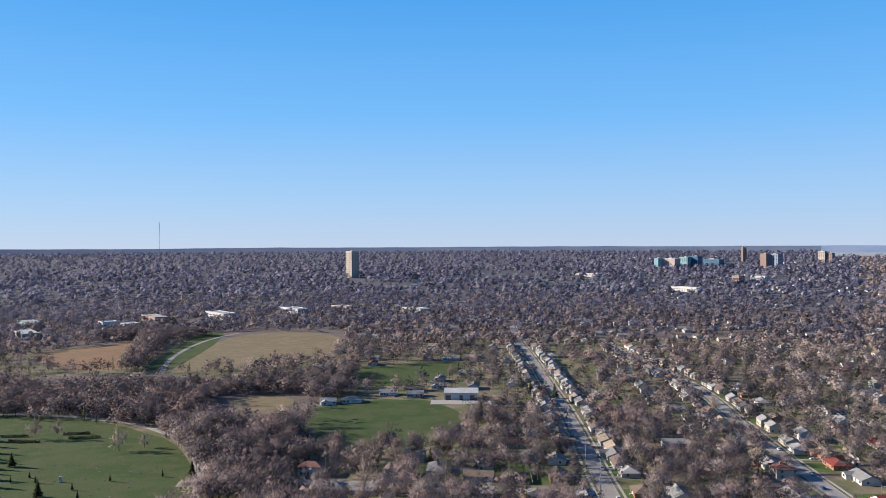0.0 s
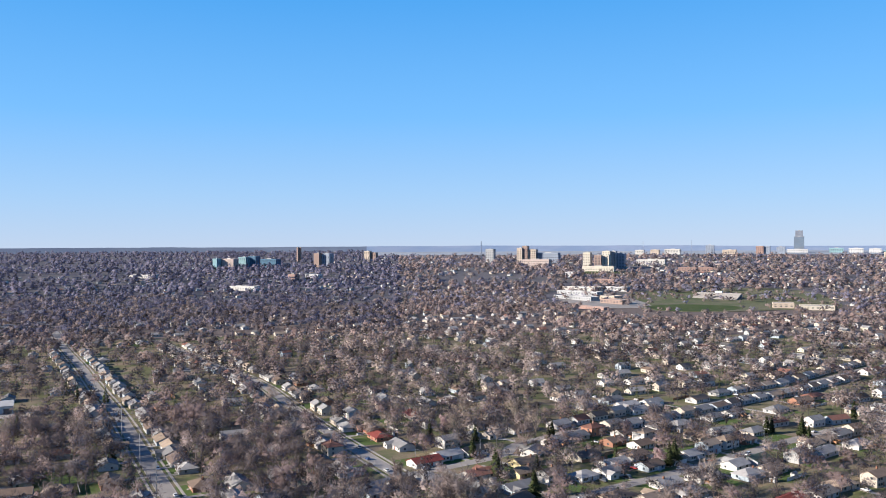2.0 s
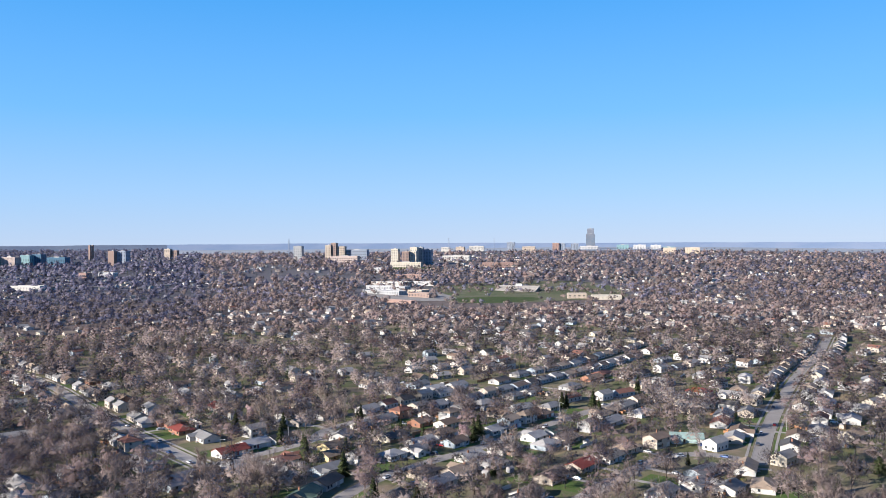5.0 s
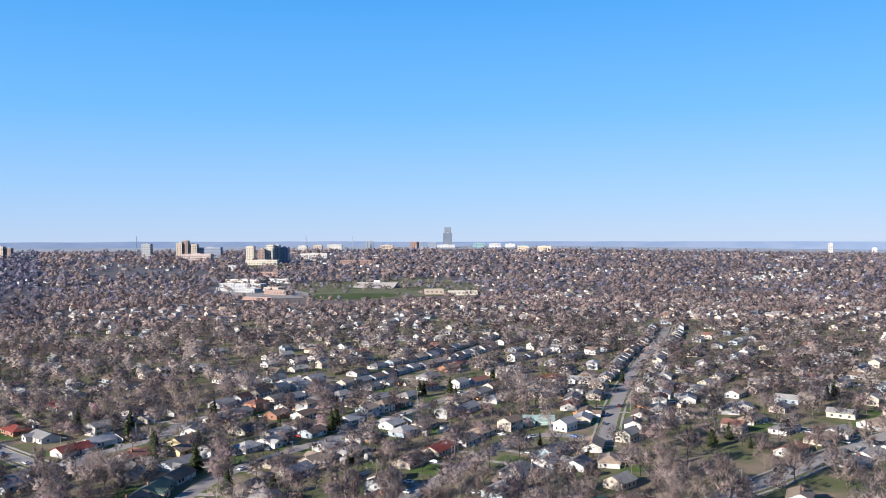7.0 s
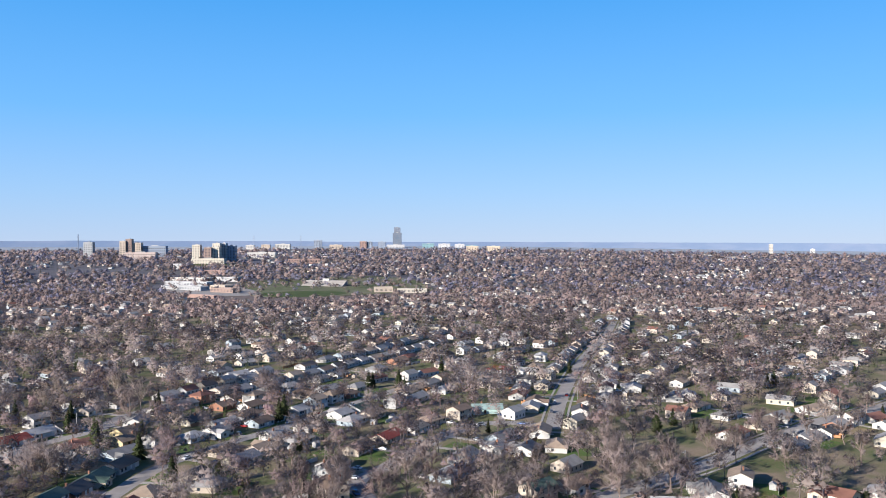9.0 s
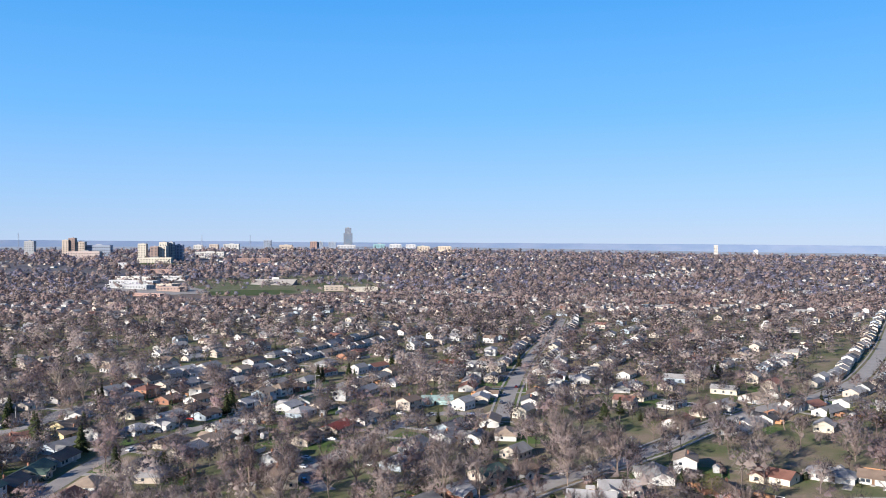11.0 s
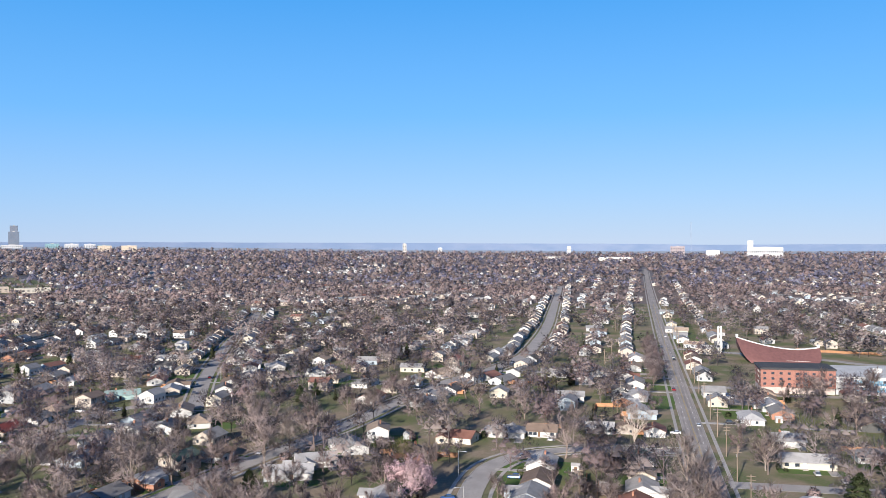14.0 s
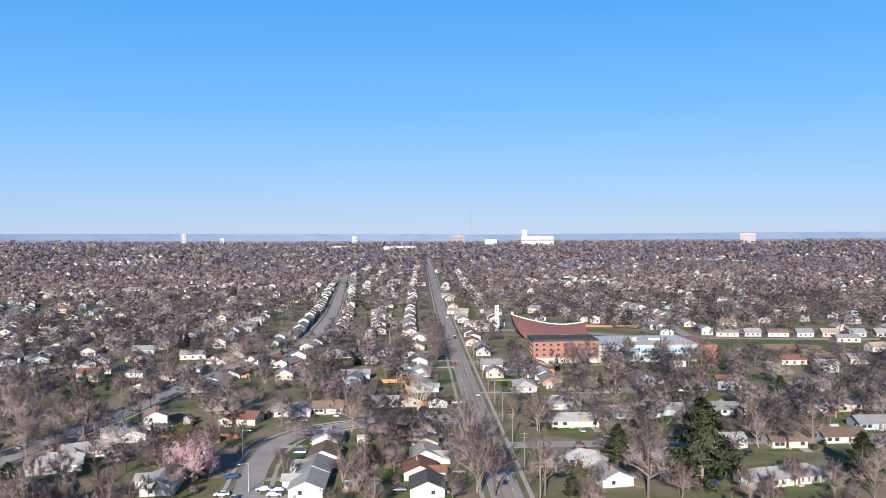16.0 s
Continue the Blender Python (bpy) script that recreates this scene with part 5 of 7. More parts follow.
def plant(name, templates, places, mats, label):
    """Joins many trees too numerous to count: one object for each tone of twig."""
    places = np.array(places)
    r = np.random.RandomState(len(places))
    pick, tone = r.randint(0, len(templates), len(places)), r.choice(len(mats), len(places))
    for m, mat in enumerate(mats):
        vs, ts, n = [], [], 0
        for k, (v, t) in enumerate(templates):
            rows = places[(pick == k) & (tone == m)]
            if not len(rows):
                continue
            a = r.uniform(0, 2 * math.pi, len(rows))
            c, s = np.cos(a) * rows[:, 2], np.sin(a) * rows[:, 2]
            x = c[:, None] * v[None, :, 0] - s[:, None] * v[None, :, 1] + rows[:, None, 0]
            y = s[:, None] * v[None, :, 0] + c[:, None] * v[None, :, 1] + rows[:, None, 1]
            z = (rows[:, 2] * r.uniform(0.85, 1.15, len(rows)))[:, None] * v[None, :, 2] + terrain(rows[:, 0], rows[:, 1])[:, None]
            c, s = np.cos(a), np.sin(a)
            nx, ny = c[:, None] * v[None, :, 3] - s[:, None] * v[None, :, 4], s[:, None] * v[None, :, 3] + c[:, None] * v[None, :, 4]
            vs.append(np.stack([x, y, z, nx, ny, np.broadcast_to(v[None, :, 5], nx.shape)], -1).reshape(-1, 6))
            ts.append((t[None] + len(v) * np.arange(len(rows))[:, None, None]).reshape(-1, 3) + n)
            n += len(rows) * len(v)
        if vs:
            tagged(new(name, triangle_mesh(name, np.concatenate(vs), np.concatenate(ts), mat)), label, "trees", kind="stuff")


MID = [round_crown(80 + i, 14, (6.0, 6.8, 7.6, 5.2, 6.4)[i], 22, 0.15, 500, 2.0, 0.23, 9) for i in range(5)]
FARM = [round_crown(90 + i, 13, (6.4, 7.2, 5.6, 6.8)[i], 40, 0.14, 110, 2.0, 0.26, 4) for i in range(4)]
TINY = [round_crown(95 + i, 13, (7.0, 7.8, 6.2)[i], 18, 0.26, 14, 2.6, 0.5) for i in range(3)]


def thinned(x, y):
    """Fewer and lower trees along the avenue and its houses."""
    return x > 330 and (-95 < y < 20 or 34 < y < 118)


SHADE_TONES = [M_CROWD[3], M_CROWD[1], M_CROWD[3], M_CROWD[0]]   # darker mix that paints in the shaded side of the northern trees
places = [(x, y, rng.choice((0.55, 0.65, 0.8, 0.95, 1.1) if x > 0.36 * y else (0.85, 0.95, 1.05, 1.2))) for r, x, y in spots[165:] if not thinned(x, y) or rng.random() < 0.6]
plant("bare_trees", MID, [q for q in places if q[0] > 0.36 * q[1]], M_CROWD, "leafless trees between the houses")
plant("bare_trees", MID, [q for q in places if q[0] <= 0.36 * q[1]], SHADE_TONES, "tall leafless trees between the houses in painted shade tones")

places, evergreen = [], []
for gx in range(-900, 1000, 12):
    for gy in range(-560, 1000, 12):
        x, y = gx + rng.uniform(-6.5, 6.5), gy + rng.uniform(-6.5, 6.5)
        r, az = math.hypot(x, y), math.degrees(math.atan2(x, y))
        if not 570 < r < 980 or not -33 < az < 122:
            continue
        wood = wood_spot(x, y)
        dens = 1.0 if wood else 0.86 * (0.9 + 1.2 * noise.noise((x * 0.008, y * 0.008, 4.0)))
        if az < 30:
            dens *= 1.4
        if thinned(x, y):
            dens *= 0.4
        if veils(x, y) and not wood and rng.random() < 0.6:
            continue
        if rng.random() < dens and tree_spot(x, y, 6):
            (evergreen if rng.random() < 0.09 else places).append((x, y, rng.choice((0.55, 0.7, 0.9, 1.05, 1.2))))
plant("bare_trees", FARM, [q for q in places if q[0] > 0.36 * q[1]], M_CROWD, "leafless trees across the suburb")
plant("bare_trees", FARM, [q for q in places if q[0] <= 0.36 * q[1]], SHADE_TONES, "leafless trees across the suburb in painted shade tones")

# the dense bare wood between the cemetery and the meadow
places = []
for gx in range(-500, -90, 7):
    for gy in range(360, 1170, 7):
        x, y = gx + rng.uniform(-3, 3), gy + rng.uniform(-3, 3)
        if wood_spot(x, y) and not inside(x, y, FIELDS["cemetery_lawn"][0]) and not inside(x, y, FIELDS["sports_field"][0]):
            (evergreen if rng.random() < 0.02 else places).append((x, y, rng.choice((0.6, 0.75, 0.9, 1.0, 1.1))))
plant("bare_trees", FARM, places, [M_CROWD[3], M_CROWD[3], M_CROWD[1]], "dense leafless wood of grey-brown trees")

for x, y in [(q[1], q[2]) for q in spots[172:1100:13]]:
    x, y = x + rng.uniform(-3, 3), y + rng.uniform(4, 6)
    if tree_spot(x, y, 6):
        tree_thing("conifer", rng.choice(SPRUCE), M_NEEDLES, M_BARK, grow(x, y, rng.uniform(0.5, 1.0), rng.uniform(0, 6)), "dark green spruce in a garden", "evergreens")

# shrubs beside the houses near by
def shrub_mesh(seed, wide, high, n, size, mat):
    r = np.random.RandomState(seed)
    out = unit(r.normal(size=(n, 3)))
    p = out * np.array([wide, wide, high]) * (r.uniform(0.3, 1, (n, 1)) ** 0.5) * 0.5 + np.array([0, 0, high * 0.45])
    v, t = slivers(p, unit(out + r.normal(size=(n, 3)) * 0.7 + np.array([0, 0, 0.5])), r.uniform(0.6, 1.3, n) * size, np.full(n, size * 0.5), r)
    return triangle_mesh("shrub", domed(v, (0, 0, high * 0.3), seed, 0.6), t, mat)


M_SHRUB = twig_mat("evergreen shrub leaves", (0.055, 0.08, 0.03), (0.04, 0.058, 0.026), (0.07, 0.08, 0.04))
SHRUBS = [(shrub_mesh(1, 2.2, 1.6, 190, 0.4, M_SHRUB), "rounded dark evergreen shrub beside a house"), (shrub_mesh(2, 1.6, 2.6, 190, 0.4, M_SHRUB), "upright dark evergreen shrub beside a house"),
          (shrub_mesh(3, 3.2, 2.6, 260, 0.7, M_TWIGS[1]), "bare reddish shrub in a back yard"), (shrub_mesh(4, 3.6, 3.0, 260, 0.7, M_TWIGS[0]), "bare brown-grey shrub in a back yard"), (shrub_mesh(5, 2.6, 1.9, 220, 0.35, M_BUDS), "shrub with fresh yellow-green leaves")]
close = sorted(HOMES, key=lambda q: math.hypot(q[0], q[1]))[:110]
for x, y, turn, w, d, gx, setback in close:
    for k in range(rng.choice((1, 2, 3, 3))):
        me, label = SHRUBS[rng.choice((0, 0, 1, 2, 2, 3, 3, 4))]
        if me.name.startswith("shrub") and me in (SHRUBS[2][0], SHRUBS[3][0]):
            m = pose(x, y, 0, 0, 0, turn) @ pose(rng.uniform(-w / 2 - 3, w / 2 + 3), d / 2 + rng.uniform(4, 11), 0, 0, 0, rng.uniform(0, 360))
        else:
            m = pose(x, y, 0, 0, 0, turn) @ pose(rng.choice((-w / 2 + 0.6, w / 2 + 1.6, -w / 2 - 1.6)), -d / 2 - rng.uniform(1.2, 4), 0, 0, 0, rng.uniform(0, 360))
        q = m.translation
        if near_line(q.x, q.y, 2) or any(abs(q.x - o[0]) < 6.5 and abs(q.y - o[1]) < 6.5 for o in HOMES if o[0] != x):
            continue
        s = rng.uniform(0.8, 1.3)
        ob = new("shrub", me)
        ob.matrix_basis = m @ Matrix.Diagonal((s, s, s, 1))
        tagged(ob, label, "shrub", "garden shrubs")

# ---- the suburb further off ----
places = []
for gx in range(-1200, 1900, 13):
    for gy in range(-1100, 1900, 13):
        x, y = gx + rng.uniform(-5.5, 5.5), gy + rng.uniform(-5.5, 5.5)
        r, az = math.hypot(x, y), math.degrees(math.atan2(x, y))
        if not 980 < r < 1850 or not -33 < az < 122 or near_line(x, y, 1) or (abs(y + 28 + 0.006 * max(0, x - 600)) < 13 and x > 0) or (thinned(x, y) and rng.random() < 0.6):
            continue
        if not far_ok(x, y) and not wood_spot(x, y) and not (inside(x, y, CAMPUS) and not inside(x, y, FIELDS["stadium_field"][0]) and rng.random() < (0.35 if r > 1650 else 0.1)):
            continue
        if veils(x, y) and rng.random() < 0.7:
            continue
        if rng.random() < (0.95 if az < 15 else 0.85 if az < 25 else 0.74) * (0.9 + 1.1 * noise.noise((x * 0.006, y * 0.006, 9.0))):
            (evergreen if rng.random() < 0.05 else places).append((x, y, rng.choice((0.6, 0.75, 0.9, 1.05))))
ZONES = {"near": [], "mid": [], "town": [], "woods": []}
for q in places:
    reach = math.hypot(q[0], q[1]) + rng.uniform(-90, 90)
    ZONES["near" if reach < 1180 else "mid" if reach < 1500 else "town" if q[0] > 0.45 * q[1] else "woods"].append(q)
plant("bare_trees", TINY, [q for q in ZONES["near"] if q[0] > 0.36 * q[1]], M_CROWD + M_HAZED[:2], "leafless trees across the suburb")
plant("bare_trees", TINY, [q for q in ZONES["near"] if q[0] <= 0.36 * q[1]], SHADE_TONES, "leafless trees across the suburb in painted shade tones")
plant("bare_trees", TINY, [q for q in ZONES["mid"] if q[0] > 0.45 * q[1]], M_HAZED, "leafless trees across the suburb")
# from here on the haze of distance comes from the bluer twig colours
plant("bare_trees", TINY, [q for q in ZONES["mid"] if q[0] <= 0.45 * q[1]], [M_CROWD[3], M_HAZED[2]] + M_WOODS[1:3], "leafless woods behind the suburb in painted haze tones")
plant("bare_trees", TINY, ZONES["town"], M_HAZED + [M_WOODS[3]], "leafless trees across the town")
plant("bare_trees", TINY, ZONES["woods"], M_WOODS[:3] + [M_HAZED[2]], "leafless woods beyond the fields, painted haze-blue")
HAZE = [round_crown(99, 12.5, 9.4, 9, 0.4), round_crown(98, 11, 8.2, 9, 0.4), round_crown(97, 12.5, 7.8, 9, 0.42)]
for r0, r1, gap in ((1850, 2600, 24), (2600, 4650, 38)):
    places, r = [], r0
    while r < r1:
        n = int(radians(155) * r / gap)
        for k in range(n):
            az = radians(-33 + 155 * (k + rng.random()) / n)
            rr = r + rng.uniform(-0.5, 0.5) * gap
            x, y = rr * math.sin(az), rr * math.cos(az)
            if (abs(y + 37) < 12 and 0 < x < 2300) or (rr > 3750 and az > 0.38) or inside(x, y, HOSPITAL):
                continue
            if rng.random() < 0.8 + 0.9 * noise.noise((x * 0.004, y * 0.004, 1.0)):
                if rng.random() < 0.02:
                    evergreen.append((x, y, 1.0))
                else:
                    places.append((x, y, rng.choice((0.75, 0.9, 1.05, 1.3))))
        r += gap
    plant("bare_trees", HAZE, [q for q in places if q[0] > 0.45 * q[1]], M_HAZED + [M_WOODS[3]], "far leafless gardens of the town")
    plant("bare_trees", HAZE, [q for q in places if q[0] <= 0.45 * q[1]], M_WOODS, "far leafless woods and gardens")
plant("conifers", [joined(conifer_shape(64, 12, 3.2, 70)), joined(conifer_shape(65, 14, 2.8, 70))], evergreen, [M_NEEDLES], "scattered dark evergreens across the suburb")


def plain_house(w, d, e, rise):
    x, y = w / 2, d / 2
    o = 0.5
    wall = ([(-x, -y, -1), (x, -y, -1), (x, y, -1), (-x, y, -1), (-x, -y, e), (x, -y, e), (x, y, e), (-x, y, e), (-x, 0, e + rise), (x, 0, e + rise)],
            [(0, 1, 5), (0, 5, 4), (2, 3, 7), (2, 7, 6), (1, 2, 6), (1, 6, 5), (5, 6, 9), (3, 0, 4), (3, 4, 7), (4, 8, 7)])
    k = rise / y * o
    roof = ([(-x - o, -y - o, e - k + 0.15), (x + o, -y - o, e - k + 0.15), (x + o, y + o, e - k + 0.15), (-x - o, y + o, e - k + 0.15), (-x - o, 0, e + rise + 0.15), (x + o, 0, e + rise + 0.15)],
            [(0, 1, 5), (0, 5, 4), (2, 3, 4), (2, 4, 5)])
    holes = []
    for sy in (-1, 1):
        for wx in (-x * 0.6, 0.0, x * 0.6):
            holes.append([(wx - 0.6, sy * (y + 0.04), 0.9), (wx + 0.6, sy * (y + 0.04), 0.9), (wx + 0.6, sy * (y + 0.04), 2.1), (wx - 0.6, sy * (y + 0.04), 2.1)])
    for sx in (-1, 1):
        for wy in (-y * 0.5, y * 0.5):
            holes.append([(sx * (x + 0.04), wy - 0.5, 0.9), (sx * (x + 0.04), wy + 0.5, 0.9), (sx * (x + 0.04), wy + 0.5, 2.1), (sx * (x + 0.04), wy - 0.5, 2.1)])
    glass = ([p for h in holes for p in h], [t for i in range(len(holes)) for t in ((4 * i, 4 * i + 1, 4 * i + 2), (4 * i, 4 * i + 2, 4 * i + 3))])
    return [(np.array(v, float), np.array(t)) for v, t in (wall, roof, glass)]


def settle(rows):
    """Joins far houses: walls by colour, roofs by colour, windows."""
    kinds = [plain_house(14, 9, 2.9, 2.0), plain_house(11, 9, 3.0, 2.4), plain_house(11, 8, 4.4, 2.0), plain_house(15, 9, 3.0, 1.9)]
    r = np.random.RandomState(3)
    rows = np.array(rows)
    pick = r.randint(0, 4, len(rows))
    sets = {}
    walls = ["white"] * 3 + ["tan", "tan", "cream", "grey", "grey", "tan", "blue"]
    roofs = ["lgrey"] * 4 + ["grey"] * 4 + ["lbrown", "brown", "brown", "redbrown", "dark"]
    for (x, y, a), k in zip(rows, pick):
        c, s = math.cos(a), math.sin(a)
        z = float(terrain(x, y))
        for (v, t), mat in zip(kinds[k], (WALLS[walls[r.randint(len(walls))]], ROOFS[roofs[r.randint(len(roofs))]], M_GLASS)):
            vs, ts = sets.setdefault(mat.name, ([], [], mat))[:2]
            n = sum(len(q) for q in vs) if len(vs) < 2 else sets[mat.name + "#"]
            w = np.stack([c * v[:, 0] - s * v[:, 1] + x, s * v[:, 0] + c * v[:, 1] + y, v[:, 2] + z], 1)
            vs.append(w)
            ts.append(t + n)
            sets[mat.name + "#"] = n + len(v)
    for key, val in list(sets.items()):
        if not key.endswith("#"):
            name = "far_houses"
            tagged(new(name, triangle_mesh(name, np.concatenate(val[0]), np.concatenate(val[1]), val[2])), "distant small houses of the suburb, " + key, "houses", kind="stuff")


for i in range(900):
    r, az = rng.uniform(2300, 3900), radians(rng.uniform(8, 126))
    if not inside(r * math.sin(az), r * math.cos(az), HOSPITAL):
        homes.append((r * math.sin(az), r * math.cos(az), rng.uniform(0, 3)))
settle(homes)

# ---- large buildings ----
M_BRICK = worn("orange-red brick", (0.29, 0.14, 0.11), (0.23, 0.11, 0.088), 0.9, 0.85, 0.06, 0.3)
M_TAR = worn("black tar roof", (0.045, 0.045, 0.05), (0.07, 0.07, 0.07), 0.2)
M_MEMBRANE = worn("pale roof membrane", (0.4, 0.4, 0.395), (0.3, 0.295, 0.29), 0.15)
M_REDTILE = worn("dark red shingles", (0.17, 0.08, 0.075), (0.125, 0.058, 0.055), 0.5, 0.85, 0.05, 0.4)
M_BLUE = worn("blue panel", (0.1, 0.27, 0.42), None, 1.0, 0.5, 0.15)
M_SKYGLASS, _n, _bb = base_mat("pale blue glass", 0.1, 0, 0.6)
_bb.inputs["Base Color"].default_value = (0.2, 0.36, 0.46, 1)
# the last two entries have distance haze greyed into red-brown and pink
STONE = {k: worn(k + " facade", c, tuple(v * 0.88 for v in c), 0.05, 0.8, 0.05) for k, c in dict(
    cream=(0.52, 0.475, 0.4), pale=(0.5, 0.485, 0.46), pink=(0.44, 0.36, 0.33), tan=(0.43, 0.36, 0.3), brown=(0.27, 0.195, 0.17), grey=(0.34, 0.35, 0.365), tower=(0.15, 0.17, 0.21),
    slate=(0.24, 0.28, 0.35), teal=(0.2, 0.33, 0.36), deep=(0.06, 0.14, 0.22), orange=(0.54, 0.45, 0.35), white=(0.47, 0.47, 0.475), stone=(0.45, 0.43, 0.4), red=(0.3, 0.2, 0.175), russet=(0.27, 0.23, 0.24), dusty=(0.37, 0.34, 0.34)).items()}


def block(name, x, y, w, d, top, wall, floors, label, turn=None, category="building", base=None, glass=None, bays=0):
    """A large building far off: walls with a parapet, a flat roof and a band of windows on each floor."""
    z = float(terrain(x, y)) - 3 if base is None else base
    h = top - z
    b = new(name)
    turn = -max(52.0, math.degrees(math.atan2(x, y))) if turn is None else turn
    b.matrix_basis = pose(x, y, z, 0, 0, turn)
    tagged(b, label, category, "large buildings")
    bm = bmesh.new()
    box(bm, -w / 2, -d / 2, 0, w / 2, d / 2, h - 1.0)
    for x0, y0, x1, y1 in ((-w / 2, -d / 2, w / 2, -d / 2 + 0.5), (-w / 2, d / 2 - 0.5, w / 2, d / 2), (-w / 2, -d / 2 + 0.5, -w / 2 + 0.5, d / 2 - 0.5), (w / 2 - 0.5, -d / 2 + 0.5, w / 2, d / 2 - 0.5)):
        box(bm, x0, y0, h - 1.0, x1, y1, h)
    part("wall", bm, STONE[wall], b)
    bm = bmesh.new()
    box(bm, -w / 2 + 0.5, -d / 2 + 0.5, h - 1.0, w / 2 - 0.5, d / 2 - 0.5, h - 0.8)
    if h > 16:
        box(bm, -w / 8, -d / 8, h - 0.8, w / 8, d / 8, h + 2.2)
    part("roof", bm, M_MEMBRANE, b)
    if floors:
        step = (h - 5) / floors
        n = bays or max(2, int(w / 7))
        m = max(2, int(d / 7))
        bm = bmesh.new()
        for i in range(n):
            for s in (-1, 1):
                box(bm, -w / 2 + w * (i + 0.25) / n, s * d / 2 - 0.08, 0, -w / 2 + w * (i + 0.72) / n, s * d / 2 + 0.08, step * 0.4)
        for i in range(m):
            for s in (-1, 1):
                box(bm, s * w / 2 - 0.08, -d / 2 + d * (i + 0.25) / m, 0, s * w / 2 + 0.08, -d / 2 + d * (i + 0.72) / m, step * 0.4)
        me = mesh_of("window_row", bm, glass or M_GLASS)
        for f in range(floors):
            tagged(child("window_row", me, b, pose(0, 0, 3.5 + f * step)), kind="stuff")
    return b


block("apartment_tower", -340, 2275, 30, 24, 106, "tan", 14, "tall tan apartment tower above the far woods", turn=-50)
block("office_tower", 545, 2542, 16, 20, 78, "teal", 9, "teal glass hospital wing above the trees", glass=M_SKYGLASS)
block("hospital_wing", 580, 2534, 50, 24, 77, "pink", 9, "pink-tan hospital block with rows of windows", bays=12)
block("office_tower", 635, 2573, 30, 24, 81, "teal", 9, "dark teal glass-fronted office block")
block("office_tower", 664, 2566, 28, 24, 83, "deep", 9, "dark blue glass-fronted office block")
block("office_block", 722, 2602, 68, 26, 73, "deep", 6, "long dark blue glass building")
block("office_tower", 868, 2557, 20, 24, 90, "brown", 0, "brown stair tower of a slate high-rise")
block("office_tower", 894, 2549, 34, 26, 89, "slate", 10, "slate-grey high-rise block above bare trees")
for dx in (-5, 5):
    block("church_spire", 960 + dx, 3053, 6.5, 5.5, 108, "brown", 0, "brown stone twin church tower", category="tower")
block("apartment_block", 1203, 2965, 24, 18, 92, "tan", 8, "tan brick residential block")
block("apartment_block", 1225, 2950, 18, 18, 86, "brown", 6, "brown brick residential block")
block("office_block", 1521, 2585, 30, 22, 97, "grey", 8, "pale concrete office block")
block("hotel_tower", 1612, 2530, 20, 22, 100, "tan", 8, "tan stepped hospital building")
block("hotel_tower", 1628, 2520, 20, 22, 107, "brown", 9, "dark brown crowned hospital tower")
block("hotel_tower", 1648, 2508, 34, 24, 95, "tan", 6, "tan stepped hospital building")
block("office_block", 1695, 2476, 80, 26, 83, "slate", 4, "long dark slate-grey low building")
block("school_hall", 1460, 2200, 90, 26, 66, "pink", 3, "long pink-brick school hall")
block("hospital_wing", 1504, 1995, 22, 24, 88, "cream", 10, "cream hospital tower with blank walls", turn=-52)
block("hospital_wing", 1519, 1962, 20, 24, 80, "brown", 9, "brown brick hospital wing with dark windows", turn=-52)
block("hospital_wing", 1540, 1957, 26, 24, 81, "cream", 10, "cream hospital block with dark windows", turn=-52)
block("hospital_wing", 1556, 1970, 22, 24, 92, "cream", 11, "tall cream hospital block with many windows", turn=-52)
block("hospital_wing", 1585, 1975, 16, 22, 92, "grey", 11, "blue-grey hospital tower with windows", turn=-52)
block("hospital_wing", 1612, 1975, 26, 24, 85, "slate", 10, "dark slate hospital tower with windows", turn=-52)
block("hospital_wing", 1475, 1905, 90, 22, 50, "cream", 3, "low cream hospital front building", turn=-52)
block("office_block", 1380, 1770, 36, 20, 24, "white", 2, "low white flat-roofed office block")
block("office_block", 1440, 1690, 60, 24, 20, "red", 2, "low red-brick institutional building")
block("office_block", 1820, 2080, 90, 26, 62, "pale", 3, "long pale institutional building")
block("apartment_block", 1900, 1900, 100, 22, 50, "pink", 3, "long pink-brick apartment row")
block("skyscraper", 3310, 2752, 44, 38, 140, "tower", 16, "grey downtown skyscraper shaft", bays=10, glass=STONE["deep"])
block("skyscraper", 3318, 2758, 32, 28, 168, "tower", 5, "setback crown of the downtown skyscraper", base=136, bays=8, glass=STONE["slate"])
block("office_block", 3290, 2745, 90, 40, 80, "white", 2, "white podium at the foot of the skyscraper")
for x, y, w, top, c, f in ((2824, 2833, 36, 103, "slate", 9), (2970, 2679, 32, 97, "red", 8), (2995, 2660, 26, 96, "slate", 8), (3028, 2613, 36, 94, "slate", 7), (2640, 2990, 40, 84, "tan", 4),
                           (2700, 2940, 70, 86, "pale", 4), (2880, 2770, 60, 82, "tan", 3), (3400, 2620, 60, 85, "teal", 3), (3430, 2540, 60, 84, "white", 3), (3480, 2480, 50, 82, "white", 3),
                           (3240, 2240, 50, 76, "teal", 4), (2881, 1987, 50, 75, "orange", 5), (2930, 1914, 56, 75, "orange", 5), (2600, 3050, 40, 82, "pale", 3)):
    block("office_block", x, y, w, 24, top, c, f, "far %s downtown building" % {"pale": "pale concrete", "teal": "glass", "red": "red-brown", "orange": "orange-lit brick"}.get(c, c))
block("smokestack_tower", 3857, 1048, 18, 18, 77, "stone", 6, "lone grey tower block on the plain")
block("office_block", 3898, 883, 19, 16, 56, "white", 2, "small white block on the plain")
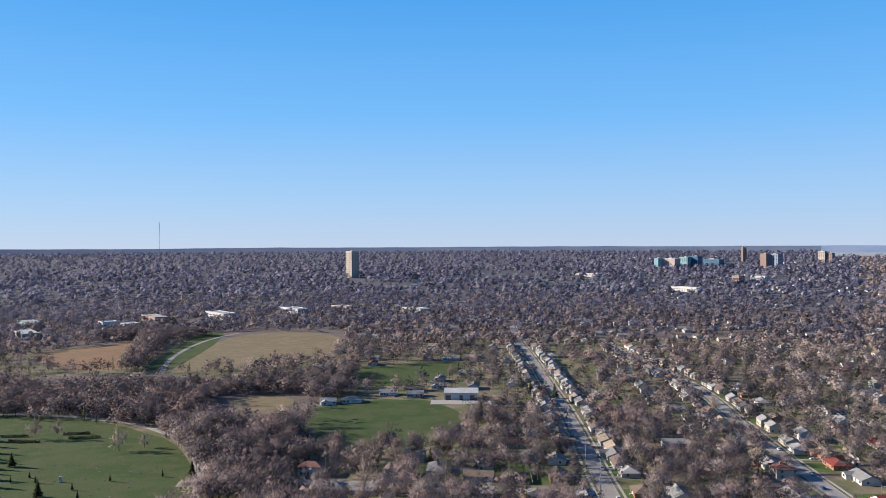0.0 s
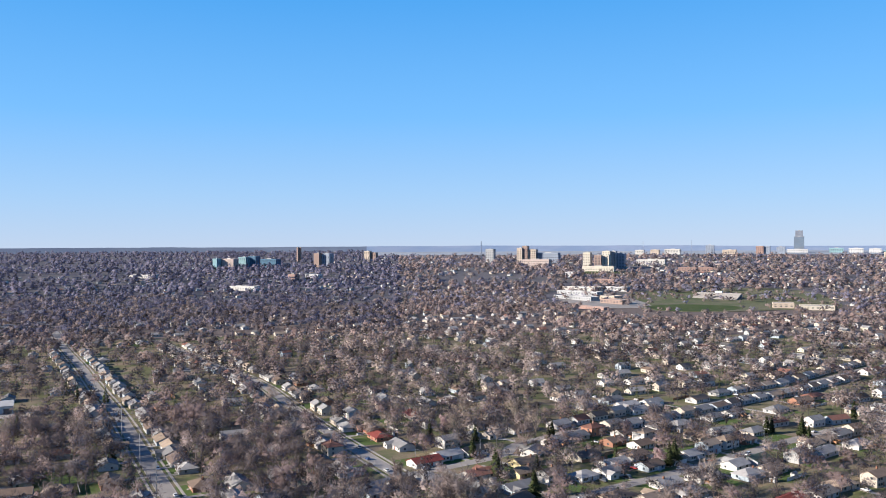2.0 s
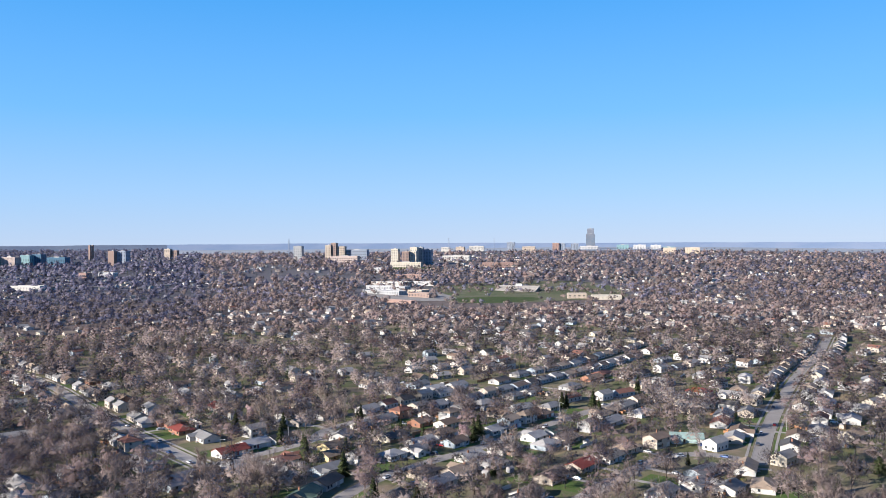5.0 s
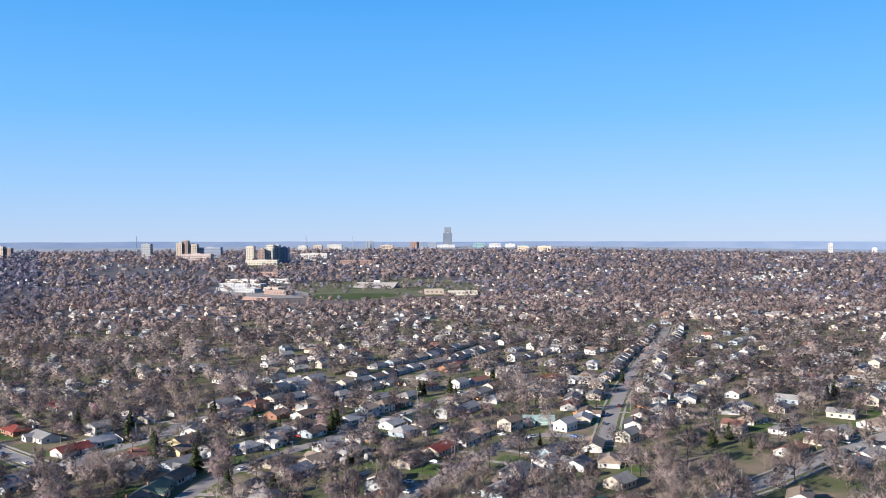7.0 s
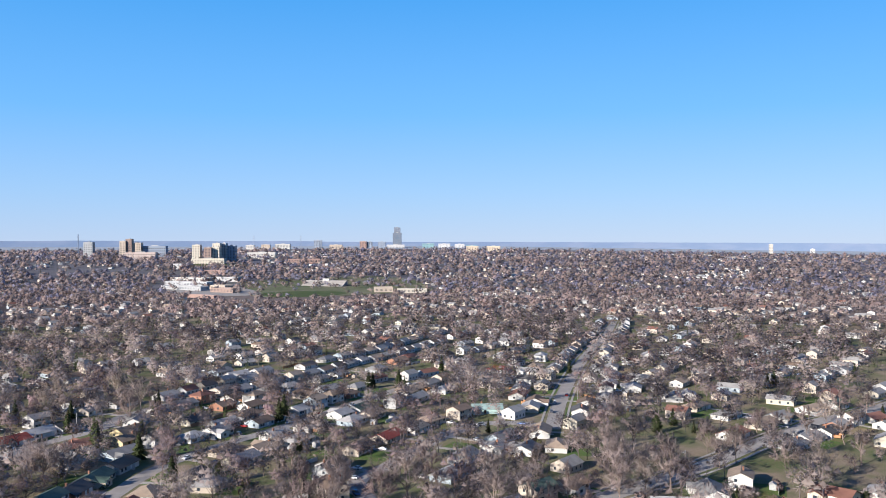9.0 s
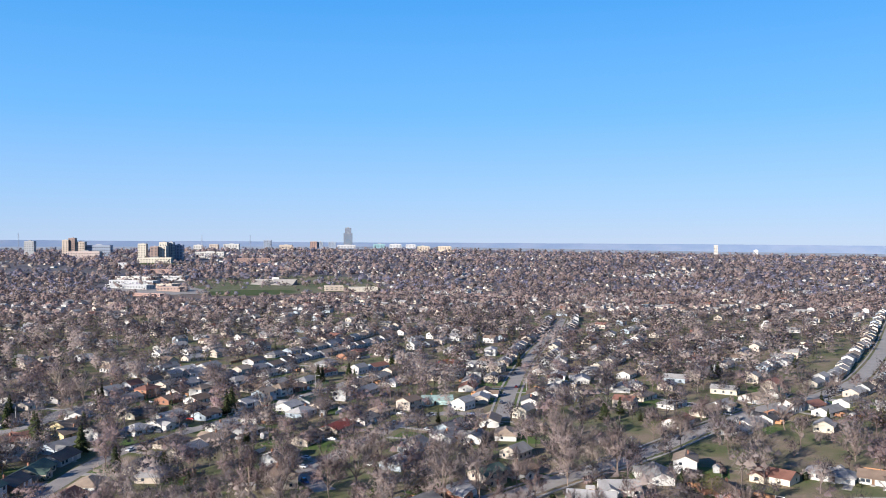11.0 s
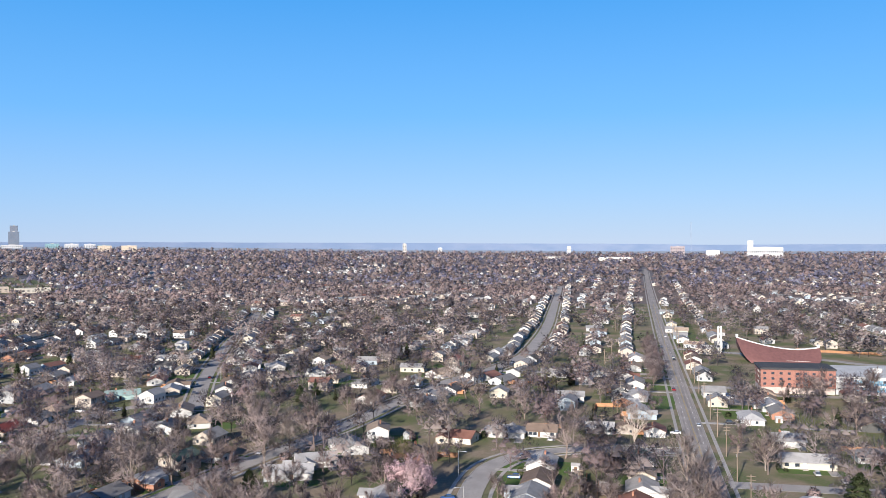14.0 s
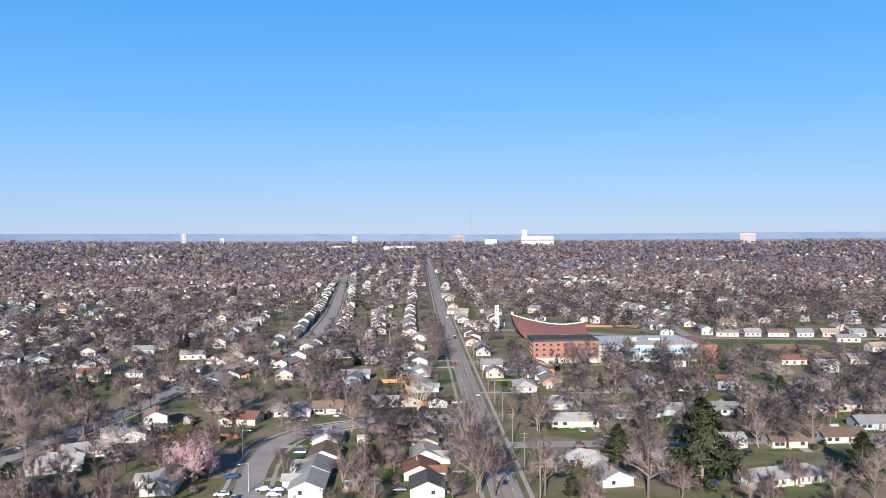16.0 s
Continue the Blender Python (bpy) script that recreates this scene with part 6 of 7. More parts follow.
block("water_tower", 3489, 244, 17, 17, 62, "white", 3, "white tower on the plain")
block("warehouse", 3283, -306, 48, 40, 46, "white", 0, "white cubic warehouse on the plain")
block("grain_elevator", 3262, -487, 124, 40, 57, "white", 2, "long white grain elevator building")
block("grain_elevator", 3269, -437, 20, 30, 82, "white", 0, "tall white headhouse of the grain elevator")
block("apartment_block", 3242, -1315, 58, 24, 61, "dusty", 6, "pink-tan brick apartment block far off")
block("apartment_block", 3792, -205, 60, 24, 59, "russet", 3, "red-brown block far off")
block("shopping_hall", 2797, 44, 110, 50, 30, "stone", 0, "long low white shopping hall")
block("shopping_hall", 2840, 260, 90, 50, 31, "stone", 0, "long low pale shopping hall")
for x, y, w, top, c in ((-612, 1110, 80, 8, "grey"), (-690, 1262, 70, 8, "teal"), (-545, 1215, 26, 12, "white"), (-512, 1210, 36, 10, "grey"), (-518, 1325, 75, 11, "red"), (-436, 1405, 85, 10, "white"), (-330, 1500, 70, 10, "white"),
                       (-250, 1560, 60, 9, "tan"), (-110, 1500, 60, 9, "pale"), (-900, 2500, 90, 48, "pale"), (470, 1900, 70, 24, "pale"), (700, 2100, 40, 40, "white"), (640, 2080, 20, 42, "red"), (820, 2090, 80, 32, "tan"), (300, 2300, 90, 42, "pale")):
    block("warehouse", x, y, w, 22, top, c, 2, "low %s commercial building beyond the trees" % {"red": "red-brick", "pale": "pale concrete", "teal": "green-roofed"}.get(c, c))


def mast(x, y, top, label):
    """A lattice mast: three legs with cross braces."""
    z = float(terrain(x, y)) - 2
    m = new("radio_mast")
    m.matrix_basis = pose(x, y, z)
    tagged(m, label, "mast", "radio masts")
    h = top - z
    legs = [(1.6 * math.cos(a), 1.6 * math.sin(a)) for a in (0.3, 2.4, 4.5)]
    for lx, ly in legs:
        bm = bmesh.new()
        box(bm, lx - 0.3, ly - 0.3, 0, lx + 0.3, ly + 0.3, h)
        part("leg", bm, STONE["slate"], m)
    bm = bmesh.new()
    for k in range(int(h / 8)):
        box(bm, -1.5, -0.2, k * 8, 1.5, 0.2, k * 8 + 0.4)
        box(bm, -0.2, -1.5, k * 8 + 4, 0.2, 1.5, k * 8 + 4.4)
    part("braces", bm, STONE["slate"], m)


mast(-1436, 3733, 235, "thin radio mast on the wooded ridge")
mast(3988, -275, 168, "thin radio mast on the plain")
for x, y in ((2560, 2980), (2720, 2840), (1560, 2720)):
    mast(x, y, 125, "thin red-and-white radio mast near downtown")

# school with the blue glazed front
school = new("school")
school.matrix_basis = pose(463, -112, 0)
tagged(school, "three-storey school with a blue and white glazed front and brick ends", "school")
bm = bmesh.new()
box(bm, 0, -51.5, -1, 42, 0, 9.0)
part("wall", bm, STONE["white"], school, "white school wing")
bm = bmesh.new()
box(bm, -0.6, -51.9, 9.0, 42.4, 6.4, 9.5)
box(bm, 15, -20, 9.5, 19, -15, 12)
box(bm, 20, -36, 9.5, 30, -28, 10.8)
part("roof", bm, M_MEMBRANE, school)
bm = bmesh.new()
box(bm, -0.5, 0, -1, 41.5, 6, 9.0)
part("stair_tower", bm, STONE["white"], school, "white blank stair tower")
bm = bmesh.new()
box(bm, -0.8, -61.5, -1, 40, -51.5, 9.2)
part("end_wall", bm, M_BRICK, school, "orange-red brick end block")
pane = simple("school_pane", lambda b: box(b, -0.06, -0.72, 0, 0.06, 0.72, 1.35), M_SKYGLASS)
panel = simple("school_panel", lambda b: box(b, -0.08, -0.78, 0, 0.08, 0.78, 1.05), M_BLUE)
bar = simple("school_mullion", lambda b: box(b, -0.14, -0.07, 0, 0.14, 0.07, 7.6), M_TRIM)
for i in range(31):
    y = -0.9 - i * 1.62
    child("mullion", bar, school, pose(-0.03, y + 0.81, 1.0))
    for z0 in (1.6, 5.3):
        child("panel", panel, school, pose(-0.04, y, z0))
        child("pane", pane, school, pose(-0.03, y, z0 + 1.15), M_SKYGLASS if (i * 7 + int(z0)) % 5 else M_GLASS)
convent = new("brick_hall")
convent.matrix_basis = pose(461, -87, 0)
tagged(convent, "red-brick three-storey hall with a black flat roof", "building")
bm = bmesh.new()
box(bm, 0, -18.5, 3.4, 22, 18, 12.5)
part("wall", bm, M_BRICK, convent)
bm = bmesh.new()
box(bm, 0.3, -18.2, -1, 21.7, 17.7, 3.4)
part("ground_floor", bm, STONE["pink"], convent)
bm = bmesh.new()
box(bm, -0.5, -19, 12.5, 22.5, 18.5, 13.2)
box(bm, 0.5, -18, 13.2, 21.5, 17.5, 13.4)
part("roof", bm, M_TAR, convent)
for i in range(9):
    for z0 in (4.4, 7.2, 10.0):
        child("window", window_mesh(), convent, pose(-0.02, -16 + i * 4, z0, 0, 0, -90))
for i in range(4):
    for z0 in (4.4, 7.2, 10.0):
        child("window", window_mesh(), convent, pose(3 + i * 5, 18.02, z0, 0, 0, 180))

# church with the sagging boat-shaped roof
church = new("church")
church.matrix_basis = pose(588, -97.5, 0)
tagged(church, "church with a sweeping dark red roof sagging between two peaks", "church")
rows, cols = 10, 28
rv, rf = [], []
for side in (-1, 1):
    base_i = len(rv)
    for i in range(cols + 1):
        u = i / cols
        top = 7.7 + 7.6 * max(0.0, 1 - u / 0.72) ** 1.7 + 1.6 * max(0.0, (u - 0.72) / 0.28) ** 1.5
        for j in range(rows + 1):
            v = j / rows
            y = (26 - 52 * u) * (1 - 0.24 * v ** 1.6) - 1.5 * v
            x = side * (1.0 + 17 * math.sin(v * math.pi / 2) ** 0.9)
            z = top * (1 - v) + 0.5 * v - 1.6 * math.sin(math.pi * v)
            rv.append((x, y, z))
    for i in range(cols):
        for j in range(rows):
            a = base_i + i * (rows + 1) + j
            q = (a, a + 1, a + rows + 2, a + rows + 1)
            rf.append(q if side < 0 else q[::-1])
n1 = (cols + 1) * (rows + 1)
for i in (0, cols):
    for j in range(rows):
        a = i * (rows + 1) + j
        rf.append((a, a + 1, n1 + a + 1, n1 + a))
for i in range(cols):
    a = i * (rows + 1)
    rf.append((a, a + rows + 1, n1 + a + rows + 1, n1 + a))
child("roof", mesh_from("roof", rv, rf, M_REDTILE), church)
bm = bmesh.new()
for i in range(cols):
    us = (i / cols, (i + 1) / cols)
    t0, t1 = (7.7 + 7.6 * max(0.0, 1 - u / 0.72) ** 1.7 + 1.6 * max(0.0, (u - 0.72) / 0.28) ** 1.5 for u in us)
    y0, y1 = 26 - 52 * us[0], 26 - 52 * us[1]
    vs = [bm.verts.new(c) for c in ((-1.2, y0, t0 - 0.1), (-1.2, y0, t0 + 0.5), (1.2, y0, t0 + 0.5), (1.2, y0, t0 - 0.1), (-1.2, y1, t1 - 0.1), (-1.2, y1, t1 + 0.5), (1.2, y1, t1 + 0.5), (1.2, y1, t1 - 0.1))]
    for f in ((0, 1, 5, 4), (1, 2, 6, 5), (2, 3, 7, 6), (3, 0, 4, 7)):
        bm.faces.new([vs[k] for k in f])
part("ridge_trim", bm, M_TRIM, church, "white ridge band")
for y, z in ((25.4, 15.3), (-25.4, 9.3)):
    bm = bmesh.new()
    box(bm, -0.8, y - 0.8, z, 0.8, y + 0.8, z + 2.0, 0, 0.1)
    part("finial", bm, M_TRIM, church)
bm = bmesh.new()
box(bm, -15, -18, -1, 15, 18, 2.2)
part("wall", bm, STONE["pink"], church, "low pale pink stone wall")
spire = new("bell_tower")
spire.matrix_basis = pose(617, -64, 0)
tagged(spire, "slender white freestanding bell tower", "tower")
for s in (-1, 1):
    bm = bmesh.new()
    box(bm, -0.9, s * 0.9 - 0.6, -1, 0.9, s * 0.9 + 0.6, 19.5)
    part("pier", bm, M_TRIM, spire)
bm = bmesh.new()
for z in (4, 9, 14, 18.6):
    box(bm, -0.7, -0.31, z, 0.7, 0.31, z + 0.6)
part("tie", bm, M_TRIM, spire)
bm = bmesh.new()
box(bm, 478, -180, -0.2, 560, -172, 0.05)
box(bm, 510, -172, -0.2, 572, -128, 0.05)
tagged(new("parking_lot", mesh_of("parking_lot", bm, M_AVENUE)), "grey asphalt parking lot behind the school", "parking lot", kind="structure")
bm = bmesh.new()
box(bm, 425, -62, -0.2, 458, -42, 0.05)
box(bm, 452, -108, -0.2, 458, -62, 0.05)
tagged(new("parking_lot", mesh_of("parking_lot", bm, M_AVENUE)), "grey asphalt parking lot before the brick hall", "parking lot", kind="structure")

# white shed by the playing field
shed = new("maintenance_shed")
shed.matrix_basis = pose(-13, 656, 0)
tagged(shed, "white metal shed with dark door openings by the field", "shed")
bm = bmesh.new()
box(bm, -13, -6, -0.5, 13, 6, 5.2)
part("wall", bm, STONE["white"], shed)
bm = bmesh.new()
vs = [bm.verts.new(c) for c in ((-13.4, -6.5, 5.25), (13.4, -6.5, 5.25), (13.4, 6.5, 7.2), (-13.4, 6.5, 7.2), (-13.4, -6.5, 5.5), (13.4, -6.5, 5.5), (13.4, 6.5, 7.45), (-13.4, 6.5, 7.45))]
for f in ((3, 2, 1, 0), (4, 5, 6, 7), (0, 1, 5, 4), (1, 2, 6, 5), (2, 3, 7, 6), (3, 0, 4, 7)):
    bm.faces.new([vs[i] for i in f])
part("roof", bm, M_MEMBRANE, shed)
for x, w in ((-10, 2), (0, 1.2), (9.5, 2.6)):
    bm = bmesh.new()
    box(bm, x - w, -6.05, 0, x + w, -5.9, 3.6)
    part("door", bm, M_GLASS, shed)
bm = bmesh.new()
box(bm, -36, 632, -0.2, 10, 649, 0.06)
tagged(new("shed_yard", mesh_of("shed_yard", bm, M_WALK)), "pale concrete yard before the shed", "yard", kind="structure")

# stadium and school campus
stand = new("grandstand")
stand.matrix_basis = pose(1219, 1214, float(terrain(1219, 1214)) + 0.3, 0, 0, -70)
tagged(stand, "grey concrete stadium grandstand with rising rows", "grandstand")
M_TIER = worn("weathered grandstand concrete", (0.27, 0.255, 0.25), (0.21, 0.2, 0.195), 0.2, spread=0.08)
for i in range(10):
    bm = bmesh.new()
    box(bm, -46, i * 2.6, -0.5, 46, i * 2.6 + 2.6, 1.0 + i * 1.15)
    part("tier", bm, M_TIER, stand)
bm = bmesh.new()
box(bm, -7, 22, 11, 7, 26, 15)
part("press_box", bm, M_TRIM, stand)
for x, y, w, d, top, c, tn in ((1000, 1365, 105, 22, 8, "grey", -82), (1006, 1250, 55, 22, 9, "brown", -82), (1065, 1440, 110, 20, 9, "grey", -78), (1125, 1510, 90, 30, 10, "stone", -75), (1185, 1470, 60, 25, 9, "white", -60),
                               (896, 1185, 80, 14, 5, "red", -80), (1055, 1330, 50, 26, 8, "tan", -80), (1182, 1016, 34, 24, 10, "tan", -45), (1200, 962, 52, 26, 8, "cream", -45), (1680, 1740, 90, 24, 12, "red", -45), (1300, 1800, 20, 20, 15, "white", -50), (1280, 1640, 70, 22, 9, "red", -60)):
    low = float(terrain(x, y))
    block("school_hall", x, y, w, d, low + top, c, 2, "low %s school campus building" % {"pale": "pale concrete", "stone": "grey"}.get(c, c), turn=tn, base=low - 0.5)

# shutters of the long ranch house and the kerbs and walk of the loop street
for hs in [o for o in bpy.data.objects if o.name.startswith("house") and o.parent is None and abs(o.location.x - 237) < 1 and abs(o.location.y + 110) < 1]:
    shutter = simple("ranch_shutter", lambda b: box(b, -0.3, -0.04, 0, 0.3, 0.02, 1.25), worn("red-brown shutter paint", (0.24, 0.075, 0.06), None, 1.0, 0.5, 0.1))
    for wx in (-12.5, -10.2, -8.2, -5.9, -3.4, 3.4, 5.6, 8.0, 10.4, 12.4):
        child("shutter", shutter, hs, pose(wx, -4.83, 0.85), None, "red-brown shutter")
for side in (-1, 1):
    w_loop, p_loop = STREETS["loop_street"]
    for nm, off, wd, top, words in (("kerb", w_loop / 2 + 0.1, 0.25, 0.13, "low concrete kerb"), ("pavement", w_loop / 2 + 2.8, 1.3, 0.11, "narrow pale concrete pavement beside a street")):
        bm = bmesh.new()
        strip(bm, smooth(p_loop), side * off, wd, -0.1, top)
        tagged(new(nm, mesh_of(nm, bm, M_WALK)), words, nm, kind="structure")

# ---- vehicles ----
def loft(bm, sections, slot=0):
    """A skin over a row of closed sections."""
    rings = [[bm.verts.new(p) for p in s] for s in sections]
    n = len(rings[0])
    for a, b in zip(rings, rings[1:]):
        for i in range(n):
            bm.faces.new((a[i], a[(i + 1) % n], b[(i + 1) % n], b[i])).material_index = slot
    bm.faces.new(rings[0][::-1]).material_index = slot
    bm.faces.new(rings[-1]).material_index = slot


def car_meshes(tall):
    bm = bmesh.new()
    prof = [(-2.2, 0.45, 0.75), (-2.1, 0.4, 0.95), (-1.2, 0.32, 1.0), (0.8, 0.32, 0.98), (1.7, 0.36, 0.85), (2.15, 0.42, 0.7)]
    loft(bm, [[(x, -0.88, z0), (x, 0.88, z0), (x, 0.9, (z0 + z1) / 2), (x, 0.8, z1), (x, -0.8, z1), (x, -0.9, (z0 + z1) / 2)] for x, z0, z1 in prof])
    bmesh.ops.recalc_face_normals(bm, faces=bm.faces)
    body = mesh_of("body", bm, PAINTS["white"])
    bm = bmesh.new()
    top = 1.75 if tall else 1.45
    back = -2.05 if tall else -1.6
    loft(bm, [[(back, -0.76, 0.96), (back, 0.76, 0.96), (back + 0.35, 0.6, top - 0.04), (back + 0.35, -0.6, top - 0.04)], [(0.95, -0.76, 0.96), (0.95, 0.76, 0.96), (0.2, 0.6, top - 0.04), (0.2, -0.6, top - 0.04)]])
    bmesh.ops.recalc_face_normals(bm, faces=bm.faces)
    cabin = mesh_of("glasshouse", bm, M_GLASS)
    bm = bmesh.new()
    box(bm, back + 0.36, -0.6, top - 0.05, 0.2, 0.6, top, 0, 0.02)
    roof = mesh_of("roof", bm, PAINTS["white"])
    bm = bmesh.new()
    bmesh.ops.create_cone(bm, cap_ends=True, segments=12, radius1=0.33, radius2=0.33, depth=0.22, matrix=Matrix.Rotation(math.pi / 2, 4, "X"))
    return body, cabin, roof, mesh_of("wheel", bm, M_RUBBER)


CARS = [car_meshes(False), car_meshes(True)]


def car(x, y, turn, paint, tall):
    body, cabin, roof, wheel = CARS[tall]
    c = new("car")
    c.matrix_basis = pose(x, y, float(terrain(x, y)) + 0.04, 0, 0, turn)
    tagged(c, "%s %s parked by a suburban street" % (paint.replace("_", " "), "van" if tall else "car"), "car", "parked cars")
    child("body", body, c, None, PAINTS[paint])
    child("glasshouse", cabin, c)
    child("roof", roof, c, None, PAINTS[paint])
    for wx in (-1.35, 1.35):
        for wy in (-0.8, 0.8):
            child("wheel", wheel, c, pose(wx, wy, 0.33))


rng = random.Random(77)
PICK = ["white", "white", "black", "red", "silver", "silver", "blue", "dark_grey"]
for name in ("slope_street", "long_street", "hill_street", "row_street", "loop_street", "west_street", "park_street", "court"):
    w, pts = STREETS[name]
    for p, d in along(smooth(pts), 26):
        r = math.hypot(p.x, p.y)
        if 210 < r < 620 and rng.random() < 0.42:
            s = rng.choice((-1, 1)) * (w / 2 - 1.3)
            car(p.x - d.y * s, p.y + d.x * s, math.degrees(math.atan2(d.y, d.x)) + rng.choice((0, 180)), rng.choice(PICK), rng.random() < 0.4)
for x, y, paint in ((372, -31, "silver"), (566, -25, "white"), (578, -31, "black"), (640, -25, "dark_grey"), (720, -31, "white"), (590, -31, "silver"), (460, -25, "red")):
    car(x, y, 0 if y < -28 else 180, paint, False)
for x, y, t in ((250, 53, 115), (233, 52, 100), (237, 41, 90), (236, 37, 90), (277, 36, 90), (235, -89, 10), (301, -64, 0), (293, -71, 0), (234, 2, 90), (251, -16, 90), (440, -50, 90), (446, -50, 90), (455, -58, 0), (520, -150, 90), (526, -150, 90), (538, -150, 90), (500, -176, 0), (490, -176, 0), (515, -176, 0)):
    car(x, y, t, rng.choice(PICK), rng.random() < 0.4)
for x, y, turn, w, d, gx, setback in HOMES[:190]:
    if rng.random() < 0.3:
        m = pose(x, y, 0, 0, 0, turn) @ pose(gx, -d / 2 - 4.2, 0, 0, 0, 90)
        car(m.translation.x, m.translation.y, turn + 90, rng.choice(PICK), rng.random() < 0.4)


# ---- poles ----
def pole_thing(x, y, h, turn, label, arm=1.3, lamp=False):
    p = new("utility_pole" if not lamp else "street_lamp")
    p.matrix_basis = pose(x, y, 0, 0, 0, turn)
    tagged(p, label, "pole" if not lamp else "street lamp", "poles along the streets")
    bm = bmesh.new()
    bmesh.ops.create_cone(bm, cap_ends=True, segments=8, radius1=0.2, radius2=0.13, depth=h + 0.5, matrix=Matrix.Translation((0, 0, h / 2 - 0.25)))
    part("shaft", bm, M_METAL if lamp else M_POLE, p)
    if lamp:
        bm = bmesh.new()
        box(bm, -0.06, 0, h - 0.2, 0.06, 2.4, h - 0.08)
        part("arm", bm, M_METAL, p)
        bm = bmesh.new()
        box(bm, -0.15, 2.3, h - 0.28, 0.15, 3.0, h - 0.1, 0, 0.04)
        part("lamp_head", bm, M_TRIM, p)
    else:
        for z in (h - 0.7, h - 1.8):
            bm = bmesh.new()
            box(bm, -0.08, -arm, z, 0.08, arm, z + 0.16)
            part("crossarm", bm, M_POLE, p)
        bm = bmesh.new()
        bmesh.ops.create_cone(bm, cap_ends=True, segments=10, radius1=0.3, radius2=0.3, depth=0.9, matrix=Matrix.Translation((0.4, 0, h - 2.9)))
        part("transformer", bm, M_METAL, p)


for i in range(26):
    pole_thing(222 + i * 33, -36.6 - i * 0.1, 11.5, 0, "wooden utility pole with crossarms beside the avenue")
for i in range(14):
    pole_thing(215 + i * 42, 8 + 6 * math.sin(i), 10, 0, "wooden utility pole between the back yards")
for y in (395, 450, 530, 624, 720, 849):
    pole_thing(57.3, y, 19, 0, "tall pale steel pole beside the street", 1.0, True)
for x, y in ((226, 396), (300, 308), (380, 340), (320, 420), (236, 45), (277, 55), (185, 392), (330, 122), (440, 228)):
    pole_thing(x, y, 8.5, rng.uniform(0, 360), "grey street lamp on a curved arm", 1, True)


# ---- fences ----
board = simple("fence_board", lambda b: box(b, -0.07, -0.015, 0, 0.07, 0.015, 1.75), M_FENCE)


def fence(x0, y0, x1, y1, mat=None, label="cedar board fence behind a house"):
    f = new("fence")
    f.matrix_basis = pose(x0, y0, 0, 0, 0, math.degrees(math.atan2(y1 - y0, x1 - x0)))
    tagged(f, label, "fence", "garden fences")
    n = math.hypot(x1 - x0, y1 - y0)
    bm = bmesh.new()
    for i in range(int(n / 0.16)):
        box(bm, i * 0.16, -0.02, 0.02, i * 0.16 + 0.145, 0.02, 1.8)
    part("board_panel", bm, mat or M_FENCE, f)
    for z in (0.4, 1.4):
        bm = bmesh.new()
        box(bm, 0, 0.02, z, n, 0.07, z + 0.1)
        part("rail", bm, mat or M_FENCE, f)


for a in ((352, 306, 372, 310), (372, 310, 376, 298), (392, 2, 408, 2), (408, 2, 408, 14), (392, 14, 408, 14), (640, -128, 628, -172), (648, -120, 640, -128), (262, 12, 285, 12), (300, 60, 300, 90), (452, 215, 452, 232)):
    fence(*a)
for i, (x, y, turn, w, d, gx, setback) in enumerate(HOMES[:170]):
    if i % 4 == 1:
        m = pose(x, y, 0, 0, 0, turn)
        a, b = m @ Vector((-w / 2 - 1.5, d / 2 + 9, 0)), m @ Vector((w / 2 + 1.5, d / 2 + 9, 0))
        if not near_line(a.x, a.y, 1) and not near_line(b.x, b.y, 1):
            fence(a.x, a.y, b.x, b.y, M_FENCE if i % 8 == 1 else M_TRIM, "cedar board fence behind a house" if i % 8 == 1 else "white board fence behind a house")

# garden sheds
SHED_ROOF = ([(-1.6, -1.4, 2.0), (1.6, -1.4, 2.0), (1.6, 1.4, 2.0), (-1.6, 1.4, 2.0), (-1.6, 0, 2.9), (1.6, 0, 2.9)], [(0, 1, 5, 4), (2, 3, 4, 5), (3, 2, 1, 0), (0, 4, 3), (1, 2, 5)])
shed_roof = mesh_from("roof", *SHED_ROOF, ROOFS["lgrey"])
shed_wall = simple("shed_wall", lambda b: box(b, -1.45, -1.25, -0.2, 1.45, 1.25, 2.0), WALLS["white"])
shed_door = simple("shed_door", lambda b: box(b, -0.5, -0.04, 0, 0.5, 0.03, 1.8), M_DOORS[1])
for i, (x, y, turn, w, d, gx, setback) in enumerate(HOMES[:200]):
    if i % 3 == 0:
        m = pose(x, y, 0, 0, 0, turn) @ pose(rng.uniform(-5, 5), d / 2 + 7, 0, 0, 0, rng.choice((0, 90)))
        if near_line(m.translation.x, m.translation.y, 2) or not all((m.translation.x - q[0]) ** 2 + (m.translation.y - q[1]) ** 2 > 49 for q in HOMES):
            continue
        s = new("garden_shed")
        s.matrix_basis = m
        tagged(s, "small white garden shed in a back yard", "shed", "garden sheds")
        child("wall", shed_wall, s, None, rng.choice((WALLS["white"], WALLS["grey"], WALLS["tan"])))
        child("roof", shed_roof, s)
        child("door", shed_door, s, pose(0, -1.27, 0))

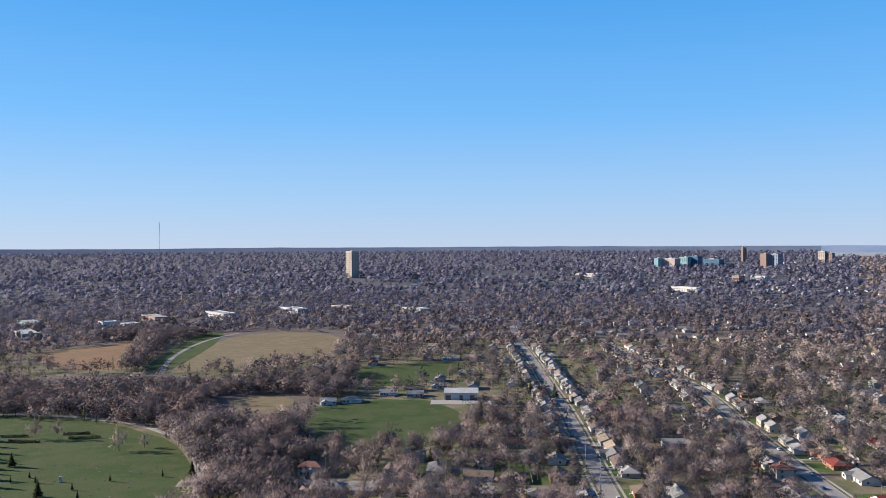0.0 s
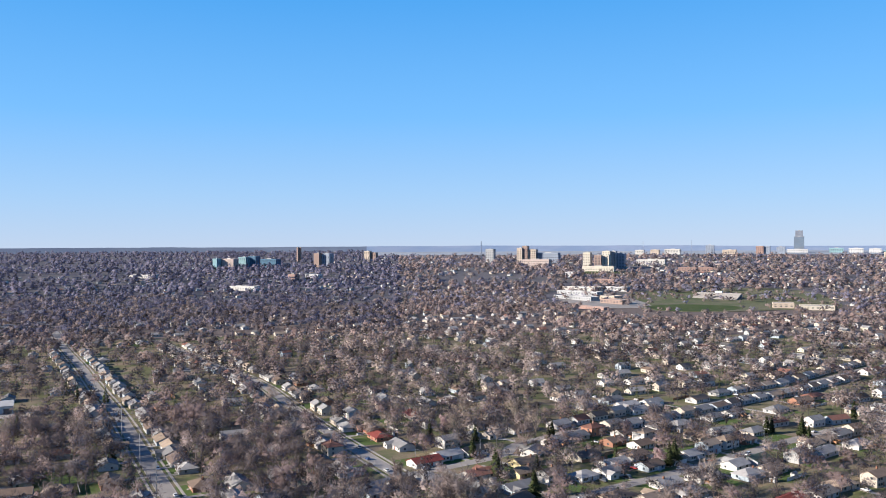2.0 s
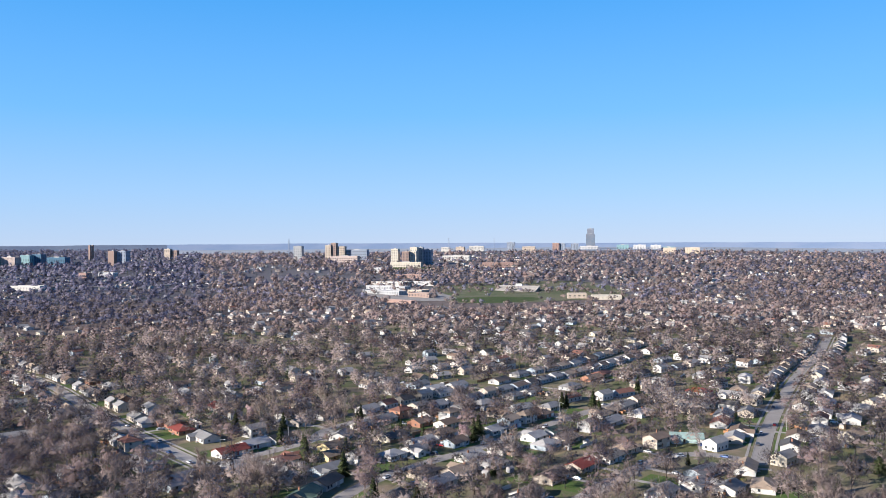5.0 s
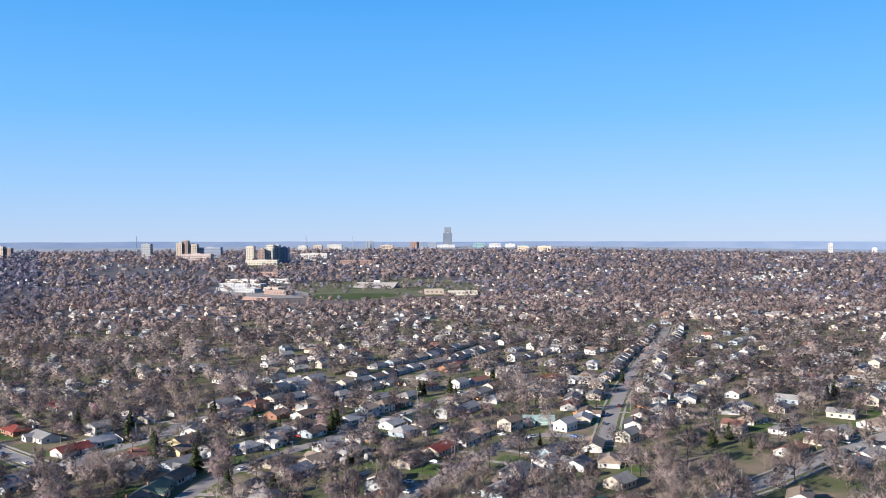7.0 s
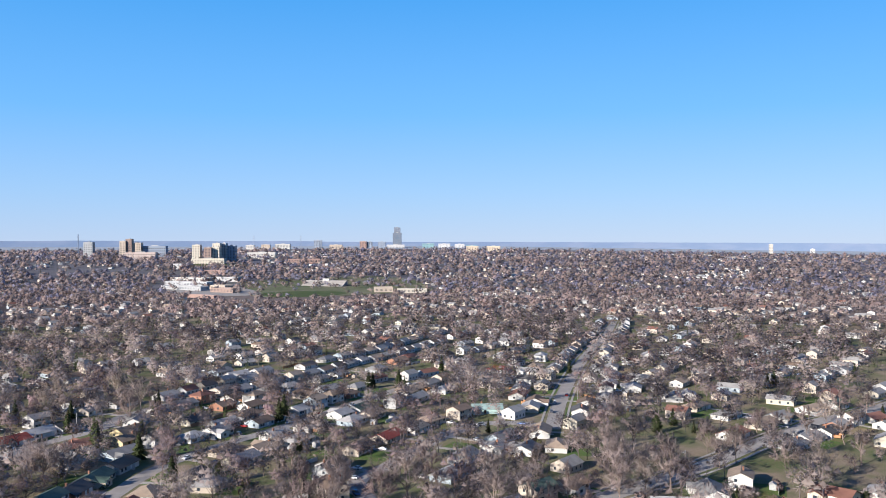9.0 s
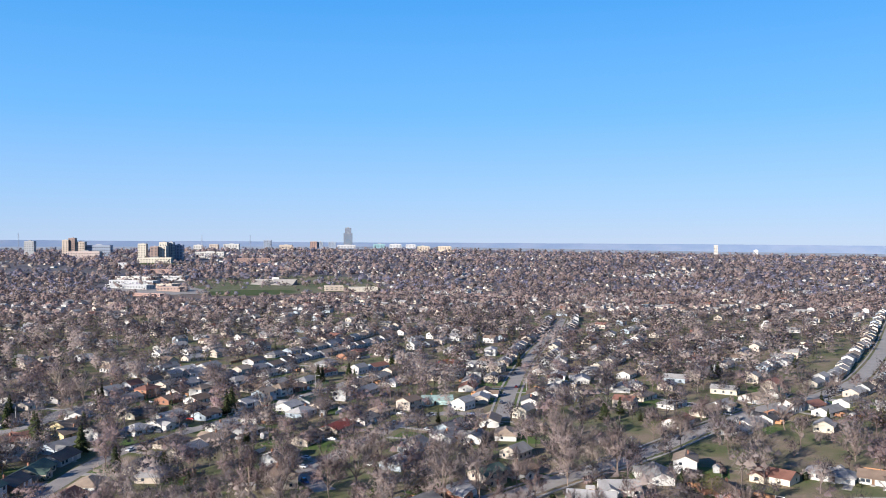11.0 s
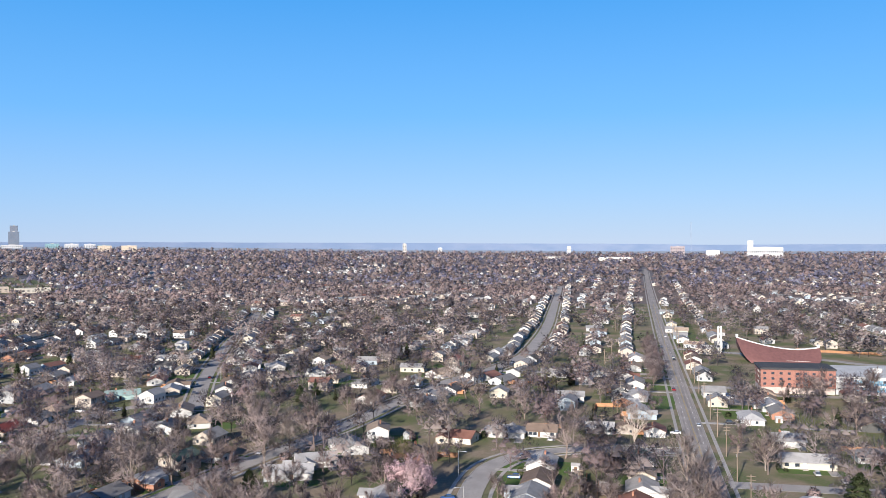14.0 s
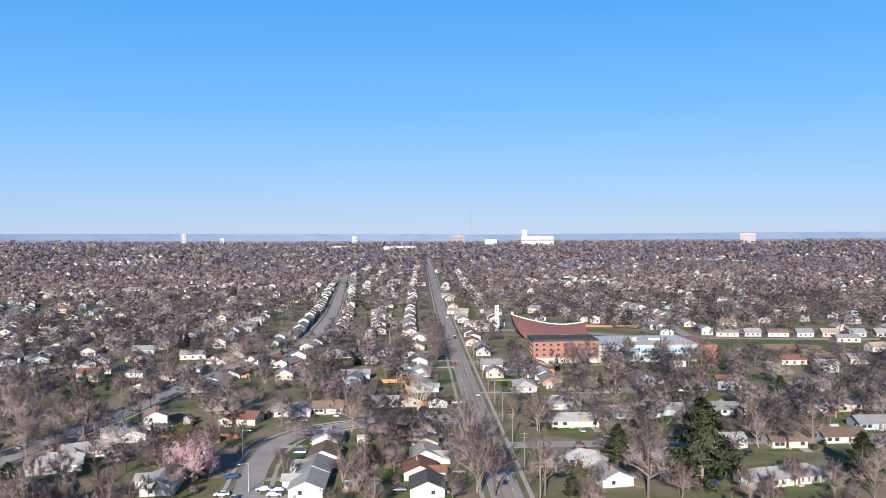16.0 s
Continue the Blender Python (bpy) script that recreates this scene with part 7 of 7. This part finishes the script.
# ---- cemetery ----
for x, y, s in ((-189, 422, 0.33), (-165, 431, 0.33), (-201, 406, 0.33), (-192, 393, 0.36), (-226, 418, 0.35), (-239, 418, 0.3), (-234, 427, 0.3)):
    tree_thing("conifer", SPRUCE[1], M_NEEDLES, M_BARK, grow(x, y, s, s * 9), "small clipped evergreen on the cemetery lawn", "evergreens")
for x, y, s in ((-308, 497, 1.2), (-306, 483, 1.5), (-289, 462, 1.3), (-273, 446, 1.0), (-274, 428, 1.5), (-258, 413, 1.2), (-264, 400, 1.4), (-320, 512, 1.5), (-283, 440, 1.3), (-256, 449, 0.75), (-212, 394, 0.8), (-131, 425, 1.0), (-118, 415, 1.05), (-142, 438, 0.9), (-149, 430, 0.8), (-353, 615, 0.9), (-128, 445, 0.9)):
    tree_thing("conifer", SPRUCE[2], M_NEEDLES, M_BARK, grow(x, y, s, s * 9), "dark spreading pine at the cemetery", "evergreens")
for x, y, s in ((-278, 514, 0.85), (-265, 517, 0.8), (-212, 486, 0.9), (-200, 494, 0.55), (-190, 505, 0.6), (-182, 498, 0.6), (-176, 490, 0.6), (-170, 478, 0.55), (-165, 470, 0.6), (-160, 460, 0.6), (-300, 470, 1.0), (-310, 440, 1.1), (-320, 420, 1.0), (-330, 505, 0.9), (-290, 410, 0.9)):
    tree_thing("bare_tree", NEAR[4], M_TWIGS[2], M_BARK, grow(x, y, s, s * 31), "round leafless tree by the cemetery drive", "bare trees")
M_HEDGE = twig_mat("clipped hedge", (0.03, 0.05, 0.02), (0.045, 0.06, 0.028), (0.05, 0.055, 0.03))
for x0, y0, x1, y1 in ((-291, 507, -270, 505), (-266, 526, -250, 530), (-257, 515, -238, 519), (-303, 519, -286, 521)):
    n = math.hypot(x1 - x0, y1 - y0)
    r = np.random.RandomState(int(n * 10))
    k = 900
    p = np.stack([r.uniform(0, n, k), r.uniform(-0.9, 0.9, k), r.uniform(0.05, 1.5, k)], 1)
    v, t = slivers(p, unit(r.normal(size=(k, 3)) + [0, 0, 0.4]), r.uniform(0.3, 0.6, k), np.full(k, 0.45), r)
    hd = new("hedge", triangle_mesh("hedge", v, t, M_HEDGE))
    hd.matrix_basis = pose(x0, y0, 0, 0, 0, math.degrees(math.atan2(y1 - y0, x1 - x0)))
    tagged(hd, "low clipped dark green hedge on the lawn", "hedge", "cemetery hedges")
stone = new("monument")
stone.matrix_basis = pose(-214, 420, 0)
tagged(stone, "white stone cemetery monument on a plinth", "monument")
for nm, a in (("plinth", (-0.9, -0.6, -0.2, 0.9, 0.6, 0.6)), ("pillar", (-0.55, -0.35, 0.6, 0.55, 0.35, 2.6)), ("cap", (-0.7, -0.45, 2.6, 0.7, 0.45, 2.9))):
    bm = bmesh.new()
    box(bm, *a, 0, 0.05)
    part(nm, bm, STONE["white"], stone)
marker = simple("grave_marker", lambda b: box(b, -0.45, -0.15, -0.1, 0.45, 0.15, 0.35, 0, 0.05), STONE["stone"])
for i in range(50):
    x, y = -175 - 15 * (i % 10) + rng.uniform(-5, 5), 395 + 14 * (i // 10) + rng.uniform(-3, 3)
    if inside(x, y, FIELDS["cemetery_lawn"][0]):
        g = new("grave_marker", marker)
        g.matrix_basis = pose(x, y, 0, 0, 0, rng.uniform(-8, 8))
        tagged(g, "low flat pale stone grave marker", "grave marker", "grave markers")
